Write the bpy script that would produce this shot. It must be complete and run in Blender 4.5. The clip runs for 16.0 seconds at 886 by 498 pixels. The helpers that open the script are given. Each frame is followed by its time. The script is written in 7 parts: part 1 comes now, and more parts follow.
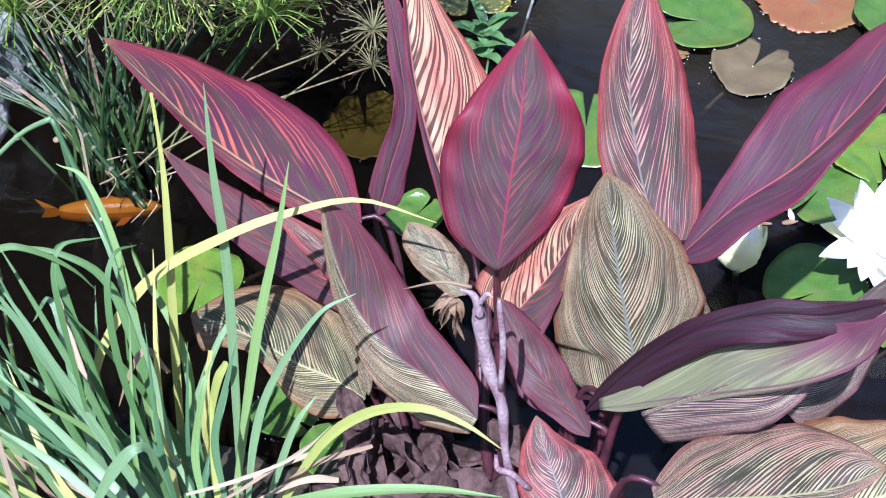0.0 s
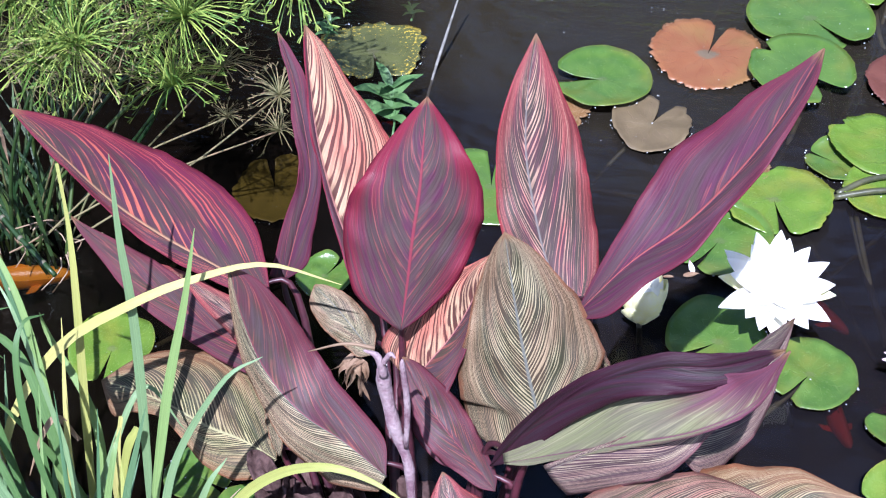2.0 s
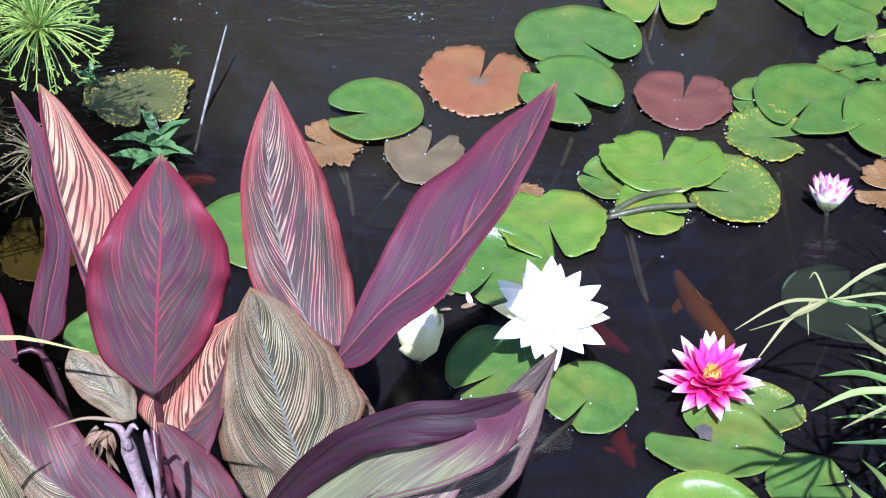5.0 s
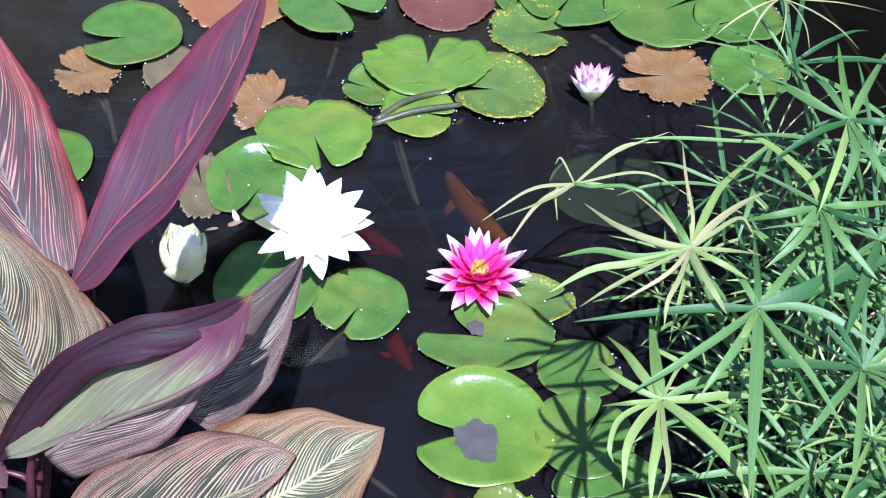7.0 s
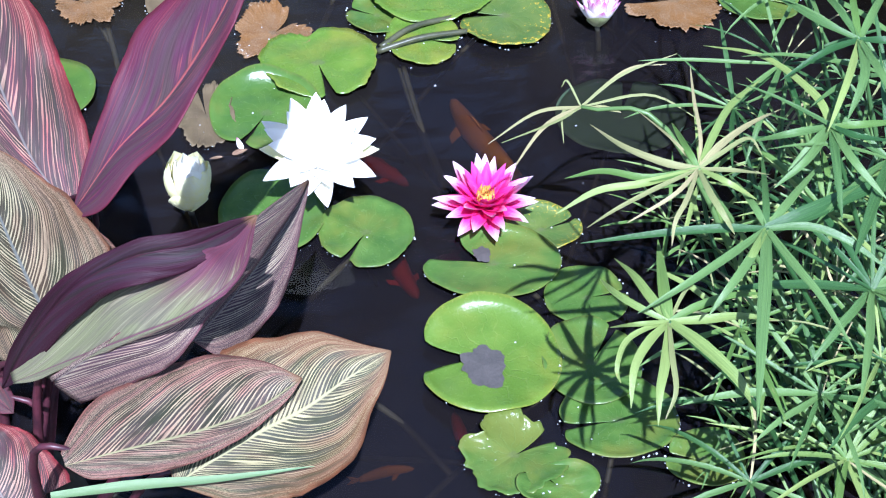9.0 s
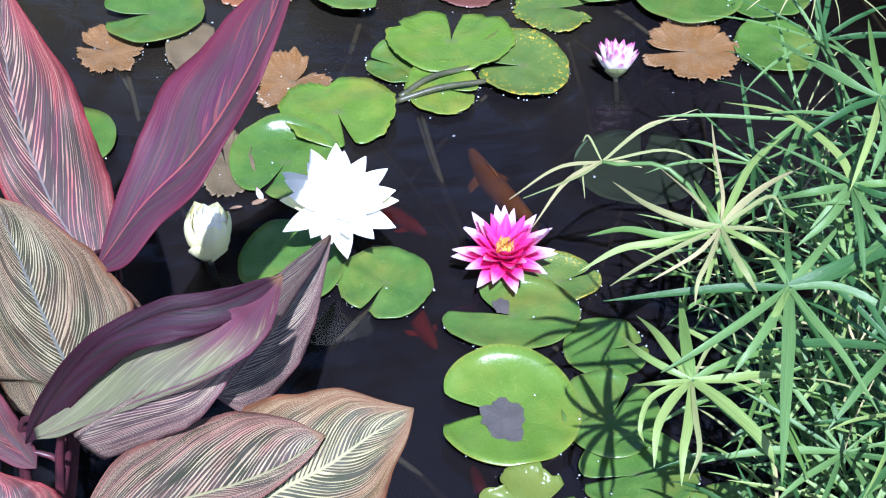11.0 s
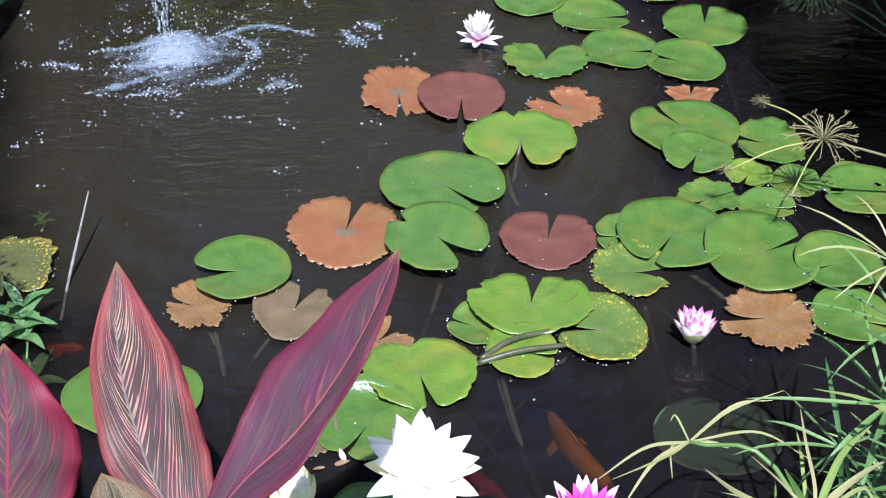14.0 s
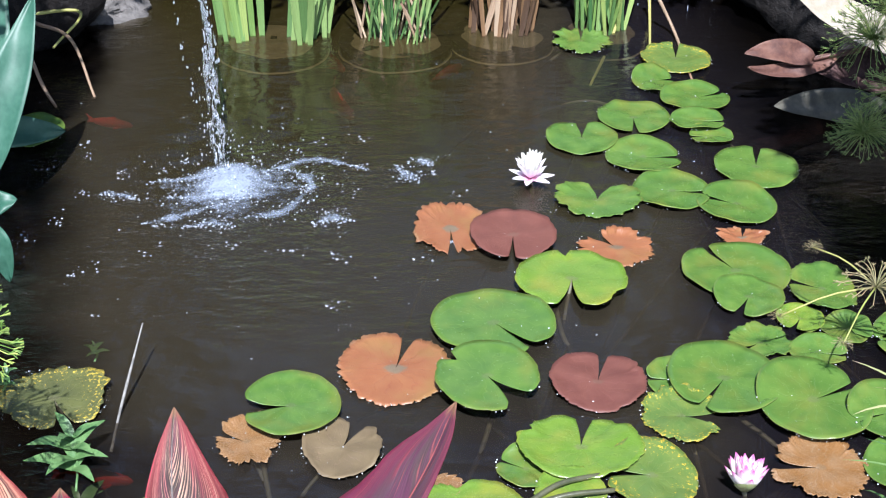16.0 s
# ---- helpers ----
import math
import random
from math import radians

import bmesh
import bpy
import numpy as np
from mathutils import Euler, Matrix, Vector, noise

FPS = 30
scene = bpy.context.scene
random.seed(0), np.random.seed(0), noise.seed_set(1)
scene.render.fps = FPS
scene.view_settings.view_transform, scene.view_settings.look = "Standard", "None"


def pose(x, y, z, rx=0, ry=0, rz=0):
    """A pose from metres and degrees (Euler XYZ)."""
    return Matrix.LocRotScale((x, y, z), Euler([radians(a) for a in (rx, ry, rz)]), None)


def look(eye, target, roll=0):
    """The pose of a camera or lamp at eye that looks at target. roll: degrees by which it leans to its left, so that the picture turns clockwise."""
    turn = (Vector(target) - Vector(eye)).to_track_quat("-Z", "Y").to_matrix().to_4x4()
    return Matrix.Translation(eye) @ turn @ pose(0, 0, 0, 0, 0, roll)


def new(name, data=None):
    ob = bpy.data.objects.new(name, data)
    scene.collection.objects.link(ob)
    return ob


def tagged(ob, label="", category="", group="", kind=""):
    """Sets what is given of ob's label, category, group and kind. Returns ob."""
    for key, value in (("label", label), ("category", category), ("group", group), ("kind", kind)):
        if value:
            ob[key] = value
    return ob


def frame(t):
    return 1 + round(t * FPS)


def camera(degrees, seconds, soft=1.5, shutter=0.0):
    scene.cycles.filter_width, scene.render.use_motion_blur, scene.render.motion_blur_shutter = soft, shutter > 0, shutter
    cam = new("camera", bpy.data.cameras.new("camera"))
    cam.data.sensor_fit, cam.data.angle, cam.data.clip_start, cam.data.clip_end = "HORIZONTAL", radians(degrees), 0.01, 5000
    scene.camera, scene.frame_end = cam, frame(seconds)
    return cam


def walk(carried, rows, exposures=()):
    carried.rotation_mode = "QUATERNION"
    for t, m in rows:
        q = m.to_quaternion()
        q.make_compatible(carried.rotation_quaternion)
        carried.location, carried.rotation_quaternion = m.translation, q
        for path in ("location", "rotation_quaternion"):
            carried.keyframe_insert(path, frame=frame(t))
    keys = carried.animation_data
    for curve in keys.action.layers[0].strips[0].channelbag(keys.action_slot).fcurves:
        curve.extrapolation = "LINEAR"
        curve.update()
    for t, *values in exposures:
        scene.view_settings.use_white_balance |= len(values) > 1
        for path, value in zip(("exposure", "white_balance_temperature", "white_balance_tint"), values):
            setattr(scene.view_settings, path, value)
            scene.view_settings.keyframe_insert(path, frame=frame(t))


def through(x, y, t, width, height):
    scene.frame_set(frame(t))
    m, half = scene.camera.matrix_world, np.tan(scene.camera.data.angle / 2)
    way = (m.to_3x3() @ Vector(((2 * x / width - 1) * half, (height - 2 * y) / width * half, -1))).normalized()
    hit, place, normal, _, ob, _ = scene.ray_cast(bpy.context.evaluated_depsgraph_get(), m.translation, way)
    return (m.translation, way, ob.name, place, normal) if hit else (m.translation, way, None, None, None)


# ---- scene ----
cam = camera(31.43, 16.0, soft=1.15)
walk(cam, [
    (0, look((0.0002, 0.0000, 1.3706), (-0.2268, 1.3269, 0.1756), -0.09)),
    (0.5, look((-0.0115, -0.0100, 1.3811), (-0.2763, 1.3208, 0.1984), -0.83)),
    (1, look((-0.0104, -0.0168, 1.3920), (-0.2602, 1.3334, 0.2281), -0.28)),
    (1.5, look((-0.0002, -0.0207, 1.3973), (-0.2020, 1.3482, 0.2460), 0.51)),
    (2, look((0.0198, -0.0198, 1.3984), (-0.1238, 1.3598, 0.2512), 1.02)),
    (2.5, look((0.0176, -0.0241, 1.4075), (-0.0831, 1.3786, 0.2840), 1.63)),
    (3, look((0.0100, -0.0234, 1.4168), (-0.0893, 1.4009, 0.3207), 1.70)),
    (3.2, look((0.0212, -0.0196, 1.4200), (-0.0721, 1.4079, 0.3275), 1.81)),
    (5.3, look((0.1030, 0.0316, 1.3932), (0.1894, 1.4248, 0.2568), 2.02)),
    (5.5, look((0.1116, 0.0340, 1.3874), (0.2226, 1.4186, 0.2426), 2.06)),
    (6, look((0.1380, 0.0326, 1.3799), (0.2804, 1.3946, 0.2116), 1.98)),
    (6.5, look((0.1652, 0.0226, 1.3733), (0.3427, 1.3661, 0.1887), 2.17)),
    (7, look((0.1906, 0.0199, 1.3714), (0.4201, 1.3565, 0.1879), 2.15)),
    (7.5, look((0.1979, 0.0182, 1.3663), (0.4466, 1.3377, 0.1675), 1.93)),
    (8, look((0.1928, 0.0183, 1.3596), (0.4086, 1.3257, 0.1414), 1.51)),
    (8.2, look((0.1906, 0.0174, 1.3545), (0.4031, 1.3141, 0.1242), 1.40)),
    (10.3, look((0.1944, 0.0253, 1.3533), (0.4186, 1.3135, 0.1162), 1.98)),
    (10.5, look((0.1909, 0.0302, 1.3561), (0.4137, 1.3263, 0.1271), 1.92)),
    (11, look((0.1809, 0.0297, 1.3693), (0.3897, 1.3500, 0.1638), 1.53)),
    (11.5, look((0.1704, 0.0279, 1.3829), (0.3734, 1.3755, 0.2071), 1.77)),
    (12, look((0.1567, 0.0306, 1.3936), (0.3404, 1.4064, 0.2476), 1.70)),
    (12.5, look((0.1590, 0.0322, 1.4059), (0.3309, 1.4404, 0.2981), 0.91)),
    (13, look((0.1496, 0.0391, 1.4238), (0.3409, 1.4808, 0.3631), 1.85)),
    (13.5, look((0.1475, 0.0386, 1.4294), (0.3177, 1.5062, 0.4013), 1.18)),
    (14, look((0.1404, 0.0442, 1.4343), (0.3048, 1.5269, 0.4271), 1.19)),
    (14.5, look((0.1371, 0.0493, 1.4402), (0.2804, 1.5584, 0.4696), 0.83)),
    (15, look((0.1286, 0.0485, 1.4486), (0.2459, 1.5840, 0.5166), 0.85)),
    (15.5, look((0.1228, 0.0481, 1.4546), (0.2316, 1.5984, 0.5466), 0.85)),
    (16, look((0.1272, 0.0538, 1.4636), (0.2463, 1.6132, 0.5725), 1.38)),
], exposures=[(0, 1.06, 5180, 15), (1, 1.05, 5330, 19), (3, 1.04, 5350, 20), (6, 1.05, 5050, 15), (12, 1.04, 5080, 15), (13, 0.98, 5350, 15), (14, 0.95, 5550, 13), (15, 1.18, 5750, 13), (16, 1.22, 5750, 13)])

# ---- world, sun, exposure ----
SUN_WAY = Vector((0.052, 0.74, -1.0)).normalized()     # the way the sunlight travels
world = bpy.data.worlds.new("sky")
scene.world = world
world.use_nodes = True
sky = world.node_tree.nodes.new("ShaderNodeTexSky")
sky.sky_type = "NISHITA"
sky.sun_disc = False
sky.sun_elevation = math.asin(-SUN_WAY.z)
sky.sun_rotation = math.atan2(-SUN_WAY.x, -SUN_WAY.y)
world.node_tree.links.new(sky.outputs[0], world.node_tree.nodes["Background"].inputs[0])
world.node_tree.nodes["Background"].inputs[1].default_value = 0.085
sun = new("sun", bpy.data.lights.new("sun", "SUN"))
sun.data.energy = 5.0
sun.data.angle = radians(0.5)
sun.data.color = (1.0, 0.97, 0.94)
sun.matrix_world = look((0, 0, 8), Vector((0, 0, 8)) + SUN_WAY)


# ---- materials ----
class Nodes:
    """A small builder for a node material."""

    def __init__(self, name):
        self.mat = bpy.data.materials.new(name)
        self.mat.use_nodes = True
        self.tree = self.mat.node_tree
        self.bsdf = self.tree.nodes["Principled BSDF"]
        self.out = self.tree.nodes["Material Output"]

    def add(self, kind, **inputs):
        node = self.tree.nodes.new("ShaderNode" + kind)
        for key, value in inputs.items():
            key = key.replace("_", " ")
            self.put(node.inputs[key], value)
        return node

    def put(self, socket, value):
        if isinstance(value, bpy.types.NodeSocket):
            self.tree.links.new(value, socket)
        elif isinstance(value, tuple) and len(value) == 3 and socket.type == "RGBA":
            socket.default_value = (*value, 1.0)
        else:
            socket.default_value = value

    def math(self, op, a, b=0.0, c=0.0, clamp=False):
        node = self.tree.nodes.new("ShaderNodeMath")
        node.operation, node.use_clamp = op, clamp
        for socket, value in zip(node.inputs, (a, b, c)):
            self.put(socket, value)
        return node.outputs[0]

    def step(self, value, low, high):
        node = self.tree.nodes.new("ShaderNodeMapRange")
        node.interpolation_type = "SMOOTHSTEP"
        self.put(node.inputs[0], value)
        node.inputs[1].default_value, node.inputs[2].default_value = low, high
        return node.outputs[0]

    def mix(self, factor, a, b):
        node = self.tree.nodes.new("ShaderNodeMix")
        node.data_type = "RGBA"
        self.put(node.inputs[0], factor)
        self.put(node.inputs[6], a)
        self.put(node.inputs[7], b)
        return node.outputs[2]

    def uv(self):
        node = self.tree.nodes.new("ShaderNodeUVMap")
        node.uv_map = "leaf"
        sep = self.tree.nodes.new("ShaderNodeSeparateXYZ")
        self.tree.links.new(node.outputs[0], sep.inputs[0])
        return sep.outputs[0], sep.outputs[1]

    def vec(self, x, y, z=0.0):
        node = self.tree.nodes.new("ShaderNodeCombineXYZ")
        for socket, value in zip(node.inputs, (x, y, z)):
            self.put(socket, value)
        return node.outputs[0]

    def noise(self, vector, scale, detail=3.0, rough=0.55):
        node = self.tree.nodes.new("ShaderNodeTexNoise")
        self.put(node.inputs["Vector"], vector)
        node.inputs["Scale"].default_value = scale
        node.inputs["Detail"].default_value = detail
        node.inputs["Roughness"].default_value = rough
        return node.outputs[0]

    def place(self):
        return self.tree.nodes.new("ShaderNodeTexCoord").outputs["Object"]

    def chance(self):
        return self.tree.nodes.new("ShaderNodeObjectInfo").outputs["Random"]

    def island(self):
        return self.tree.nodes.new("ShaderNodeNewGeometry").outputs["Random Per Island"]

    def finish(self, color, rough=0.5, bump=None, strength=0.2, distance=0.002, through=0.0, tint=None, **more):
        self.put(self.bsdf.inputs["Base Color"], color)
        self.put(self.bsdf.inputs["Roughness"], rough)
        for key, value in more.items():
            self.put(self.bsdf.inputs[key.replace("_", " ")], value)
        if bump is not None:
            node = self.add("Bump", Height=bump, Strength=strength, Distance=distance)
            self.tree.links.new(node.outputs[0], self.bsdf.inputs["Normal"])
        if through:
            glow = self.tree.nodes.new("ShaderNodeBsdfTranslucent")
            self.put(glow.inputs[0], color if tint is None else tint)
            both = self.tree.nodes.new("ShaderNodeMixShader")
            both.inputs[0].default_value = through
            self.tree.links.new(self.bsdf.outputs[0], both.inputs[1])
            self.tree.links.new(glow.outputs[0], both.inputs[2])
            self.tree.links.new(both.outputs[0], self.out.inputs[0])
        return self.mat


def canna_material(name, base, base_far, stripe, stripe_far, rib, edge, width, density, gloss, force, tipward=False, tone_sheen=(0.10, 0.045, 0.11), tone_sheens=0.0, margin=0.0):
    """Striped leaf: fine veins that leave the midrib at a slant and bow towards the margin."""
    n = Nodes(name)
    u, v = n.uv()
    side = n.math("ABSOLUTE", v)
    along = n.math("MULTIPLY_ADD", n.math("LOGARITHM", n.math("SUBTRACT", 1.07, side), 2.71828), 0.38, u)
    seed = n.math("MULTIPLY", n.chance(), 37.0)
    drift = n.noise(n.vec(n.math("MULTIPLY", along, 5.0), n.math("MULTIPLY", v, 1.3), seed), 2.0, 2.0)
    wander = n.math("MULTIPLY", n.noise(n.vec(n.math("MULTIPLY", along, 9.0), n.math("MULTIPLY", v, 1.2), seed), 1.0, 2.0), 16.0)
    line = n.math("MULTIPLY_ADD", n.math("SINE", n.math("MULTIPLY_ADD", along, 6.2832 * density, wander)), 0.5, 0.5)
    fine = n.noise(n.vec(n.math("MULTIPLY", along, density * 2.1), n.math("MULTIPLY", v, 1.5), seed), 1.0, 3.0, 0.6)
    level = n.math("ADD", n.math("MULTIPLY", line, 0.30), n.math("MULTIPLY", fine, 0.70))
    level = n.math("ADD", level, n.math("MULTIPLY", n.math("SUBTRACT", drift, 0.5), 0.5))
    mask = n.step(level, 0.46 + width, 0.57 + width)
    patch = n.step(n.noise(n.vec(n.math("MULTIPLY", along, 4.0), n.math("MULTIPLY", v, 0.9), seed), 2.2, 3.0), 0.36, 0.64)
    if tipward:
        patch = n.step(n.math("ADD", n.math("MULTIPLY_ADD", n.noise(n.vec(n.math("MULTIPLY", along, 6.0), v, seed), 2.0, 3.0), 0.5, u), n.math("MULTIPLY", side, 0.35)), 0.78, 1.25)
        side = n.math("MULTIPLY", side, 0.8)
    ground = n.mix(patch if tipward else n.math("MULTIPLY", patch, n.step(side, 1.0, 0.45)), base, base_far)
    lines = n.mix(n.step(n.math("MULTIPLY_ADD", patch, 0.5, n.math("MULTIPLY", side, 0.6)), 0.25, 0.85), stripe, stripe_far)
    # blotches: the leaf's dull tone mixed with violet sky sheen painted in
    if tone_sheens:
        cloud = n.noise(n.vec(n.math("MULTIPLY", along, 5.0), n.math("MULTIPLY", v, 1.6), n.math("ADD", seed, 11.0)), 1.7, 3.0)
        ground = n.mix(n.math("MULTIPLY", n.step(cloud, 0.40, 0.62), tone_sheens), ground, tone_sheen)
    if margin:
        flush = n.math("MULTIPLY_ADD", n.math("SUBTRACT", drift, 0.5), 0.7, n.math("ADD", side, n.math("MULTIPLY", n.math("POWER", u, 3.0), 0.5)))
        flush = n.math("MULTIPLY", n.step(flush, 0.60, 1.05), margin)
        ground = n.mix(flush, ground, edge)
    fade = n.step(n.noise(n.vec(n.math("MULTIPLY", along, 4.0), n.math("MULTIPLY", v, 2.2), n.math("ADD", seed, 5.0)), 2.0, 3.0), 0.22, 0.62)
    color = n.mix(n.math("MULTIPLY", n.math("MULTIPLY", mask, force), n.math("MULTIPLY_ADD", fade, 0.6, 0.4)), ground, lines)
    thread = n.noise(n.vec(n.math("MULTIPLY", along, density * 6.0), n.math("MULTIPLY", v, 2.5), seed), 1.0, 2.0)
    shade = n.tree.nodes.new("ShaderNodeHueSaturation")
    n.put(shade.inputs["Value"], n.math("MULTIPLY_ADD", thread, 1.1, 0.45))
    n.put(shade.inputs["Color"], color)
    color = shade.outputs[0]
    ribs = n.step(side, 0.034, 0.010)
    color = n.mix(n.math("MULTIPLY", ribs, 0.85), color, rib)
    wear = n.noise(n.vec(n.math("MULTIPLY", u, 6.0), n.math("MULTIPLY", v, 3.0), seed), 3.0, 5.0, 0.65)
    rim = n.step(n.math("MULTIPLY_ADD", n.math("SUBTRACT", wear, 0.5), 0.16, side), 0.93, 0.985)
    color = n.mix(n.math("MULTIPLY", rim, 0.6), color, edge)
    spots = n.step(wear, 0.70, 0.76)
    color = n.mix(n.math("MULTIPLY", spots, 0.5), color, (0.16, 0.10, 0.06))
    dry = n.step(n.math("MULTIPLY_ADD", n.math("SUBTRACT", wear, 0.5), 0.10, u), 0.955, 0.985)
    color = n.mix(n.math("MULTIPLY", dry, 0.8), color, (0.20, 0.11, 0.055))
    height = n.math("ADD", n.math("ADD", level, n.math("MULTIPLY", drift, 1.6)), n.math("ADD", n.math("MULTIPLY", thread, 0.5), n.math("MULTIPLY", ribs, 2.5)))
    rough = n.math("MULTIPLY_ADD", wear, 0.25, gloss - 0.02)
    return n.finish(color, rough, height, 0.28, 0.0012, through=0.16, Specular_IOR_Level=0.27)


CANNA = {
    "purple": canna_material("canna_purple", (0.082, 0.020, 0.047), (0.066, 0.044, 0.038), (0.31, 0.080, 0.070), (0.274, 0.052, 0.064), (0.223, 0.033, 0.051), (0.200, 0.014, 0.034), 0.15, 19.0, 0.38, 0.5, False, (0.070, 0.050, 0.046), 0.75, 0.8),
    "folded": canna_material("canna_folded", (0.078, 0.018, 0.045), (0.064, 0.036, 0.038), (0.29, 0.070, 0.060), (0.22, 0.032, 0.046), (0.304, 0.074, 0.070), (0.142, 0.017, 0.034), 0.17, 17.0, 0.40, 0.5, False, (0.075, 0.040, 0.052), 0.7, 0.5),
    "mixed": canna_material("canna_mixed", (0.053, 0.042, 0.033), (0.101, 0.039, 0.053), (0.507, 0.309, 0.221), (0.466, 0.131, 0.111), (0.193, 0.169, 0.156), (0.334, 0.032, 0.047), 0.09, 31.0, 0.44, 0.92, False, (0.068, 0.050, 0.046), 0.55, 0.45),
    "pale": canna_material("canna_pale", (0.095, 0.045, 0.034), (0.110, 0.036, 0.030), (0.540, 0.340, 0.210), (0.560, 0.190, 0.130), (0.392, 0.172, 0.149), (0.392, 0.057, 0.059), -0.03, 20.0, 0.48, 1.0),
    "green": canna_material("canna_green", (0.042, 0.043, 0.022), (0.072, 0.050, 0.032), (0.46, 0.39, 0.235), (0.40, 0.275, 0.17), (0.159, 0.164, 0.146), (0.276, 0.095, 0.044), 0.03, 46.0, 0.46, 0.95, False, (0.091, 0.085, 0.070), 0.35, 0.2),
    "cream": canna_material("canna_cream", (0.042, 0.046, 0.019), (0.074, 0.052, 0.030), (0.43, 0.37, 0.19), (0.335, 0.235, 0.130), (0.385, 0.355, 0.185), (0.297, 0.105, 0.046), 0.05, 44.0, 0.46, 0.95, False, (0.087, 0.081, 0.068), 0.35, 0.45),
    "veined": canna_material("canna_veined", (0.080, 0.020, 0.045), (0.062, 0.038, 0.034), (0.426, 0.112, 0.072), (0.355, 0.062, 0.060), (0.406, 0.234, 0.129), (0.158, 0.013, 0.033), 0.12, 22.0, 0.40, 0.95, False, (0.068, 0.048, 0.042), 0.6, 0.6),
    "dusky": canna_material("canna_dusky", (0.087, 0.026, 0.041), (0.067, 0.047, 0.034), (0.274, 0.086, 0.062), (0.202, 0.049, 0.053), (0.172, 0.042, 0.055), (0.128, 0.019, 0.033), 0.12, 18.0, 0.44, 0.75, False, (0.075, 0.050, 0.058), 0.75, 0.4),
    "rosy": canna_material("canna_rosy", (0.036, 0.038, 0.021), (0.062, 0.040, 0.030), (0.40, 0.315, 0.195), (0.40, 0.200, 0.145), (0.33, 0.31, 0.155), (0.26, 0.090, 0.070), 0.03, 36.0, 0.46, 1.0, False, (0.105, 0.072, 0.072), 0.35, 0.2),
    # wine red taken darker: the shade inside the roll is put into the colour
    "deep": canna_material("canna_roll_shade", (0.040, 0.010, 0.022), (0.025, 0.017, 0.017), (0.061, 0.019, 0.025), (0.047, 0.011, 0.020), (0.044, 0.009, 0.019), (0.030, 0.004, 0.012), 0.16, 20.0, 0.42, 0.5, False, (0.042, 0.020, 0.036), 0.6, 0.5),
    "lilac": canna_material("canna_lilac", (0.070, 0.044, 0.045), (0.085, 0.046, 0.055), (0.46, 0.38, 0.26), (0.40, 0.26, 0.20), (0.30, 0.24, 0.22), (0.20, 0.06, 0.08), 0.03, 36.0, 0.46, 0.95, False, (0.100, 0.066, 0.080), 0.4, 0.15),
    "under": canna_material("canna_under", (0.191, 0.195, 0.099), (0.136, 0.043, 0.067), (0.288, 0.267, 0.158), (0.191, 0.055, 0.079), (0.150, 0.054, 0.087), (0.067, 0.016, 0.040), 0.10, 18.0, 0.42, 0.6, True, (0.110, 0.059, 0.091), 0.35),
}


def pad_material(name, color_a, color_b, vein, fleck, flecks, centre, gloss=0.3, heart=0.16, spokes=0.6, aged=None):
    """Floating leaf: radial veins, blotches, flecks, and a paler spot where the stalk joins."""
    n = Nodes(name)
    x, y = n.uv()
    radius = n.math("SQRT", n.math("ADD", n.math("MULTIPLY", x, x), n.math("MULTIPLY", y, y)))
    seed = n.math("MULTIPLY", n.chance(), 53.0)
    here = n.vec(x, y, seed)
    blotch = n.noise(here, 2.4, 4.0)
    turn = n.math("ARCTAN2", y, x)
    wobble = n.math("MULTIPLY_ADD", n.noise(here, 3.0, 2.0), 1.1, turn)
    spoke = n.math("ABSOLUTE", n.math("SINE", n.math("MULTIPLY", wobble, 7.5)))
    spoke = n.math("MULTIPLY", n.step(spoke, 0.20, 0.0), n.step(radius, 1.0, 0.35))
    color = n.mix(n.step(blotch, 0.25, 0.78), color_a, color_b)
    color = n.mix(n.math("MULTIPLY", n.math("SUBTRACT", n.chance(), 0.1), 0.35), color, color_b)
    if aged:
        side = n.noise(n.vec(x, y, n.math("ADD", seed, 17.0)), 0.9, 3.0)
        color = n.mix(n.math("MULTIPLY", n.step(side, 0.46, 0.74), 0.75), color, aged)
    color = n.mix(n.math("MULTIPLY", spoke, spokes), color, vein)
    grain = n.noise(here, 16.0, 5.0, 0.65)
    spots = n.step(n.math("ADD", grain, n.math("MULTIPLY", n.math("SUBTRACT", radius, 0.8), 0.22)), 0.80 - flecks, 0.84 - flecks)
    color = n.mix(n.math("MULTIPLY", spots, 0.85), color, fleck)
    color = n.mix(n.math("MULTIPLY", n.step(n.math("MULTIPLY_ADD", n.math("SUBTRACT", grain, 0.5), 0.25, n.math("MULTIPLY_ADD", n.math("ABSOLUTE", y), 0.6, radius)), heart, heart * 0.55), centre), color, (0.135, 0.120, 0.080))
    color = n.mix(n.math("MULTIPLY", n.step(n.math("MULTIPLY_ADD", grain, 0.12, radius), 1.02, 1.06), 0.22), color, fleck)
    rough = n.math("MULTIPLY_ADD", grain, 0.3, gloss - 0.12)
    height = n.math("ADD", n.math("MULTIPLY", spoke, -0.7), n.math("ADD", n.math("MULTIPLY", grain, 0.5), n.math("MULTIPLY", blotch, 1.4)))
    return n.finish(color, rough, height, 0.30, 0.0025, through=0.08)


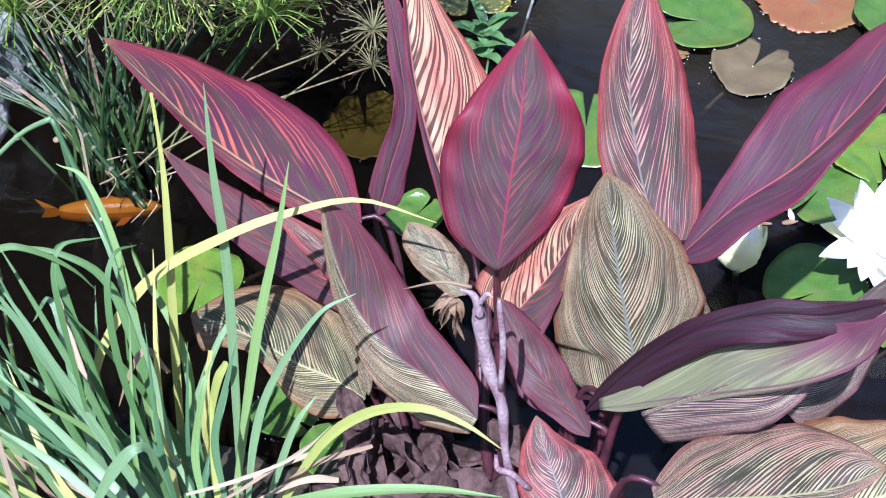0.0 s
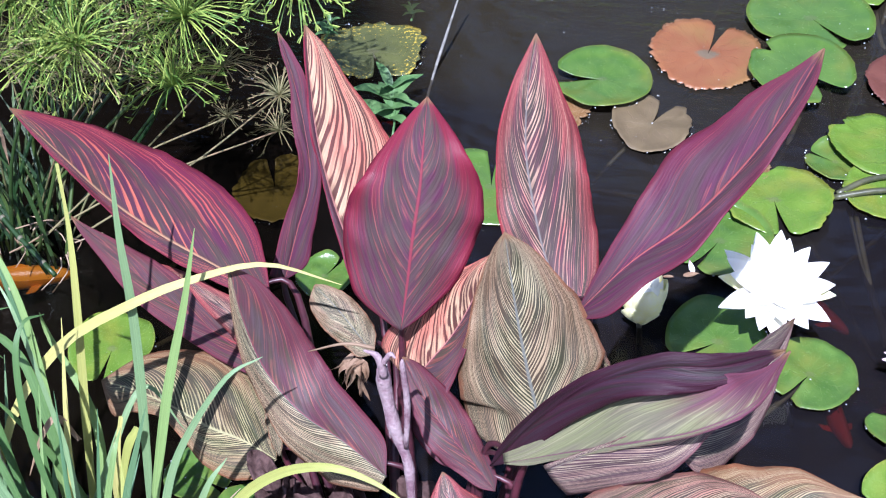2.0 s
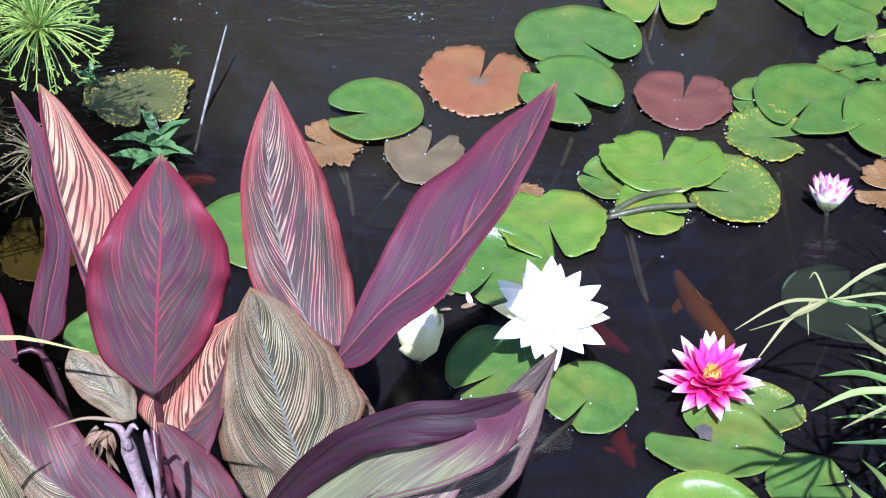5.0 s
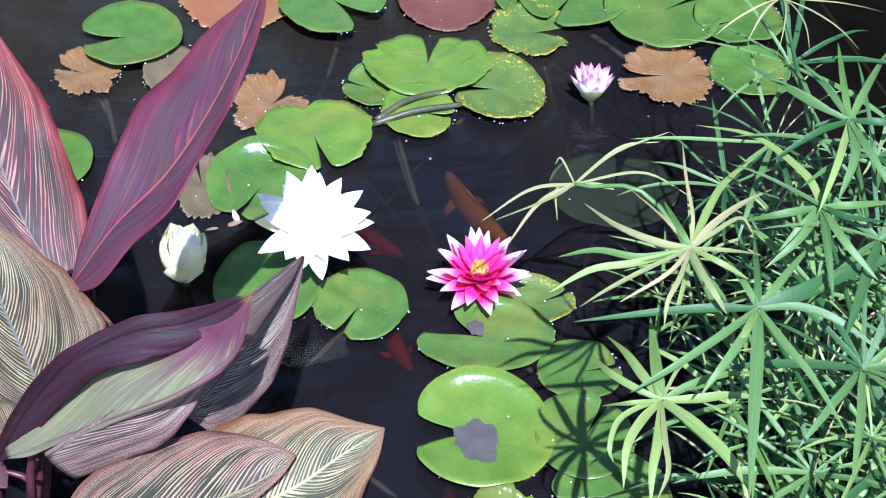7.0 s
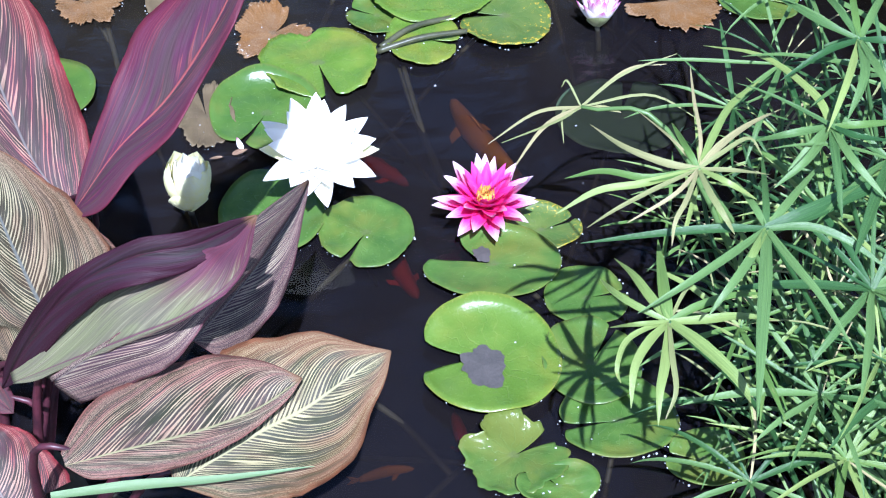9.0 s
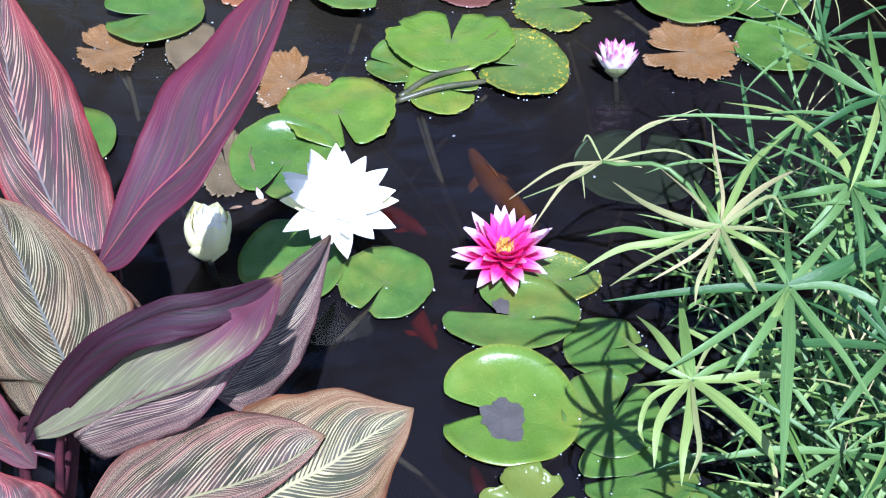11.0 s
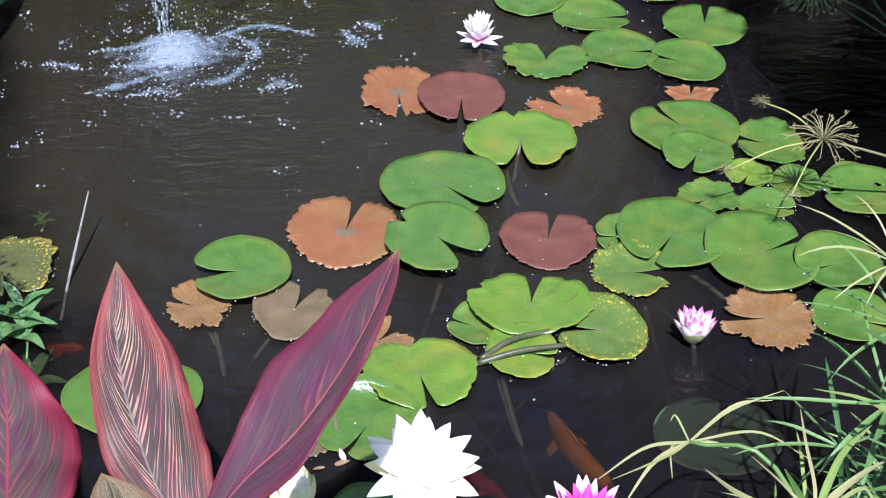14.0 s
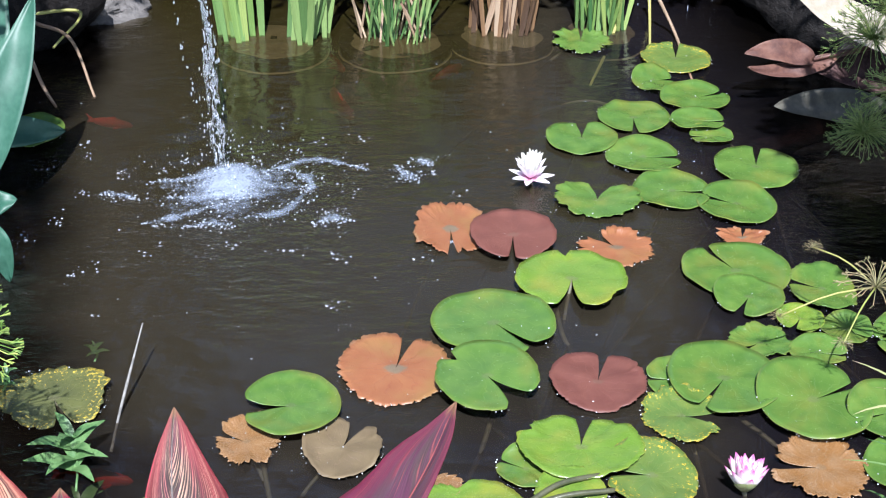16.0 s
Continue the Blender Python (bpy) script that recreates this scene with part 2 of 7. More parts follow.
PAD = {
    "green": pad_material("pad_green", (0.056, 0.121, 0.022), (0.095, 0.169, 0.031), (0.150, 0.235, 0.065), (0.22, 0.19, 0.05), 0.06, 0.25, 0.20, 0.16, 0.4, (0.150, 0.165, 0.030)),
    "lime": pad_material("pad_lime", (0.090, 0.167, 0.020), (0.129, 0.207, 0.029), (0.20, 0.27, 0.06), (0.36, 0.31, 0.05), 0.08, 0.35, 0.22, 0.16, 0.4, (0.210, 0.220, 0.030)),
    "orange": pad_material("pad_orange", (0.215, 0.080, 0.034), (0.255, 0.108, 0.046), (0.21, 0.060, 0.034), (0.44, 0.30, 0.18), 0.12, 0.8, 0.36, 0.27, 0.5, (0.215, 0.125, 0.040)),
    "maroon": pad_material("pad_maroon", (0.112, 0.038, 0.028), (0.145, 0.054, 0.038), (0.18, 0.070, 0.050), (0.09, 0.04, 0.035), 0.07, 0.2, 0.5),
    "brownpad": pad_material("pad_brown", (0.115, 0.084, 0.046), (0.155, 0.115, 0.060), (0.19, 0.125, 0.08), (0.22, 0.16, 0.08), 0.10, 0.2, 0.5),
    "brown": pad_material("pad_withered", (0.190, 0.090, 0.026), (0.22, 0.130, 0.062), (0.32, 0.22, 0.13), (0.36, 0.26, 0.17), 0.17, 0.3, 0.24),
    "mottled": pad_material("pad_mottled", (0.070, 0.130, 0.028), (0.125, 0.170, 0.036), (0.14, 0.18, 0.05), (0.52, 0.36, 0.03), 0.22, 0.3, 0.3),
    "olive": pad_material("pad_olive", (0.150, 0.115, 0.022), (0.215, 0.160, 0.030), (0.17, 0.13, 0.05), (0.30, 0.24, 0.08), 0.08, 0.2, 0.35),
    "drowned": pad_material("pad_drowned", (0.062, 0.070, 0.030), (0.100, 0.108, 0.036), (0.12, 0.12, 0.05), (0.52, 0.38, 0.05), 0.235, 0.3, 0.28),
    "sunken": pad_material("pad_sunken", (0.05, 0.085, 0.045), (0.07, 0.11, 0.055), (0.06, 0.09, 0.045), (0.10, 0.10, 0.05), 0.03, 0.2, 0.6),
}


def plain_material(name, color_a, color_b, scale=30.0, rough=0.5, bump=0.15, through=0.0, dist=0.002, tint=None):
    n = Nodes(name)
    coarse = n.noise(n.place(), scale, 4.0)
    fine = n.noise(n.place(), scale * 6.0, 4.0, 0.65)
    color = n.mix(n.step(n.math("MULTIPLY_ADD", fine, 0.4, n.math("MULTIPLY", coarse, 0.6)), 0.34, 0.66), color_a, color_b)
    return n.finish(color, n.math("MULTIPLY_ADD", fine, 0.2, rough - 0.1), fine, bump, dist, through=through, tint=tint)


def blade_material(name, color_a, color_b, dry, dryness, gloss=0.4, through=0.2, stripe=0.35):
    """Strap leaf: lengthwise fibres, a tone for each blade, and withered ends."""
    n = Nodes(name)
    u, v = n.uv()
    pick = n.math("FRACT", n.math("ADD", n.chance(), n.math("MULTIPLY", n.island(), 1.0)))
    fibre = n.noise(n.vec(n.math("MULTIPLY", u, 1.5), n.math("MULTIPLY", v, 9.0), n.math("MULTIPLY", pick, 40.0)), 2.0, 4.0, 0.65)
    color = n.mix(n.step(n.math("MULTIPLY_ADD", n.math("SUBTRACT", fibre, 0.5), stripe * 2.0, pick), 0.15, 0.85), color_a, color_b)
    patch = n.noise(n.vec(n.math("MULTIPLY", u, 5.0), v, n.math("MULTIPLY", pick, 70.0)), 1.6, 4.0)
    old = n.step(n.math("MULTIPLY_ADD", u, 0.35, patch), 1.02 - dryness, 1.10 - dryness)
    color = n.mix(old, color, dry)
    shade = n.tree.nodes.new("ShaderNodeHueSaturation")
    n.put(shade.inputs["Value"], n.math("MULTIPLY_ADD", fibre, 1.3, 0.35))
    n.put(shade.inputs["Color"], color)
    color = shade.outputs[0]
    return n.finish(color, n.math("MULTIPLY_ADD", fibre, 0.25, gloss - 0.1), fibre, 0.35, 0.001, through=through)


PETAL_WHITE = plain_material("petal_white", (0.94, 0.92, 0.84), (0.95, 0.93, 0.88), 60.0, 0.5, 0.02, 0.28)
PETAL_CREAM = plain_material("petal_cream", (0.93, 0.88, 0.42), (0.95, 0.92, 0.66), 40.0, 0.5, 0.1, 0.25)
SEPAL = plain_material("sepal", (0.30, 0.36, 0.14), (0.44, 0.40, 0.24), 50.0, 0.5, 0.15, 0.1)
STAMEN = plain_material("stamen", (0.85, 0.42, 0.06), (0.90, 0.62, 0.16), 90.0, 0.6, 0.1)


def pink_material(name, inner, outer, low, high):
    n = Nodes(name)
    u, v = n.uv()
    vein = n.noise(n.vec(n.math("MULTIPLY", u, 1.2), n.math("MULTIPLY", v, 9.0), n.math("MULTIPLY", n.chance(), 9.0)), 2.0, 2.0)
    level = n.math("MULTIPLY_ADD", n.math("SUBTRACT", vein, 0.5), 0.5, u)
    return n.finish(n.mix(n.step(level, low, high), inner, outer), 0.5, vein, 0.15, 0.001, through=0.25)


PETAL_PINK = pink_material("petal_pink", (0.84, 0.035, 0.32), (0.94, 0.74, 0.86), 0.50, 1.0)
PETAL_ROSE = pink_material("petal_rose", (0.80, 0.012, 0.26), (0.86, 0.10, 0.44), 0.4, 1.0)
PETAL_BUD = pink_material("petal_bud", (0.90, 0.84, 0.84), (0.66, 0.12, 0.42), 0.70, 1.0)
PETAL_FAR = pink_material("petal_far", (0.90, 0.50, 0.66), (0.93, 0.86, 0.90), 0.1, 0.6)

GRASS = blade_material("grass_blade", (0.082, 0.160, 0.048), (0.21, 0.31, 0.100), (0.30, 0.19, 0.09), -0.06)
GRASS_BLUE = blade_material("grass_blue", (0.070, 0.148, 0.064), (0.19, 0.285, 0.130), (0.26, 0.20, 0.11), -0.12, 0.33)
GRASS_YELLOW = blade_material("grass_yellow", (0.33, 0.35, 0.09), (0.43, 0.40, 0.13), (0.34, 0.20, 0.09), -0.06)
GRASS_DRY = blade_material("grass_dry", (0.25, 0.165, 0.10), (0.36, 0.27, 0.18), (0.20, 0.12, 0.07), 0.2, 0.6, 0.1)
DEAD_STEM = blade_material("dead_stem", (0.055, 0.030, 0.015), (0.16, 0.09, 0.04), (0.08, 0.05, 0.03), 0.1, 0.6, 0.05)
BRACT = blade_material("bract", (0.036, 0.098, 0.026), (0.125, 0.215, 0.062), (0.36, 0.27, 0.15), 0.02, 0.38, 0.14)
BRACT_LIGHT = blade_material("bract_light", (0.115, 0.205, 0.045), (0.24, 0.31, 0.085), (0.38, 0.27, 0.12), 0.10, 0.38, 0.16)
BRACT_DRY = blade_material("bract_dry", (0.22, 0.24, 0.085), (0.36, 0.31, 0.15), (0.34, 0.25, 0.17), 0.15, 0.6, 0.1)
PAPYRUS = blade_material("papyrus_ray", (0.095, 0.185, 0.026), (0.30, 0.37, 0.07), (0.40, 0.32, 0.15), 0.05, 0.5, 0.12)
PAPYRUS_LIGHT = blade_material("papyrus_pale_ray", (0.16, 0.24, 0.06), (0.30, 0.36, 0.11), (0.36, 0.29, 0.14), 0.02, 0.5, 0.15)
PAPYRUS_DARK = blade_material("papyrus_stem", (0.012, 0.036, 0.009), (0.050, 0.085, 0.018), (0.10, 0.075, 0.04), -0.02, 0.4, 0.08)
PAPYRUS_OLD = blade_material("papyrus_old", (0.12, 0.12, 0.045), (0.22, 0.19, 0.09), (0.28, 0.18, 0.10), 0.25, 0.6, 0.1)
CANNA_STEM = plain_material("canna_stem", (0.030, 0.010, 0.016), (0.085, 0.020, 0.030), 40.0, 0.4, 0.15)
STALK_DRY = plain_material("stalk_dry", (0.17, 0.085, 0.11), (0.36, 0.27, 0.28), 45.0, 0.65, 0.6, dist=0.004)
WITHERED = plain_material("withered_leaf", (0.035, 0.020, 0.018), (0.115, 0.068, 0.062), 35.0, 0.7, 0.5, 0.05)
WATER_STALK = plain_material("water_stalk", (0.075, 0.072, 0.045), (0.13, 0.12, 0.075), 30.0, 0.6, 0.2)
STICK = plain_material("stick_bark", (0.10, 0.095, 0.085), (0.26, 0.25, 0.23), 60.0, 0.7, 0.4)
SHRED = plain_material("papery_shred", (0.16, 0.085, 0.045), (0.36, 0.24, 0.15), 60.0, 0.7, 0.4, 0.2)
POT_SOIL = plain_material("pot_soil", (0.090, 0.076, 0.036), (0.150, 0.120, 0.060), 18.0, 0.8, 0.4)
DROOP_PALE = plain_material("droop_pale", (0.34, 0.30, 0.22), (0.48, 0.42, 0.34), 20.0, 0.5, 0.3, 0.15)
DROOP_RED = plain_material("droop_red", (0.085, 0.040, 0.032), (0.17, 0.085, 0.060), 24.0, 0.5, 0.3, 0.15)
DROOP_GREY = plain_material("droop_grey", (0.070, 0.066, 0.050), (0.135, 0.125, 0.095), 20.0, 0.5, 0.3, 0.1)
WET_STALK = plain_material("wet_stalk", (0.045, 0.050, 0.026), (0.085, 0.085, 0.045), 30.0, 0.35, 0.2)
MUD = plain_material("mud", (0.006, 0.005, 0.004), (0.014, 0.011, 0.008), 5.0, 0.9, 0.4, dist=0.01)
SOIL = plain_material("soil", (0.040, 0.031, 0.017), (0.095, 0.072, 0.038), 14.0, 0.85, 0.6, dist=0.006)
ROCK = plain_material("rock", (0.02, 0.019, 0.018), (0.38, 0.37, 0.35), 26.0, 0.8, 0.7, dist=0.012)
ROCK_GREY = plain_material("rock_grey", (0.03, 0.028, 0.026), (0.13, 0.12, 0.11), 9.0, 0.8, 0.7, dist=0.012)
# near-black: the deep shade of the far bank is put into this rock colour
ROCK_DARK = plain_material("rock_wet_shaded", (0.003, 0.003, 0.003), (0.014, 0.012, 0.011), 8.0, 0.6, 0.7, dist=0.012)
# gloss cut too, so that both materials stay nearly black
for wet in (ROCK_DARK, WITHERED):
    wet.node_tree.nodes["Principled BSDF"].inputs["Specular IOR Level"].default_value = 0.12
EARTH = plain_material("earth", (0.07, 0.055, 0.035), (0.14, 0.11, 0.07), 4.0, 0.9, 0.5, dist=0.02)
HEDGE = plain_material("hedge_leaf", (0.03, 0.06, 0.02), (0.06, 0.11, 0.03), 9.0, 0.6, 0.2, 0.1)
HEDGE_DARK = plain_material("dark_needles", (0.006, 0.014, 0.006), (0.018, 0.034, 0.012), 9.0, 0.7, 0.2)
BROAD = plain_material("broad_leaf", (0.024, 0.085, 0.052), (0.045, 0.125, 0.080), 14.0, 0.5, 0.15, 0.1)
YOUNG = plain_material("young_leaf", (0.055, 0.130, 0.040), (0.130, 0.225, 0.080), 60.0, 0.4, 0.15, 0.12)


def water_material():
    n = Nodes("pond_water")
    tree = n.tree
    stretch = tree.nodes.new("ShaderNodeMapping")
    stretch.inputs["Scale"].default_value = (0.75, 1.6, 1.0)
    tree.links.new(n.place(), stretch.inputs[0])
    small = n.noise(stretch.outputs[0], 26.0, 3.0)
    large = n.noise(n.place(), 7.0, 2.0)
    # ruffled patches in the middle of the pond, calm towards both banks
    across = tree.nodes.new("ShaderNodeSeparateXYZ")
    tree.links.new(n.place(), across.inputs[0])
    gusts = n.math("MULTIPLY_ADD", n.step(n.noise(n.place(), 2.6, 3.0), 0.40, 0.62), 0.75, 0.35)
    ruffled = n.math("MULTIPLY", n.step(across.outputs[1], 1.55, 2.2), n.math("MULTIPLY_ADD", n.step(across.outputs[1], 2.6, 3.2), -0.62, 1.0))
    gusts = n.math("MULTIPLY", gusts, n.math("MULTIPLY_ADD", ruffled, 0.95, 0.25))
    bump = n.add("Bump", Height=n.math("ADD", n.math("MULTIPLY", large, 1.2), n.math("MULTIPLY", small, gusts)), Strength=0.5, Distance=0.014)
    clear = tree.nodes.new("ShaderNodeBsdfTransparent")
    clear.inputs[0].default_value = (0.70, 0.66, 0.60, 1)
    gloss = tree.nodes.new("ShaderNodeBsdfGlossy")
    gloss.inputs["Roughness"].default_value = 0.03
    fresnel = tree.nodes.new("ShaderNodeFresnel")
    fresnel.inputs[0].default_value = 1.36
    tree.links.new(bump.outputs[0], gloss.inputs["Normal"])
    tree.links.new(bump.outputs[0], fresnel.inputs["Normal"])
    both = tree.nodes.new("ShaderNodeMixShader")
    tree.links.new(fresnel.outputs[0], both.inputs[0])
    tree.links.new(clear.outputs[0], both.inputs[1])
    tree.links.new(gloss.outputs[0], both.inputs[2])
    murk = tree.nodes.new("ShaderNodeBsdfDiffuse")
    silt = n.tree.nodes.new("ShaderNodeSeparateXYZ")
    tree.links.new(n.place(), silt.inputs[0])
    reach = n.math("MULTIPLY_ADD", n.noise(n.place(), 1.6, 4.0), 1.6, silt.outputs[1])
    # silt clouds the middle; the dark ends and far corners are shade painted in
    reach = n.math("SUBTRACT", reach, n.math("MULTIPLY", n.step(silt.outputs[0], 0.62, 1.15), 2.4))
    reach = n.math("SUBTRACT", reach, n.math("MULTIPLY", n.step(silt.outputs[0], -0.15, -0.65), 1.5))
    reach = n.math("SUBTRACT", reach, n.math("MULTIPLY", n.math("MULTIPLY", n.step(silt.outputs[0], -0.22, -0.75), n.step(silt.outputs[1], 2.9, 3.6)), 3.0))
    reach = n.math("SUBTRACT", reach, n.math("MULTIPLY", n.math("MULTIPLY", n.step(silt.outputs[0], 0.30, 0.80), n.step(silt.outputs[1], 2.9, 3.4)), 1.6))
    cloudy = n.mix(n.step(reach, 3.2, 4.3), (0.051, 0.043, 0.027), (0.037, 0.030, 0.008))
    # near-black at left and right: shade mixed into the clear water tone
    clear_shaded = n.mix(n.step(silt.outputs[0], -0.05, -0.40), (0.0165, 0.0146, 0.0190), (0.0020, 0.0017, 0.0015))
    clear_shaded = n.mix(n.step(silt.outputs[0], 0.85, 1.20), clear_shaded, (0.0020, 0.0017, 0.0015))
    tree.links.new(n.mix(n.step(reach, 2.35, 3.2), clear_shaded, cloudy), murk.inputs[0])
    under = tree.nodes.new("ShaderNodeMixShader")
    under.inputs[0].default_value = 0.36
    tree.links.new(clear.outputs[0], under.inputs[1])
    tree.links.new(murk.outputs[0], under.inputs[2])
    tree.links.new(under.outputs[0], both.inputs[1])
    tree.links.new(both.outputs[0], n.out.inputs[0])
    return n.mat


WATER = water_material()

# ---- mesh helpers ----


def mesh_of(name, verts, faces, uvs=None, smooth=True):
    me = bpy.data.meshes.new(name)
    me.from_pydata([tuple(v) for v in verts], [], faces)
    if uvs is not None:
        layer = me.uv_layers.new(name="leaf")
        for loop in me.loops:
            layer.data[loop.index].uv = uvs[loop.vertex_index]
    if smooth:
        for poly in me.polygons:
            poly.use_smooth = True
    return me


def part(name, me, material, parent=None, label=""):
    """Links a mesh as one object, under a thing or a part."""
    ob = new(name, me)
    if material and not me.materials:
        me.materials.append(material)
    if parent:
        ob.parent = parent
    if label:
        ob["label"] = label
    return ob


def thicken(ob, metres):
    mod = ob.modifiers.new("thickness", "SOLIDIFY")
    mod.thickness = metres
    mod.offset = -1.0


def spline(points, count):
    """Evenly stepped Catmull-Rom points through the given ones."""
    pts = [Vector(p) for p in points]
    pts = [2 * pts[0] - pts[1], *pts, 2 * pts[-1] - pts[-2]]
    out = []
    spans = len(pts) - 3
    for k in range(count):
        s = k / (count - 1) * spans
        i = min(int(s), spans - 1)
        f = s - i
        a, b, c, d = pts[i:i + 4]
        out.append(0.5 * (2 * b + (c - a) * f + (2 * a - 5 * b + 4 * c - d) * f * f + (3 * b - a - 3 * c + d) * f ** 3))
    return out


def tube(name, points, radii, sides=8, count=None):
    """A round stem along a line, with its radius changing from end to end."""
    line = spline(points, count or max(4, 5 * len(points)))
    verts, faces, uvs = [], [], []
    guide = Vector((0.31, 0.17, 0.93))
    for k, p in enumerate(line):
        s = k / (len(line) - 1)
        t = (line[min(k + 1, len(line) - 1)] - line[max(k - 1, 0)]).normalized()
        a = t.cross(guide).normalized()
        b = t.cross(a)
        r = float(np.interp(s, np.linspace(0, 1, len(radii)), radii))
        for j in range(sides):
            w = 2 * math.pi * j / sides
            verts.append(p + r * (math.cos(w) * a + math.sin(w) * b))
            uvs.append((s, j / sides))
    for k in range(len(line) - 1):
        for j in range(sides):
            faces.append((k * sides + j, k * sides + (j + 1) % sides, (k + 1) * sides + (j + 1) % sides, (k + 1) * sides + j))
    faces.append(tuple(range(sides))[::-1])
    faces.append(tuple(range(len(verts) - sides, len(verts))))
    return mesh_of(name, verts, faces, uvs)


def strap_data(points, half, face=(0, -0.7, 0.7), keel=0.25, count=14, twist=0.0, blunt=0.0, taper=2.2):
    """A strap leaf along a line: creased along its middle, tapering to its tip."""
    line = spline(points, count)
    verts, faces, uvs = [], [], []
    face = Vector(face)
    for k, p in enumerate(line):
        s = k / (count - 1)
        t = (line[min(k + 1, count - 1)] - line[max(k - 1, 0)]).normalized()
        n = face - face.dot(t) * t
        n = n.normalized() if n.length > 1e-4 else t.orthogonal().normalized()
        n = Matrix.Rotation(twist * s, 3, t) @ n
        side = t.cross(n)
        w = half * min(1.0, 0.55 + 1.5 * s) * max(blunt, (1 - s ** taper)) + 0.0003
        for v in (-1, 0, 1):
            verts.append(p + side * (w * v) + n * (keel * w * (abs(v) - 0.5)))
            uvs.append((s, v))
    for k in range(count - 1):
        for j in range(2):
            i = 3 * k + j
            faces.append((i, i + 1, i + 4, i + 3))
    return verts, faces, uvs


def strap(name, *args, **more):
    return mesh_of(name, *strap_data(*args, **more))


def joined(name, pieces):
    """One mesh out of several (verts, faces, uvs)."""
    verts, faces, uvs = [], [], []
    for v, f, u in pieces:
        k = len(verts)
        verts += v
        faces += [tuple(i + k for i in face) for face in f]
        uvs += u
    return mesh_of(name, verts, faces, uvs)


def rough_stone(name, radius, squash=(1, 1, 1), seed=0.0, amount=0.35, level=4):
    bm = bmesh.new()
    bmesh.ops.create_icosphere(bm, subdivisions=level, radius=1.0)
    for v in bm.verts:
        p = v.co * 1.3 + Vector((seed, seed * 0.7, 0))
        k = 1 + amount * noise.noise(p) + 0.4 * amount * noise.noise(p * 2.7) + 0.15 * amount * noise.noise(p * 7)
        v.co = Vector((v.co.x * squash[0], v.co.y * squash[1], v.co.z * squash[2])) * (k * radius)
    me = bpy.data.meshes.new(name)
    bm.to_mesh(me)
    bm.free()
    for poly in me.polygons:
        poly.use_smooth = True
    return me


# ---- pond, bank, surroundings ----


def sheet(name, x0, x1, y0, y1, z, cells, relief=0.0, scale=3.0):
    verts, faces = [], []
    for j in range(cells + 1):
        for i in range(cells + 1):
            p = Vector((x0 + (x1 - x0) * i / cells, y0 + (y1 - y0) * j / cells, z))
            p.z += relief * noise.noise(p * scale)
            verts.append(p)
    for j in range(cells):
        for i in range(cells):
            k = j * (cells + 1) + i
            faces.append((k, k + 1, k + cells + 2, k + cells + 1))
    return mesh_of(name, verts, faces)


tagged(part("pond_bottom", sheet("pond_bottom", -2.2, 2.6, 0.2, 5.2, -0.42, 60, 0.10), MUD),
       "dark muddy bottom of the garden pond", "pond bottom", kind="structure")
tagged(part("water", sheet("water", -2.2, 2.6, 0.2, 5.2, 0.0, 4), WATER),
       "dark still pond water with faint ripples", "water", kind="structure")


def silt_material():
    """Fine silt hanging below the surface: it veils what lies deeper."""
    n = Nodes("hanging_silt")
    cloud = n.noise(n.place(), 5.0, 4.0)
    veil = n.tree.nodes.new("ShaderNodeBsdfDiffuse")
    n.put(veil.inputs[0], n.mix(cloud, (0.012, 0.010, 0.009), (0.030, 0.025, 0.018)))
    clear = n.tree.nodes.new("ShaderNodeBsdfTransparent")
    clear.inputs[0].default_value = (0.86, 0.80, 0.74, 1)
    both = n.tree.nodes.new("ShaderNodeMixShader")
    there = n.tree.nodes.new("ShaderNodeSeparateXYZ")
    n.put(there.inputs[0], n.place())
    thick = n.math("MULTIPLY_ADD", n.step(there.outputs[1], 2.3, 3.2), 0.20, 0.36)
    thick = n.math("MULTIPLY_ADD", n.step(cloud, 0.3, 0.7), 0.34, thick)
    # veil thinned at both ends, where shade is put into the water colour
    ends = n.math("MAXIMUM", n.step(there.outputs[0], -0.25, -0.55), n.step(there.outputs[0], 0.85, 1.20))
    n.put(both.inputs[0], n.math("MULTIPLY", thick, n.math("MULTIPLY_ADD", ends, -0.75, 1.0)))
    n.tree.links.new(clear.outputs[0], both.inputs[1])
    n.tree.links.new(veil.outputs[0], both.inputs[2])
    n.tree.links.new(both.outputs[0], n.out.inputs[0])
    return n.mat


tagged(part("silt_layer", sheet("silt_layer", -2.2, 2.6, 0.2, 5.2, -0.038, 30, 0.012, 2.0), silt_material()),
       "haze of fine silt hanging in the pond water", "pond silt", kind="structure")


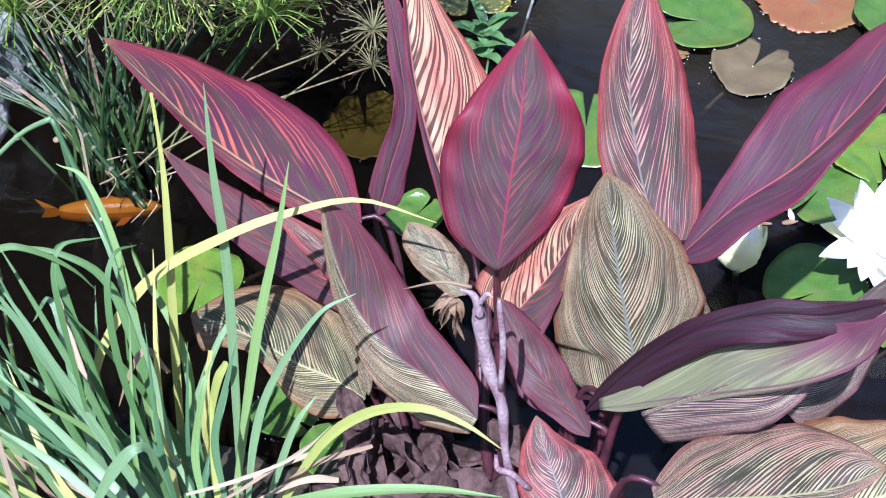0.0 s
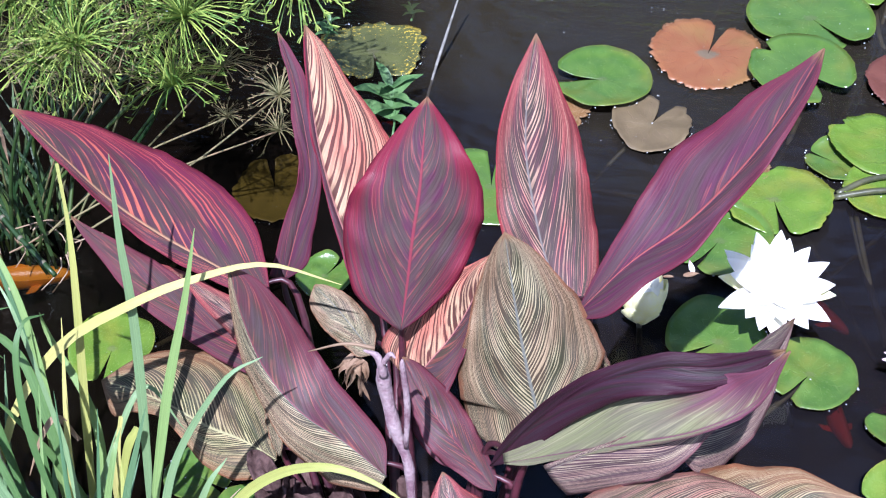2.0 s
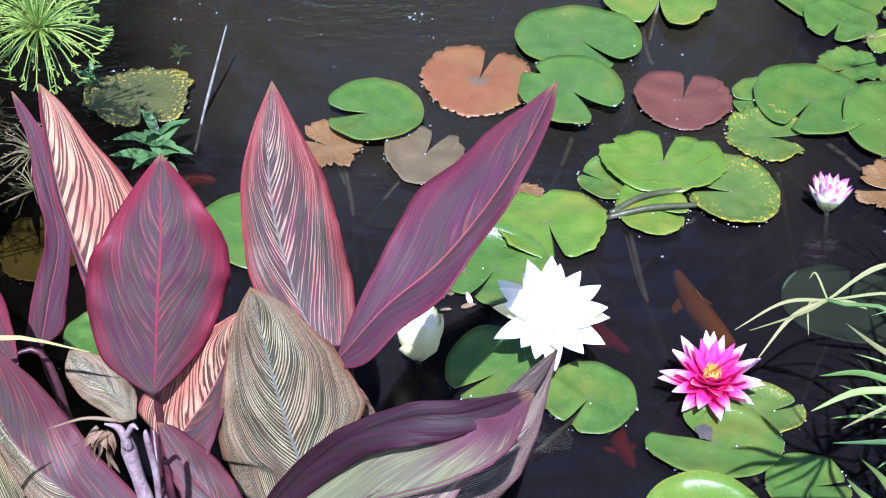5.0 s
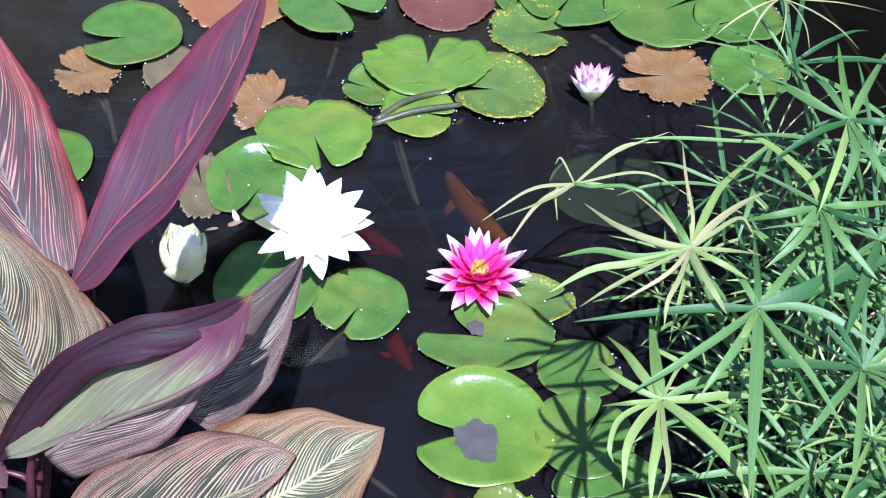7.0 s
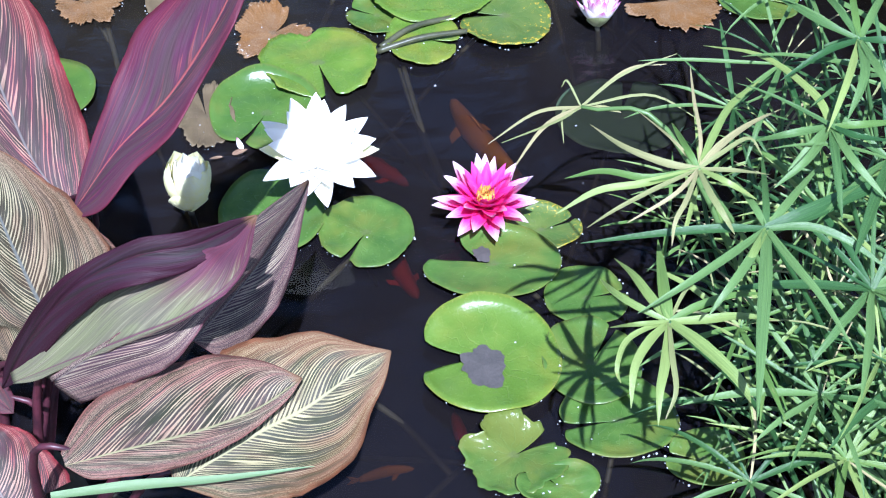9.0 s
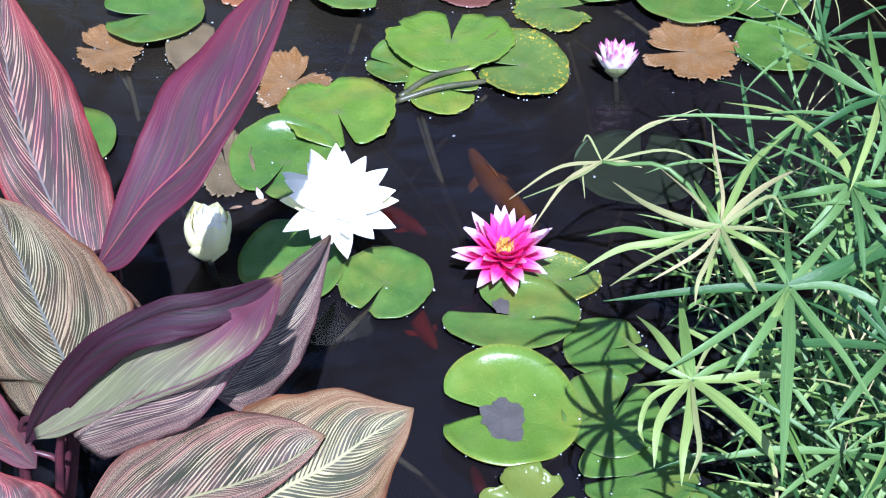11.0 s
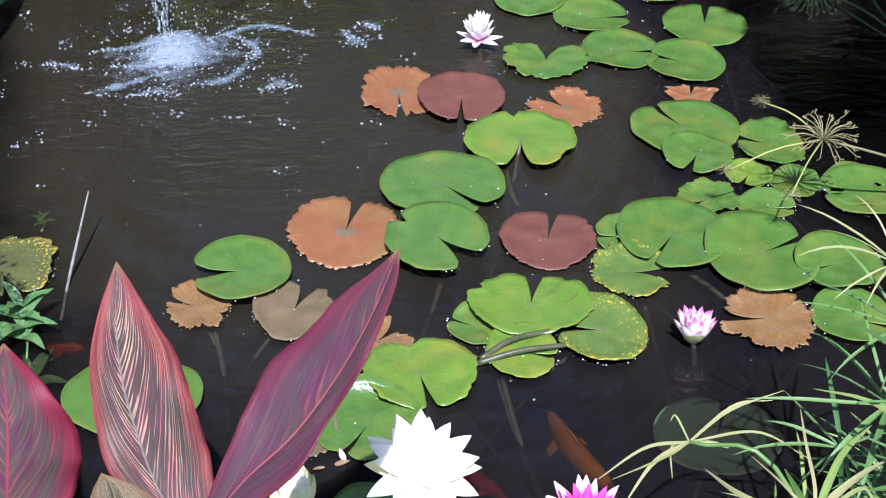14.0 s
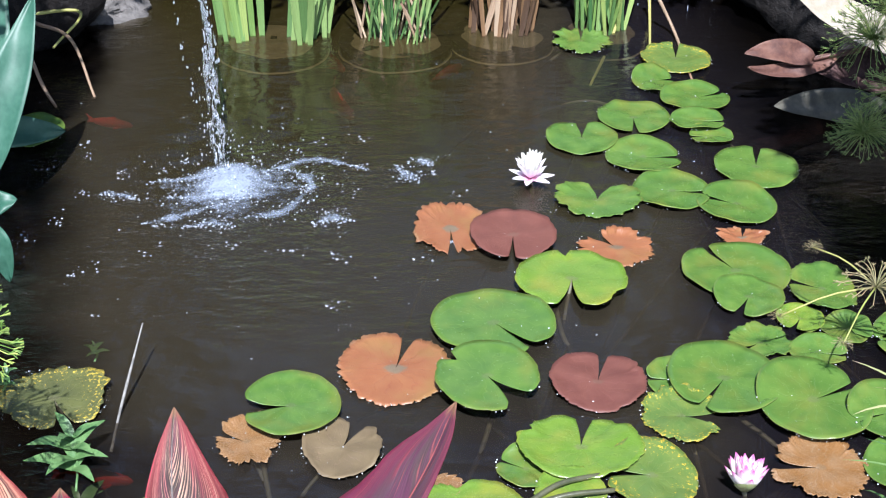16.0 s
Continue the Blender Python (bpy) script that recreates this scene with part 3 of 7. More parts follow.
def bank_ground():
    """Ground round the pond: one sheet to the horizon, with the basin left open in it."""
    bm = bmesh.new()
    rings = []
    cx, cy = 0.25, 2.6
    for k, (grow, z) in enumerate(((1.0, -0.5), (1.0, 0.02), (1.03, 0.07), (1.12, 0.10), (1.5, 0.14), (3.0, 0.18), (40.0, 0.2), (400.0, 0.2))):
        ring = []
        for j in range(72):
            a = 2 * math.pi * j / 72
            wob = 1 + 0.05 * noise.noise(Vector((math.cos(a) * 2, math.sin(a) * 2, 0)))
            x = cx + 1.75 * grow * wob * math.copysign(abs(math.cos(a)) ** 0.8, math.cos(a))
            y = cy + 2.05 * grow * wob * math.copysign(abs(math.sin(a)) ** 0.8, math.sin(a))
            ring.append(bm.verts.new((x, y, z)))
        rings.append(ring)
    for a, b in zip(rings, rings[1:]):
        for j in range(72):
            bm.faces.new((a[j], a[(j + 1) % 72], b[(j + 1) % 72], b[j]))
    me = bpy.data.meshes.new("ground")
    bm.to_mesh(me)
    bm.free()
    return part("ground", me, EARTH)


tagged(bank_ground(), "bare brown earth round the pond", "ground", kind="structure")

# ---- lily pads ----
PAD_LABEL = {
    "green": "glossy green lily pad with a cleft", "lime": "bright yellow-green lily pad with a cleft",
    "orange": "withered orange lily pad with a toothed rim", "maroon": "dull maroon lily pad with a narrow cleft",
    "brownpad": "olive-brown fading lily pad", "olive": "yellow-olive fading lily pad", "drowned": "ragged olive lily pad with yellow flecks", "brown": "torn brown dying lily pad",
    "mottled": "green lily pad mottled with yellow flecks", "sunken": "dull green lily pad under the water",
}
pad_count = 0
bead_rims = []


def lily_pad(x, y, rx, ry, turn, gap, kind, z=0.0, rag=0.0, rim=0.05, wave=1.0, teeth=0.0, bites=(), crease=0.006):
    """A floating leaf: cleft towards turn (degrees), gap degrees wide; rag: torn rim; rim: upturned edge."""
    global pad_count
    pad_count += 1
    rnd = random.Random(pad_count * 7 + 1)
    rings, steps = 9, 192 if teeth or rag >= 0.1 else 96
    seed = Vector((pad_count * 3.1, 0, 0))
    verts, faces, uvs = [Vector((0, 0, 0))], [], [(0, 0)]
    for k in range(1, rings + 1):
        r = k / rings
        for j in range(steps + 1):
            open_half = radians(gap) / 2 * (0.25 + 0.75 * r) + radians(1.2)
            a = radians(turn) + open_half + (2 * math.pi - 2 * open_half) * j / steps
            c, s = math.cos(a), math.sin(a)
            lip = 1.0
            if rag:
                lip += 1.6 * rag * (noise.noise(seed + Vector((c * 2.3, s * 2.3, 0))) - 0.1) + 1.1 * rag * noise.noise(seed + Vector((c * 7, s * 7, 2))) - 0.8 * rag * abs(noise.noise(seed + Vector((c * 17, s * 17, 3))))
            lip += teeth * (0.5 * noise.noise(seed + Vector((c * 26, s * 26, 8))) + 0.3 * noise.noise(seed + Vector((c * 9, s * 9, 6))))
            if rag >= 0.1:
                lip += 0.5 * rag * noise.noise(seed + Vector((c * 24, s * 24, 8)))
            for at, wide, deep in bites:
                off = abs((math.degrees(a) - at + 180) % 360 - 180) / wide
                if off < 1:
                    lip -= deep * (1 - off) ** 0.5 * (0.8 + 0.5 * noise.noise(seed + Vector((c * 14, s * 14, 1))))
            lip += 0.012 * noise.noise(seed + Vector((c * 3, s * 3, 5)))
            near = min(j, steps - j) / 5.0
            if near < 1:
                lip *= 1 - 0.10 * (1 - near) ** 2
            q = r * (1 + (lip - 1) * r * r)
            height = -0.001 + 0.0035 * wave * noise.noise(seed + Vector((c * r * 2, s * r * 2, 9))) + 0.006 * wave * r ** 6 * (0.5 + noise.noise(seed + Vector((c * 1.5, s * 1.5, 4))))
            height += crease * r * (abs(math.sin(a - radians(turn))) - 0.5) * (0.6 + 0.8 * (pad_count % 3))
            if rim:
                height += rim * 0.06 * max(0, r - 0.72) ** 1.4 / 0.28 ** 1.4 * max(0.0, s + 0.15) ** 1.2
            verts.append(Vector((rx * c * q, ry * s * q, max(height, -0.0015))))
            uvs.append((c * q, s * q))
    row = steps + 1
    for j in range(steps):
        faces.append((0, 1 + j, 2 + j))
    for k in range(rings - 1):
        for j in range(steps):
            i = 1 + k * row + j
            faces.append((i, i + row, i + row + 1, i + 1))
    ob = part("lily_pad", mesh_of("lily_pad", verts, faces, uvs), PAD[kind])
    ob.location = (x, y, 0.008 + z)
    bead_rims.append((x, y, z, rx, ry, radians(turn), radians(gap), rnd.random()) if kind != "sunken" else None)
    thicken(ob, 0.0012)
    tagged(ob, PAD_LABEL[kind] + (" beneath the surface" if kind == "sunken" else " floating on the pond"), "lily pad", "lily pads on the pond")
    # the stalk that ties it to the bottom
    away = rnd.uniform(0, 6.28)
    far = rnd.uniform(0.15, 0.4)
    stalk = tube("stalk", [(0, 0, -0.003), (far * 0.3 * math.cos(away), far * 0.3 * math.sin(away), -0.07),
                           (far * math.cos(away), far * math.sin(away), -0.30)], (0.0035, 0.0035, 0.004), 6, 10)
    part("stalk", stalk, WATER_STALK, ob, "thin brown stalk under water")
    return ob


lily_pad(0.049, 2.092, 0.079, 0.084, -177, 26, "green", z=.012)
lily_pad(0.218, 2.212, 0.093, 0.103, 73, 12, "orange", wave=.5, rag=.02, teeth=.15, z=-.003)
lily_pad(0.391, 2.330, 0.108, 0.105, -52, 8, "green", z=.009)
lily_pad(0.364, 2.152, 0.085, 0.100, -49, 34, "green", rag=.02, z=.020, bites=((140, 9, .3), (-62, 10, .16)))
lily_pad(0.547, 2.160, 0.079, 0.085, 74, 10, "maroon", rag=.02, teeth=.08, z=-.001, bites=((20, 4, .06), (-70, 6, .05)))
lily_pad(0.545, 2.467, 0.102, 0.098, -99, 26, "lime", rag=.02, z=.012, bites=((92, 5, .35), (-40, 12, .14), (-140, 10, .08)))
lily_pad(0.457, 2.640, 0.083, 0.095, -98, 8, "maroon", rag=.03, z=.009)
lily_pad(0.342, 2.688, 0.072, 0.105, -92, 14, "orange", rag=.10, teeth=.1, z=-.004, crease=.002, bites=((-75, 7, .2), (-130, 6, .08)))
lily_pad(0.650, 2.607, 0.074, 0.070, 125, 30, "orange", rag=.16, z=-.004, crease=.002, bites=((40, 9, .22), (-100, 8, .12), (150, 8, .22)))
lily_pad(0.650, 3.073, 0.077, 0.079, 82, 18, "green")
lily_pad(0.767, 2.981, 0.080, 0.081, -1, 8, "green")
lily_pad(0.797, 2.826, 0.079, 0.082, -7, 12, "green")
lily_pad(0.916, 2.768, 0.079, 0.088, 151, 12, "green")
lily_pad(0.641, 2.791, 0.088, 0.073, 79, 32, "green", rag=.1)
lily_pad(0.994, 2.928, 0.087, 0.093, 75, 10, "green")
lily_pad(0.779, 3.176, 0.080, 0.083, -96, 10, "green")
lily_pad(0.860, 3.380, 0.049, 0.076, 3, 8, "green")
lily_pad(0.935, 3.271, 0.079, 0.076, 22, 8, "green", z=.004)
lily_pad(0.914, 3.142, 0.061, 0.053, -9, 8, "green", z=.008)
lily_pad(0.932, 3.078, 0.048, 0.046, 179, 8, "green")
lily_pad(0.938, 3.506, 0.085, 0.088, 79, 10, "mottled", rag=.05)
lily_pad(0.725, 3.619, 0.067, 0.081, 80, 10, "green", rag=.2)
lily_pad(0.897, 2.636, 0.048, 0.036, 77, 10, "orange", rag=.15, z=-.003)
lily_pad(0.856, 2.509, 0.100, 0.100, 116, 6, "green", bites=((-60, 6, .2), (30, 5, .04)))
lily_pad(0.856, 2.410, 0.063, 0.069, -121, 14, "green", z=.004)
lily_pad(1.000, 2.445, 0.060, 0.082, 157, 10, "green", rag=.06, z=-.003)
lily_pad(0.931, 2.339, 0.042, 0.044, -125, 16, "lime")
lily_pad(1.002, 2.303, 0.046, 0.047, -42, 8, "green")
lily_pad(0.933, 2.230, 0.050, 0.044, -18, 8, "green", z=.003)
lily_pad(0.842, 2.266, 0.056, 0.050, -148, 20, "green", rag=.12)
lily_pad(0.755, 2.154, 0.093, 0.105, -128, 6, "green", z=.006)
lily_pad(0.883, 2.080, 0.091, 0.113, 22, 6, "green", z=.012)
lily_pad(0.673, 2.164, 0.045, 0.060, 173, 6, "green", z=-.003)
lily_pad(0.667, 2.064, 0.065, 0.074, -8, 30, "mottled", rag=.1, z=-.003, bites=((-20, 14, .3), (120, 10, .2)))
lily_pad(0.996, 2.034, 0.070, 0.076, -165, 6, "green", z=.018)
lily_pad(1.109, 2.286, 0.059, 0.068, 178, 6, "green")
lily_pad(1.118, 2.266, 0.078, 0.080, 175, 6, "green")
lily_pad(0.980, 1.911, 0.063, 0.070, -24, 6, "green")
lily_pad(0.852, 1.920, 0.073, 0.081, 175, 14, "brown", rag=.13, teeth=.1, bites=((30, 9, .14), (95, 10, .12), (170, 7, .08)))
lily_pad(0.492, 1.974, 0.098, 0.079, 80, 15, "lime", rag=.04, z=.008, bites=((150, 7, .14), (45, 6, .1)))
lily_pad(0.404, 1.937, 0.045, 0.052, 151, 6, "green", z=-.003)
lily_pad(0.463, 1.866, 0.055, 0.065, -16, 10, "lime", rag=.05, z=.001)
lily_pad(0.590, 1.907, 0.070, 0.087, 171, 14, "mottled", rag=.03, z=.003)
lily_pad(0.307, 1.821, 0.083, 0.084, -81, 10, "lime", rag=.05, z=.005, bites=((100, 16, .32), (118, 6, .12)))
big_lime = lily_pad(0.227, 1.722, 0.077, 0.081, -121, 6, "green", rim=.25)
lily_pad(0.250, 1.911, 0.055, 0.072, 38, 24, "brown", rag=.15, z=-.003, bites=((50, 7, .3), (20, 7, .35)))
lily_pad(0.129, 1.996, 0.062, 0.077, 63, 26, "brownpad", rag=.04, bites=((20, 10, .1), (80, 8, .08)))
lily_pad(-0.018, 2.021, 0.052, 0.064, 157, 14, "brown", rag=.14, teeth=.1, z=-.003, bites=((-30, 9, .18), (-120, 9, .14)))
lily_pad(0.146, 1.729, 0.039, 0.071, 102, 10, "brownpad", rag=.1, z=-.004)
lily_pad(0.221, 1.512, 0.068, 0.077, -149, 10, "green")
lily_pad(0.336, 1.462, 0.060, 0.065, -128, 9, "green", rag=.02, z=.004, bites=((-118, 7, .10),))
notched = lily_pad(0.482, 1.384, 0.086, 0.061, 141, 50, "green", rim=.1, z=.006)
big_lime = lily_pad(0.451, 1.227, 0.085, 0.087, 171, 34, "lime", rim=.16, z=.008)
lily_pad(0.570, 1.211, 0.058, 0.067, 49, 8, "green", z=.003)
lily_pad(0.583, 1.126, 0.069, 0.058, -178, 8, "green", z=-.003)
lily_pad(0.457, 1.089, 0.059, 0.059, 27, 20, "green", rag=.09, bites=((60, 12, .3), (140, 14, .3), (200, 8, .15)))
lily_pad(0.588, 1.321, 0.052, 0.050, 6, 8, "green", z=-.003)
lily_pad(0.557, 1.447, 0.052, 0.044, 22, 8, "mottled", z=-.003)
lily_pad(0.496, 1.041, 0.046, 0.030, 114, 8, "green")
lily_pad(0.713, 1.672, 0.091, 0.083, 71, 8, "sunken", z=-.014)
lily_pad(0.664, 1.057, 0.044, 0.040, 158, 8, "green", z=-.003)
lily_pad(-0.327, 2.141, 0.087, 0.088, -69, 22, "drowned", rag=.09)
lily_pad(-0.416, 1.776, 0.060, 0.080, 111, 12, "olive", rag=.06, z=-.016)
lily_pad(-0.101, 1.804, 0.099, 0.088, 93, 8, "green")
lily_pad(-0.552, 1.399, 0.054, 0.066, -90, 8, "lime")
lily_pad(-0.307, 1.575, 0.039, 0.044, 61, 8, "green")
lily_pad(-0.666, 1.083, 0.048, 0.062, -43, 8, "green")
lily_pad(-0.392, 1.199, 0.040, 0.045, -25, 8, "green")
lily_pad(-0.316, 1.147, 0.045, 0.042, 64, 8, "green", z=.004)
lily_pad(-0.515, 3.130, 0.065, 0.079, -154, 8, "green")


def decayed_patch(pad, x, y, size):
    """Irregular dead patch in a pad's tissue."""
    verts, faces = [Vector((0, 0, 0.0006))], []
    for j in range(40):
        a = 2 * math.pi * j / 40
        r = size * (1 + 0.45 * noise.noise(Vector((math.cos(a) * 1.6, math.sin(a) * 1.6, 3))) + 0.2 * noise.noise(Vector((math.cos(a) * 5, math.sin(a) * 5, 7))))
        verts.append(Vector((r * math.cos(a), r * 1.15 * math.sin(a), 0.0004)))
    for j in range(40):
        faces.append((0, 1 + j, 1 + (j + 1) % 40))
    ob = part("dead_patch", mesh_of("dead_patch", verts, faces), plain_material("dead_tissue", (0.055, 0.050, 0.047), (0.085, 0.075, 0.070), 40.0, 0.7, 0.3), pad, "grey-brown dead patch")
    ob.location = (x, y, 0.0022)


decayed_patch(big_lime, -0.008, -0.012, 0.026)
decayed_patch(notched, -0.010, 0.016, 0.011)

# ---- canna ----
canna = tagged(new("canna_plant"), "purple and green striped canna with broad upright leaves", "canna plant")


LEAF_STATIONS = (0, 0.08, 0.2, 0.35, 0.5, 0.65, 0.8, 0.92, 1)


def canna_leaf(rib, left, right, kind, fold=(0, 0), ripple=0.006, curl=-18.0, face=(0.0, -0.75, 0.66)):
    """A broad leaf along its midrib; left, right: half widths in mm at LEAF_STATIONS; fold: lift of each half in degrees.
    kind may name a colouring for each half."""
    global leaf_count
    leaf_count += 1
    rows, cols = 52, 10
    line = spline(rib, rows + 1)
    kinds = (kind, kind) if isinstance(kind, str) else kind
    stops = [Vector((u, l, r)) for u, l, r in zip(LEAF_STATIONS, left, right)]
    profile = spline(stops, 121)
    us, ls, rs = ([p[i] for p in profile] for i in range(3))
    verts, faces, uvs = [], [], []
    face = Vector(face)
    for k in range(rows + 1):
        u = k / rows
        p = line[k]
        t = (line[min(k + 1, rows)] - line[max(k - 1, 0)]).normalized()
        n = (face - face.dot(t) * t).normalized()
        side = t.cross(n)
        for j in range(-cols, cols + 1):
            v = j / cols
            tilt = fold[0] if v < 0 else fold[1]
            half = max(0.0, float(np.interp(u, us, ls if v < 0 else rs))) / 1000
            wob = 1 + 0.035 * noise.noise(Vector((u * 7, leaf_count * 2.3, 1 if v < 0 else 2))) + 0.018 * noise.noise(Vector((u * 23, leaf_count * 1.7, 3 if v < 0 else 4)))
            w = half * wob * abs(v) + 0.0008 * abs(v)
            a = radians(tilt) + radians(curl) * abs(v) * 0.5
            swell = math.sin(math.pi * min(1, u * 1.05))
            lift = ripple * swell * v * v * noise.noise(Vector((u * 6, leaf_count * 5.1, v * 0.8))) * 2
            lift += 0.0030 * swell * abs(v) * noise.noise(Vector(((u - 0.4 * abs(v)) * 17, leaf_count * 3.3, v)))
            groove = -0.0016 * max(0, 1 - abs(v) * 7)
            verts.append(p + side * (math.copysign(1, v) * w) + n * (w * math.tan(a) + lift + groove))
            uvs.append((u, v))
    row = 2 * cols + 1
    for k in range(rows):
        for j in range(row - 1):
            i = k * row + j
            faces.append((i, i + 1, i + row + 1, i + row))
    me = mesh_of("leaf", verts, faces, uvs)
    me.materials.append(CANNA[kinds[0]])
    if kinds[0] != kinds[1]:
        me.materials.append(CANNA[kinds[1]])
        for poly in me.polygons:
            poly.material_index = int(poly.index % (row - 1) >= cols)
    ob = part("leaf", me, None, canna, LEAF_LABEL[kinds[1]])
    thicken(ob, 0.0009)
    # the sheathing stem below the blade
    base = line[0]
    low = Vector((-0.10 + 0.25 * (base.x + 0.10), 1.06 + 0.2 * (base.y - 1.06), -0.06))
    way = (line[3] - base).normalized()
    part("stem", tube("stem", [base + way * 0.02 + Vector((0, 0.006, 0)), base - way * 0.03 + Vector((0, 0.035, -0.015)), 0.5 * (base + low), low], (0.0018, 0.0036, 0.0060, 0.0090), 8, 16), CANNA_STEM, canna, "dark red sheathing stem")
    return ob


leaf_count = 0
LEAF_LABEL = {"purple": "deep purple leaf with red veins", "dusky": "dusky violet leaf with faint red veins", "veined": "purple leaf with parallel orange-red veins", "folded": "purple leaf folded along its midrib", "mixed": "purple leaf with pink stripes", "pale": "pale pink striped leaf",
              "green": "olive leaf with cream stripes", "cream": "olive leaf with a cream midrib and fine stripes", "rosy": "olive leaf with rosy stripes", "under": "curled leaf showing its pale underside", "lilac": "dull lilac leaf with fine cream stripes", "deep": "wine-red inside of a rolled leaf with its shade painted in"}
canna_leaf([(-0.135, 1.090, 0.369), (-0.131, 1.106, 0.415), (-0.128, 1.122, 0.460), (-0.124, 1.140, 0.502), (-0.123, 1.160, 0.542), (-0.122, 1.180, 0.581)],
           (3.7, 44.4, 60.8, 67.4, 65.0, 52.1, 31.6, 13.6, 0.0), (0.0, 21.4, 43.1, 57.6, 63.1, 55.0, 35.6, 14.7, 0.0), "purple", face=(0.10, -0.78, 0.62), fold=(-14, -8), ripple=0.010)
canna_leaf([(0.029, 1.150, 0.358), (-0.001, 1.178, 0.397), (-0.019, 1.206, 0.444), (-0.031, 1.231, 0.494), (-0.033, 1.254, 0.546), (-0.029, 1.277, 0.597)],
           (0.0, 12.4, 24.7, 35.2, 31.4, 25.9, 17.2, 7.0, 0.0), (8.7, 40.2, 54.0, 58.6, 58.5, 50.7, 33.3, 14.5, 0.0), "mixed", face=(0.02, -0.80, 0.60), fold=(22, -12), ripple=0.008)
canna_leaf([(0.032, 1.125, 0.380), (0.078, 1.139, 0.437), (0.129, 1.153, 0.482), (0.170, 1.169, 0.534), (0.204, 1.187, 0.590), (0.230, 1.205, 0.648)],
           (0.0, 10.2, 25.4, 49.1, 58.1, 45.9, 32.4, 12.6, 0.0), (5.3, 21.5, 24.4, 25.3, 16.4, 15.2, 11.4, 7.9, 0.0), "folded", face=(-0.08, -0.80, 0.60), fold=(-8, 52), ripple=0.007)
canna_leaf([(-0.193, 1.260, 0.241), (-0.217, 1.288, 0.294), (-0.242, 1.316, 0.346), (-0.261, 1.344, 0.401), (-0.272, 1.372, 0.456), (-0.280, 1.400, 0.511)],
           (0.0, 9.0, 9.2, 6.4, 3.3, 5.2, 3.0, 2.6, 0.0), (0.0, 57.6, 68.9, 77.7, 79.9, 67.2, 40.2, 19.9, 0.0), ("purple", "pale"), face=(0.15, -0.79, 0.60), fold=(45, -6))
canna_leaf([(-0.296, 1.300, 0.237), (-0.284, 1.324, 0.291), (-0.272, 1.348, 0.343), (-0.280, 1.372, 0.395), (-0.295, 1.396, 0.442), (-0.315, 1.420, 0.488)],
           (17.5, 17.1, 16.6, 13.9, 11.3, 11.7, 3.7, 3.0, 0.0), (0.0, 19.1, 18.2, 13.0, 9.3, 8.1, 12.1, 6.7, 0.0), "folded", face=(0.18, -0.79, 0.59), fold=(14, 14))
canna_leaf([(-0.285, 1.180, 0.319), (-0.355, 1.224, 0.316), (-0.427, 1.268, 0.316), (-0.505, 1.332, 0.310), (-0.587, 1.416, 0.303), (-0.673, 1.500, 0.300)],
           (5.9, 11.1, 15.3, 16.6, 10.9, 6.3, 7.2, 3.5, 0.0), (0.0, 29.4, 61.0, 78.6, 81.1, 75.7, 53.6, 23.7, 0.0), "veined", face=(0.27, -0.75, 0.60), fold=(24, -10), ripple=0.010)
canna_leaf([(-0.271, 1.100, 0.159), (-0.311, 1.120, 0.161), (-0.355, 1.140, 0.156), (-0.399, 1.165, 0.154), (-0.448, 1.194, 0.145), (-0.501, 1.224, 0.126)],
           (18.7, 31.5, 42.9, 39.4, 22.5, 15.2, 22.6, 33.3, 0.0), (0.0, 25.5, 52.9, 75.2, 80.1, 74.7, 57.2, 31.8, 0.0), "cream", face=(0.21, -0.67, 0.71), fold=(-6, -16), ripple=0.008)
canna_leaf([(-0.293, 1.180, 0.211), (-0.349, 1.228, 0.202), (-0.408, 1.276, 0.196), (-0.466, 1.320, 0.197), (-0.519, 1.360, 0.210), (-0.577, 1.400, 0.220)],
           (11.8, 16.5, 21.6, 23.6, 24.7, 21.9, 16.1, 8.2, 0.0), (0.0, 12.4, 20.0, 26.6, 27.4, 23.6, 11.4, 3.1, 0.0), "dusky", face=(0.24, -0.72, 0.65), fold=(20, 0))
canna_leaf([(-0.141, 1.020, 0.238), (-0.188, 1.052, 0.247), (-0.239, 1.084, 0.251), (-0.278, 1.107, 0.284), (-0.300, 1.122, 0.337), (-0.313, 1.136, 0.393)],
           (16.3, 28.8, 41.2, 37.6, 22.7, 15.3, 8.9, 4.3, 0.0), (0.0, 24.9, 34.2, 46.8, 53.0, 52.9, 43.1, 26.3, 0.0), ("green", "dusky"), face=(0.15, -0.70, 0.70), fold=(-26, 10))
canna_leaf([(-0.180, 1.200, 0.229), (-0.202, 1.213, 0.249), (-0.226, 1.230, 0.266), (-0.252, 1.250, 0.277)],
           (0.0, 14.3, 17.3, 20.8, 24.3, 24.3, 21.8, 14.9, 0.0), (0.0, 6.8, 17.1, 19.6, 19.8, 18.4, 13.3, 7.5, 0.0), "green", face=(0.12, -0.73, 0.67), fold=(6, 6))
canna_leaf([(-0.126, 1.100, 0.289), (-0.107, 1.104, 0.320), (-0.088, 1.108, 0.350), (-0.073, 1.112, 0.383), (-0.062, 1.116, 0.416), (-0.052, 1.120, 0.449)],
           (47.4, 52.4, 51.3, 50.0, 47.8, 37.8, 22.5, 9.1, 0.0), (38.8, 37.4, 31.7, 23.4, 14.9, 10.1, 6.7, 3.3, 0.0), ("pale", "dusky"), face=(0.05, -0.74, 0.67), fold=(-8, 42))
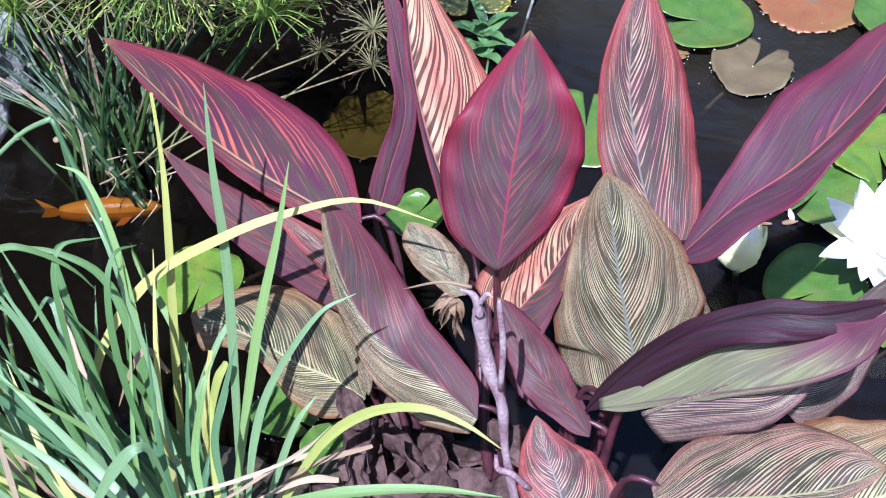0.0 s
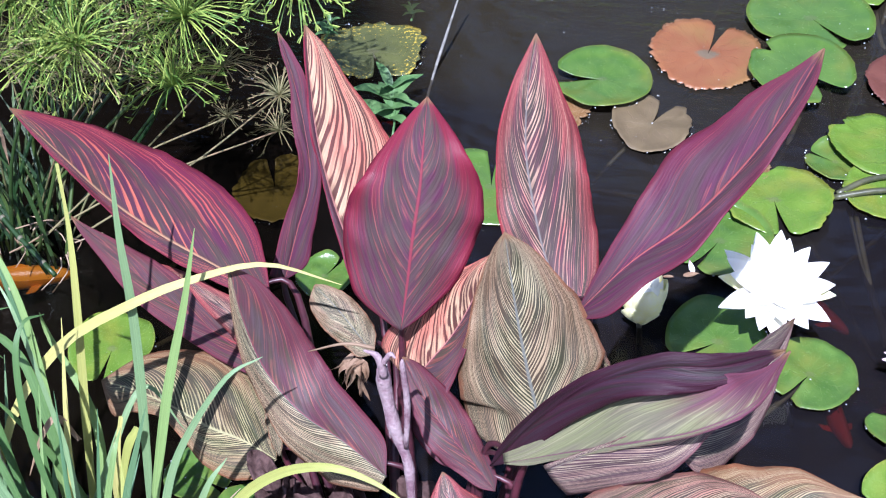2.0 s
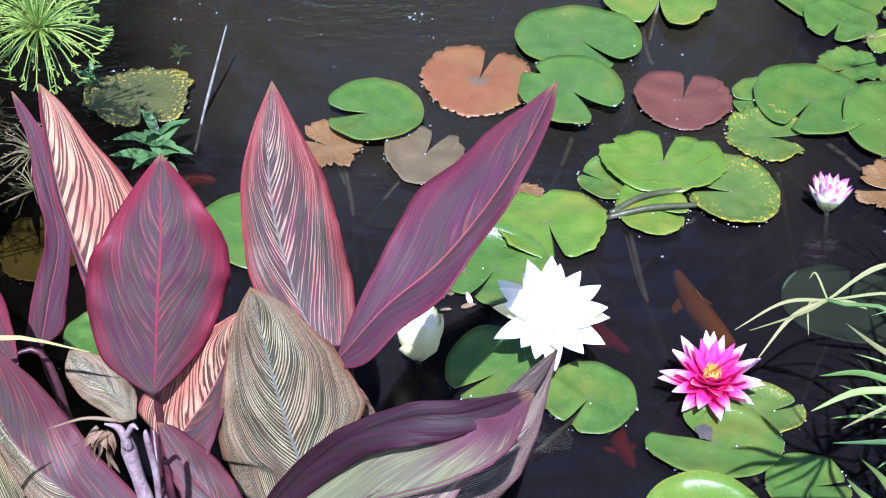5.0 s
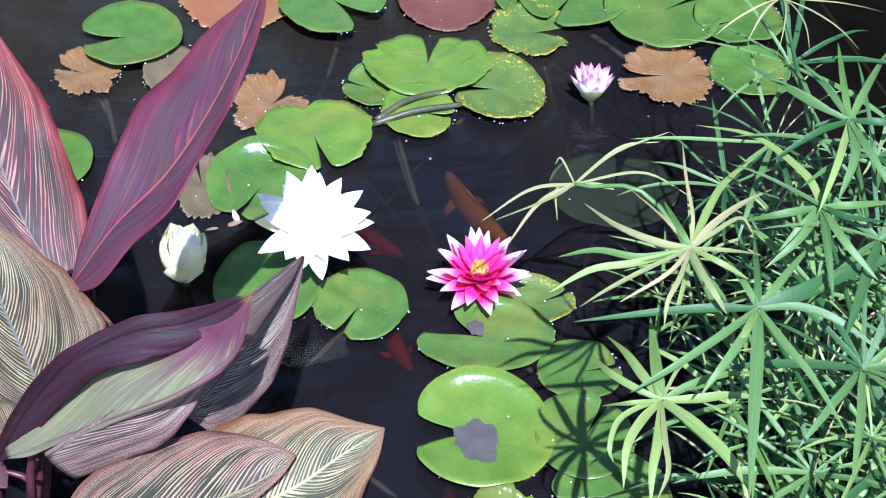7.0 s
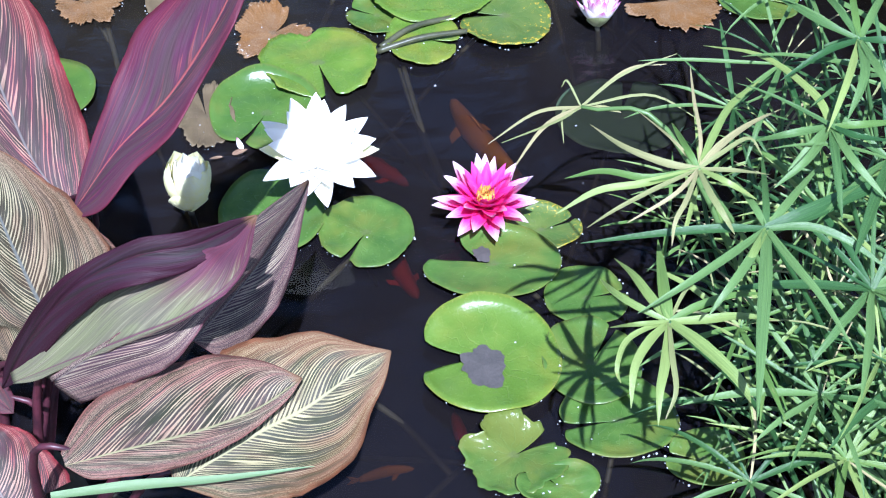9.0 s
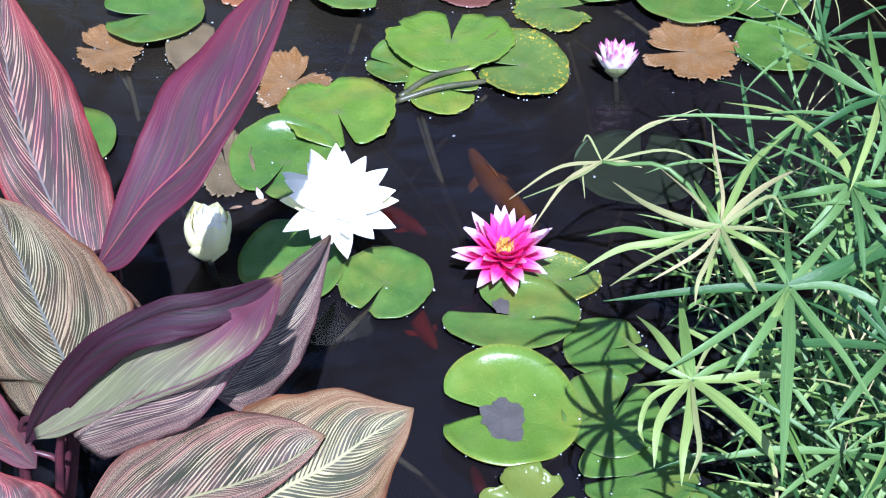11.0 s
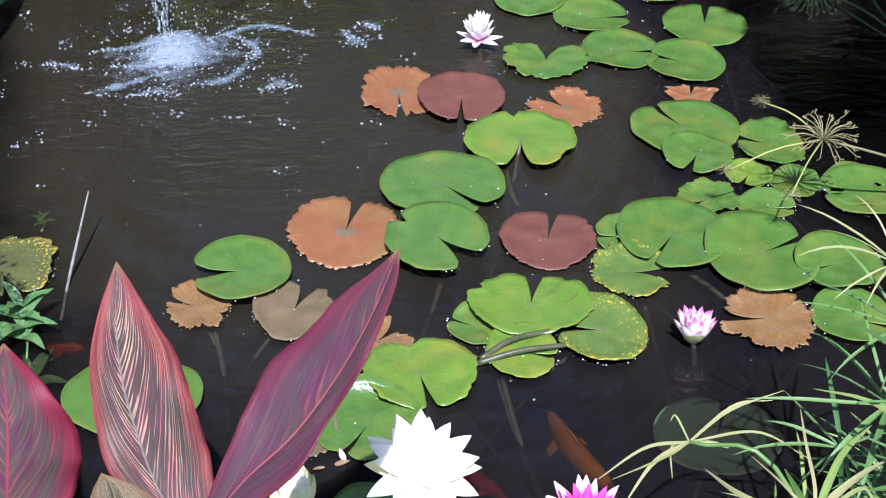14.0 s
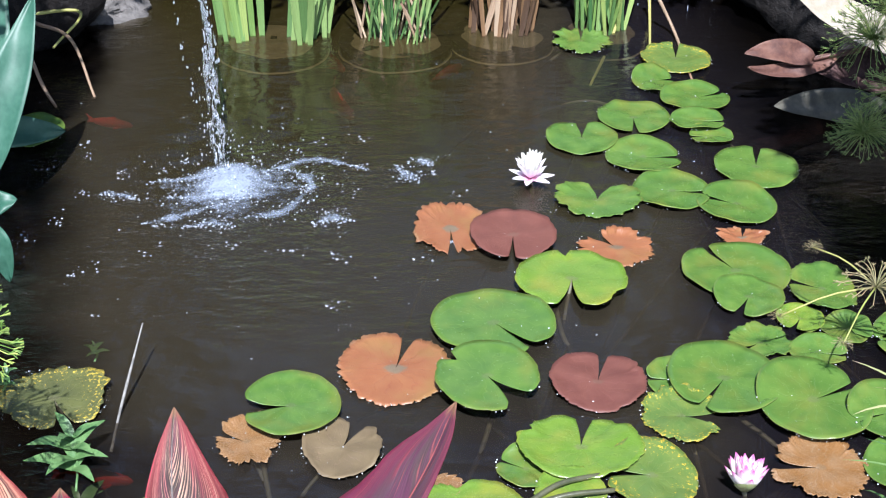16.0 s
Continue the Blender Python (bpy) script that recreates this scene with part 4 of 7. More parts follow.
canna_leaf([(-0.008, 1.050, 0.241), (0.002, 1.062, 0.293), (-0.010, 1.074, 0.343), (-0.022, 1.086, 0.392), (-0.032, 1.098, 0.439), (-0.041, 1.110, 0.485)],
           (58.1, 75.5, 71.8, 68.8, 56.5, 42.6, 27.5, 13.8, 0.0), (0.0, 17.5, 29.2, 72.6, 68.7, 58.1, 39.2, 20.4, 0.0), "green", face=(0.01, -0.73, 0.68), fold=(-16, -6), ripple=0.009)
canna_leaf([(-0.031, 0.980, 0.277), (-0.058, 1.010, 0.285), (-0.086, 1.040, 0.293), (-0.111, 1.060, 0.316), (-0.132, 1.080, 0.344)],
           (0.0, 9.9, 15.6, 21.7, 22.3, 17.0, 9.6, 4.2, 0.0), (0.0, 9.5, 14.3, 19.3, 25.8, 24.3, 18.8, 10.5, 0.0), "dusky", face=(0.05, -0.69, 0.72), fold=(10, -20))
canna_leaf([(-0.024, 0.975, 0.321), (0.034, 0.945, 0.375), (0.088, 0.915, 0.426), (0.137, 0.900, 0.463), (0.178, 0.900, 0.500), (0.197, 0.900, 0.559)],
           (8.2, 13.7, 31.6, 51.4, 46.5, 35.6, 30.0, 9.3, 0.0), (0.0, 4.8, 2.7, 2.9, 2.9, 2.7, 3.3, 1.7, 0.0), "under", face=(0.07, -0.70, 0.71), fold=(-14, 0), curl=8)
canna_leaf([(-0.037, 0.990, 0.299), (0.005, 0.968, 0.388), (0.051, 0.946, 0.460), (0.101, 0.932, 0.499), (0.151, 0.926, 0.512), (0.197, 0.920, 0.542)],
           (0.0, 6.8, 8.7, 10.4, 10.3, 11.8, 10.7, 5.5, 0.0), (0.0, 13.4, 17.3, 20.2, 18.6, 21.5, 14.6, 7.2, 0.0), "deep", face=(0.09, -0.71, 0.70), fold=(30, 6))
canna_leaf([(0.015, 0.945, 0.349), (0.068, 0.927, 0.407), (0.117, 0.932, 0.434), (0.157, 0.983, 0.430), (0.199, 1.080, 0.392), (0.253, 1.200, 0.332)],
           (4.4, 3.6, 2.7, 2.9, 3.4, 2.9, 2.6, 1.7, 0.0), (27.8, 34.7, 39.2, 37.4, 25.9, 26.3, 24.0, 13.9, 0.0), "lilac", face=(0.04, -0.72, 0.70), fold=(0, -14))
canna_leaf([(0.135, 0.980, 0.348), (0.165, 1.035, 0.334), (0.196, 1.090, 0.326), (0.226, 1.150, 0.320), (0.254, 1.210, 0.322)],
           (5.2, 4.8, 4.0, 4.0, 3.8, 3.6, 2.5, 1.7, 0.0), (0.0, 27.1, 33.8, 38.1, 35.8, 25.1, 12.9, 6.0, 0.0), "lilac", face=(-0.00, -0.72, 0.69), fold=(6, -14))
canna_leaf([(0.031, 0.840, 0.365), (0.068, 0.856, 0.356), (0.107, 0.872, 0.346), (0.147, 0.890, 0.336), (0.188, 0.910, 0.332), (0.225, 0.930, 0.342)],
           (10.3, 27.0, 43.9, 54.3, 60.3, 61.0, 54.2, 32.2, 0.0), (0.0, 15.1, 19.7, 23.7, 22.6, 16.9, 9.8, 5.7, 0.0), "rosy", face=(0.05, -0.65, 0.76), fold=(-12, 24), ripple=0.006)
canna_leaf([(0.109, 0.880, 0.277), (0.147, 0.896, 0.288), (0.186, 0.912, 0.298), (0.227, 0.927, 0.306), (0.265, 0.941, 0.323), (0.305, 0.955, 0.338)],
           (0.0, 52.9, 67.2, 79.5, 77.6, 67.9, 48.7, 18.1, 0.0), (0.0, 20.5, 51.3, 60.9, 66.4, 58.0, 36.4, 18.7, 0.0), "cream", face=(-0.01, -0.65, 0.76), fold=(-10, -12), ripple=0.006)
canna_leaf([(-0.036, 0.900, 0.237), (-0.051, 0.927, 0.256), (-0.067, 0.953, 0.275), (-0.081, 0.980, 0.296)],
           (0.0, 15.2, 38.0, 36.2, 34.3, 27.2, 18.3, 8.2, 0.0), (54.8, 55.4, 53.7, 49.0, 43.7, 33.1, 15.5, 6.7, 0.0), "mixed", face=(0.04, -0.65, 0.76), fold=(-10, -10))
canna_leaf([(0.021, 1.120, 0.374), (0.046, 1.130, 0.334), (0.071, 1.140, 0.294)],
           (11.4, 11.3, 11.1, 10.9, 10.7, 9.3, 5.9, 3.2, 0.0), (0.0, 12.1, 13.3, 14.8, 16.3, 12.0, 7.8, 4.5, 0.0), "rosy", face=(-0.04, -0.73, 0.68), fold=(20, -10))
canna_leaf([(-0.3, 1.2, 0.219), (-0.402, 1.3, 0.196), (-0.513, 1.4, 0.163)], (0.0, 8.4, 14.4, 18.6, 20.0, 17.8, 11.8, 5.0, 0.0), (0.0, 8.4, 14.4, 18.6, 20.0, 17.8, 11.8, 5.0, 0.0), "mixed", fold=(20, -10))
canna_leaf([(-0.076, 1.06, 0.215), (-0.105, 1.1, 0.242), (-0.128, 1.14, 0.263)], (0.0, 9.7, 16.5, 21.4, 23.0, 20.5, 13.5, 5.7, 0.0), (0.0, 9.7, 16.5, 21.4, 23.0, 20.5, 13.5, 5.7, 0.0), "dusky", fold=(10, 10))
canna_leaf([(-0.25, 1.14, 0.243), (-0.317, 1.2, 0.25), (-0.411, 1.28, 0.249)], (0.0, 7.6, 12.9, 16.8, 18.0, 16.0, 10.6, 4.5, 0.0), (0.0, 7.6, 12.9, 16.8, 18.0, 16.0, 10.6, 4.5, 0.0), "mixed", fold=(10, 0))
canna_leaf([(-0.267, 1.1, 0.164), (-0.274, 1.12, 0.226), (-0.277, 1.14, 0.304)], (0.0, 4.2, 7.2, 9.3, 10.0, 8.9, 5.9, 2.5, 0.0), (0.0, 3.4, 5.8, 7.4, 8.0, 7.1, 4.7, 2.0, 0.0), "green", fold=(10, 10))

# ---- water lily flowers ----


def petal_mesh(length, half, cup, rise, lift=0.0, rows=9, cols=4, blunt=False):
    """A pointed petal that springs outward along +x and curves upward."""
    verts, faces, uvs = [], [], []
    for k in range(rows + 1):
        u = k / rows
        x, z = 0.0, 0.0
        for q in range(12):
            s = u * (q + 0.5) / 12
            b = radians(rise) + radians(lift) * s
            x += math.cos(b) * u / 12
            z += math.sin(b) * u / 12
        w = half * (math.sin(math.pi * (0.06 + 0.94 * u) ** 0.85) ** 0.8) if u < 1 else 0.0003
        if blunt:
            w = half * min(1, 0.25 + 2.2 * u) * (1 - u ** 5) ** 0.6 + 0.0003
        b = radians(rise) + radians(lift) * u
        up = Vector((-math.sin(b), 0, math.cos(b)))
        for j in range(-cols, cols + 1):
            v = j / cols
            verts.append(Vector((x * length, 0, z * length)) + Vector((0, w * v, 0)) + up * (cup * w * v * v))
            uvs.append((u, v))
    row = 2 * cols + 1
    for k in range(rows):
        for j in range(row - 1):
            i = k * row + j
            faces.append((i, i + 1, i + row + 1, i + row))
    return mesh_of("petal", verts, faces, uvs)


def lily_flower(x, y, z, whorls, label, stamens=0, stamen_size=0.016, tilt=(0, 0), turn=0, cup=0.55, blunt=False):
    """whorls: (count, length, half width, rise, lift, material, part name)."""
    flower = tagged(new("water_lily_flower"), label, "flower", "water lilies in flower")
    flower.location = (x, y, z)
    flower.rotation_euler = (radians(tilt[0]), radians(tilt[1]), radians(turn))
    rnd = random.Random(int(x * 1000))
    for k, (count, length, half, rise, lift, material, name) in enumerate(whorls):
        me = petal_mesh(length, half, cup, rise, lift, blunt=blunt)
        for j in range(count):
            ob = part(name, me, material, flower)
            ob.rotation_euler = (radians(rnd.uniform(-6, 6)), radians(rnd.uniform(-5, 5)), 2 * math.pi * (j + 0.5 * (k % 2) + rnd.uniform(-0.12, 0.12)) / count)
            ob.scale = Vector((1, 1, 1)) * rnd.uniform(0.93, 1.05)
            ob.location = (0, 0, 0.0012 * k)
    if stamens:
        pieces = []
        for j in range(stamens):
            a = rnd.uniform(0, 6.28)
            r = stamen_size * math.sqrt(rnd.random())
            p = Vector((math.cos(a) * r * 0.7, math.sin(a) * r * 0.7, 0.004))
            q = Vector((math.cos(a) * r * 1.2, math.sin(a) * r * 1.2, 0.026 + rnd.uniform(-0.003, 0.003)))
            tip = q + (Vector((0, 0, q.z)) - q) * 0.08 + Vector((0, 0, 0.008))
            pieces.append(strap_data([p, q, tip], 0.0011, (math.cos(a), math.sin(a), 0.3), count=6, blunt=0.6))
        part("stamen_tuft", joined("stamen_tuft", pieces), STAMEN, flower, "cluster of orange stamens")
    part("stalk", tube("stalk", [(0, 0, 0.002), (0.01, 0.01, -0.06), (0.05, 0.06, -0.34)], (0.004, 0.004, 0.005), 6, 10), WATER_STALK, flower, "flower stalk going down into the water")
    return flower


lily_flower(0.281, 1.530, 0.086, [
    (4, 0.076, 0.0150, -2, 8, PETAL_CREAM, "sepal"), (6, 0.081, 0.0160, 5, 10, PETAL_WHITE, "petal"),
    (7, 0.077, 0.0160, 12, 12, PETAL_WHITE, "petal"), (7, 0.066, 0.0160, 20, 12, PETAL_WHITE, "petal"), (6, 0.052, 0.0150, 26, 12, PETAL_WHITE, "petal"), (5, 0.034, 0.0140, 30, 10, PETAL_WHITE, "petal")],
    "large open white water lily standing above the pads", tilt=(26, 0), cup=0.3)
lily_flower(0.485, 1.463, 0.034, [
    (8, 0.068, 0.0115, 6, 12, PETAL_PINK, "petal"), (11, 0.070, 0.0105, 18, 16, PETAL_PINK, "petal"), (11, 0.068, 0.0098, 32, 18, PETAL_PINK, "petal"),
    (11, 0.060, 0.0085, 44, 18, PETAL_ROSE, "petal"), (10, 0.048, 0.0070, 50, 16, PETAL_ROSE, "petal"), (9, 0.034, 0.0055, 56, 12, PETAL_ROSE, "petal")],
    "open magenta water lily with paler petal tips and orange stamens", 80, 0.0105, tilt=(8, 0))
lily_flower(0.516, 2.872, 0.014, [
    (7, 0.050, 0.0090, 2, 22, PETAL_FAR, "sepal"), (9, 0.050, 0.0085, 34, 26, PETAL_FAR, "petal"), (9, 0.056, 0.0085, 52, 20, PETAL_WHITE, "petal"), (8, 0.058, 0.0085, 64, 14, PETAL_WHITE, "petal"), (6, 0.058, 0.0080, 76, 8, PETAL_WHITE, "petal")],
    "small white water lily far out on the pond", tilt=(2, 0))
lily_flower(0.722, 1.868, 0.006, [
    (4, 0.050, 0.0165, 34, 34, SEPAL, "sepal"), (9, 0.060, 0.0105, 40, 34, PETAL_BUD, "petal"), (9, 0.060, 0.0100, 48, 30, PETAL_BUD, "petal"), (8, 0.056, 0.0095, 60, 20, PETAL_BUD, "petal"), (6, 0.050, 0.0090, 74, 8, PETAL_BUD, "petal")],
    "half-open pink-tipped water lily bud just above the water")
lily_flower(0.118, 1.534, 0.012, [
    (4, 0.062, 0.0270, 24, 80, PETAL_CREAM, "sepal"), (8, 0.082, 0.0195, 30, 82, PETAL_CREAM, "petal"), (8, 0.086, 0.0180, 38, 74, PETAL_CREAM, "petal"), (7, 0.086, 0.0155, 50, 58, PETAL_WHITE, "petal"), (5, 0.084, 0.0125, 66, 38, PETAL_WHITE, "petal")],
    "half-closed white water lily bud with cream outer petals", tilt=(3, 4), cup=0.5, blunt=True)

# ---- umbrella sedge beside the pond ----


def bract_mesh(length, half, rise, droop, seed, kink=0.0):
    """One strap bract from the hub outward along +x."""
    rnd = random.Random(seed)
    pts, x, z, y, a = [], 0.0, 0.0, 0.0, radians(rise)
    for k in range(7):
        pts.append((x, y, z))
        x += math.cos(a) * length / 6
        z += math.sin(a) * length / 6
        y += rnd.uniform(-0.05, 0.05) * length / 6 + kink * length / 6 * k / 6
        a -= radians(droop) / 6 * (0.4 + k * 0.28)
    return strap("bract", pts, half, (0, 0, 1), keel=0.45, count=9, twist=rnd.uniform(-0.5, 0.5), taper=4.5)


BRACTS = [bract_mesh(1.0, 0.020 + 0.006 * (k % 3), 14 + 6 * (k % 4), 18 + 12 * (k % 5), k, (-0.10, 0.08, 0.02)[k % 3]) for k in range(9)]
for me in BRACTS:
    me.materials.append(BRACT)
BRACTS_LIGHT = [me.copy() for me in BRACTS]
for me in BRACTS_LIGHT:
    me.materials.clear()
    me.materials.append(BRACT_LIGHT)
BRACTS_DRY = [bract_mesh(1.0, 0.010 + 0.004 * (k % 3), 12 + 9 * (k % 4), 30 + 22 * (k % 4), 40 + k, (-0.3, 0.25, 0.1)[k % 3]) for k in range(7)]
for me in BRACTS_DRY:
    me.materials.append(BRACT_DRY)

sedge = tagged(new("umbrella_sedge"), "dense green umbrella sedge with star-shaped leaf heads at the pond edge", "sedge")


def sedge_stalk(top, root, reach, count, meshes, seed, lean=(0.0, 0.0), wide=1.0, spread=360.0, start=0.0, label=""):
    rnd = random.Random(seed)
    top, root = Vector(top), Vector(root)
    mid = 0.55 * top + 0.45 * root + Vector((rnd.uniform(-0.03, 0.03), rnd.uniform(-0.03, 0.03), 0.03))
    stem = part("stalk", tube("stalk", [root, mid, top], (0.0035, 0.003, 0.0022), 6, 10), BRACT, sedge, label)
    for k in range(count):
        me = meshes[rnd.randrange(len(meshes))]
        if rnd.random() < 0.07:
            me = BRACTS_DRY[rnd.randrange(len(BRACTS_DRY))]
        ob = part("bract", me, None, stem)
        ob.location = top
        a = radians(start + spread * (k + rnd.uniform(-0.28, 0.28)) / count)
        turn = Matrix.Rotation(radians(lean[0]), 4, "X") @ Matrix.Rotation(radians(lean[1]), 4, "Y") @ Matrix.Rotation(a, 4, "Z")
        ob.rotation_euler = turn.to_euler()
        size = reach * rnd.uniform(0.72, 1.08)
        ob.scale = (size, size * wide, size)


def star_head(hub, root, label, bracts):
    """A stalk with strap bracts laid out one by one: (material, half width, points outward from the hub)."""
    hub, root = Vector(hub), Vector(root)
    stem = part("stalk", tube("stalk", [root, 0.55 * hub + 0.45 * root + Vector((0.01, 0, 0.03)), hub], (0.0035, 0.003, 0.0022), 6, 10), BRACT, sedge, label)
    for k, (material, half, points) in enumerate(bracts):
        part("bract", strap("bract", [hub, *points], half, (0, -0.3, 0.95), keel=0.5, count=14, twist=0.5 * math.sin(k * 2.3), taper=4.0), material, stem)


ROOT_A = Vector((0.86, 0.98, -0.05))
star_head((0.55, 0.94, 0.358), ROOT_A + Vector((-0.08, -0.02, 0)), "stalk with a bright yellow-green star of bracts", [
    (BRACT_LIGHT, 0.0056, [(0.553, 0.974, 0.364), (0.572, 1.061, 0.343)]),
    (BRACT_LIGHT, 0.0051, [(0.538, 0.968, 0.364), (0.531, 1.001, 0.360), (0.525, 1.041, 0.343)]),
    (BRACT_LIGHT, 0.0033, [(0.525, 0.956, 0.364), (0.510, 0.980, 0.360), (0.506, 1.016, 0.343)]),
    (BRACT_LIGHT, 0.0025, [(0.523, 0.928, 0.364), (0.503, 0.914, 0.364), (0.492, 0.892, 0.357), (0.496, 0.888, 0.343)]),
    (BRACT_LIGHT, 0.0040, [(0.525, 0.914, 0.364), (0.506, 0.888, 0.360), (0.498, 0.859, 0.343)]),
    (BRACT_LIGHT, 0.0043, [(0.532, 0.887, 0.364), (0.521, 0.860, 0.360), (0.516, 0.837, 0.343)]),
    (BRACT_DRY, 0.0023, [(0.540, 0.892, 0.364), (0.535, 0.858, 0.360), (0.524, 0.843, 0.343)]),
    (BRACT_LIGHT, 0.0061, [(0.565, 0.911, 0.364), (0.584, 0.874, 0.364), (0.594, 0.856, 0.357), (0.601, 0.851, 0.343)]),
    (BRACT_LIGHT, 0.0045, [(0.581, 0.933, 0.364), (0.613, 0.937, 0.360), (0.654, 0.944, 0.343)]),
    (BRACT_LIGHT, 0.0035, [(0.575, 0.949, 0.364), (0.610, 0.963, 0.360), (0.650, 0.979, 0.343)]),
    (BRACT_DRY, 0.0018, [(0.573, 0.972, 0.364), (0.594, 0.989, 0.364), (0.603, 0.997, 0.357), (0.606, 0.985, 0.343)]),
    (BRACT_LIGHT, 0.0023, [(0.520, 0.935, 0.364), (0.501, 0.954, 0.343)]),
])
star_head((0.647, 0.994, 0.409), ROOT_A + Vector((-0.02, 0, 0)), "stalk with long dark green strap bracts", [
    (BRACT, 0.0044, [(0.606, 0.993, 0.415), (0.556, 0.998, 0.411), (0.483, 1.012, 0.394)]),
    (BRACT, 0.0077, [(0.687, 1.003, 0.415), (0.739, 1.028, 0.411), (0.831, 1.073, 0.394)]),
    (BRACT, 0.0062, [(0.624, 0.927, 0.415), (0.599, 0.854, 0.411), (0.580, 0.791, 0.394)]),
    (BRACT, 0.0039, [(0.601, 0.958, 0.415), (0.553, 0.930, 0.411), (0.513, 0.920, 0.394)]),
    (BRACT, 0.0039, [(0.616, 0.949, 0.415), (0.591, 0.922, 0.411), (0.573, 0.910, 0.394)]),
    (BRACT, 0.0046, [(0.655, 0.937, 0.415), (0.667, 0.902, 0.411), (0.684, 0.847, 0.394)]),
    (BRACT, 0.0039, [(0.682, 0.986, 0.415), (0.713, 0.969, 0.411), (0.747, 0.944, 0.394)]),
    (BRACT, 0.0033, [(0.641, 1.024, 0.415), (0.641, 1.088, 0.394)]),
    (BRACT, 0.0031, [(0.655, 1.026, 0.415), (0.681, 1.112, 0.394)]),
    (BRACT, 0.0036, [(0.678, 1.024, 0.415), (0.732, 1.091, 0.394)]),
    (BRACT_LIGHT, 0.0033, [(0.621, 0.956, 0.415), (0.611, 0.947, 0.394)]),
])
star_head((0.599, 1.058, 0.43), ROOT_A + Vector((-0.04, 0.06, 0)), "stalk with a yellowed, withering head", [
    (BRACT_DRY, 0.0016, [(0.610, 1.095, 0.436), (0.621, 1.158, 0.432), (0.639, 1.230, 0.415)]),
    (BRACT_LIGHT, 0.0036, [(0.623, 1.097, 0.436), (0.654, 1.144, 0.432), (0.703, 1.200, 0.415)]),
    (BRACT_DRY, 0.0036, [(0.625, 1.081, 0.436), (0.662, 1.112, 0.432), (0.709, 1.152, 0.415)]),
    (BRACT_DRY, 0.0044, [(0.569, 1.062, 0.436), (0.538, 1.094, 0.432), (0.520, 1.151, 0.415)]),
    (BRACT_LIGHT, 0.0039, [(0.549, 1.044, 0.436), (0.512, 1.063, 0.432), (0.480, 1.077, 0.415)]),
    (BRACT_LIGHT, 0.0034, [(0.542, 1.038, 0.436), (0.501, 1.038, 0.432), (0.463, 1.031, 0.415)]),
    (BRACT_DRY, 0.0023, [(0.550, 1.029, 0.436), (0.511, 1.011, 0.432), (0.486, 1.009, 0.415)]),
    (BRACT_DRY, 0.0018, [(0.566, 1.020, 0.436), (0.523, 1.011, 0.415)]),
    (BRACT_DRY, 0.0021, [(0.575, 1.012, 0.436), (0.559, 0.989, 0.432), (0.555, 0.977, 0.415)]),
    (BRACT_DRY, 0.0029, [(0.598, 1.017, 0.436), (0.604, 0.991, 0.432), (0.614, 0.985, 0.415)]),
    (BRACT_DRY, 0.0026, [(0.628, 1.045, 0.436), (0.669, 1.059, 0.415)]),
    (BRACT_DRY, 0.0021, [(0.621, 1.069, 0.436), (0.656, 1.093, 0.432), (0.670, 1.087, 0.415)]),
    (BRACT_DRY, 0.0016, [(0.583, 1.095, 0.436), (0.570, 1.166, 0.415)]),
    (BRACT_LIGHT, 0.0031, [(0.593, 1.081, 0.436), (0.598, 1.144, 0.415)]),
    (BRACT_LIGHT, 0.0029, [(0.618, 1.029, 0.436), (0.647, 1.027, 0.415)]),
])
star_head((0.796, 1.2, 0.455), ROOT_A + Vector((0.02, 0.06, 0)), "stalk with a green star of strap bracts", [
    (BRACT, 0.0046, [(0.763, 1.226, 0.461), (0.743, 1.269, 0.457), (0.723, 1.343, 0.440)]),
    (BRACT, 0.0040, [(0.752, 1.176, 0.461), (0.707, 1.164, 0.440)]),
    (BRACT, 0.0040, [(0.828, 1.244, 0.461), (0.892, 1.339, 0.440)]),
    (BRACT, 0.0046, [(0.778, 1.137, 0.461), (0.752, 1.098, 0.440)]),
    (BRACT, 0.0040, [(0.794, 1.135, 0.461), (0.810, 1.091, 0.440)]),
    (BRACT, 0.0035, [(0.788, 1.248, 0.461), (0.789, 1.330, 0.440)]),
    (BRACT, 0.0040, [(0.824, 1.186, 0.461), (0.881, 1.199, 0.440)]),
    (BRACT_LIGHT, 0.0035, [(0.759, 1.131, 0.461), (0.728, 1.084, 0.440)]),
    (BRACT_LIGHT, 0.0035, [(0.805, 1.246, 0.461), (0.841, 1.356, 0.440)]),
])
star_head((0.738, 1.1, 0.432), ROOT_A + Vector((0.0, 0.03, 0)), "stalk with a green star of strap bracts", [
    (BRACT, 0.0041, [(0.694, 1.087, 0.438), (0.665, 1.105, 0.417)]),
    (BRACT_LIGHT, 0.0049, [(0.734, 1.141, 0.438), (0.705, 1.211, 0.434), (0.660, 1.259, 0.417)]),
    (BRACT, 0.0044, [(0.756, 1.075, 0.438), (0.808, 1.086, 0.417)]),
    (BRACT_LIGHT, 0.0038, [(0.767, 1.092, 0.438), (0.820, 1.117, 0.417)]),
    (BRACT, 0.0038, [(0.698, 1.050, 0.438), (0.666, 1.038, 0.417)]),
    (BRACT, 0.0044, [(0.721, 1.039, 0.438), (0.713, 0.986, 0.417)]),
    (BRACT, 0.0038, [(0.739, 1.044, 0.438), (0.764, 1.010, 0.417)]),
    (BRACT, 0.0036, [(0.762, 1.143, 0.438), (0.814, 1.229, 0.417)]),
    (BRACT, 0.0038, [(0.711, 1.072, 0.438), (0.686, 1.060, 0.417)]),
])
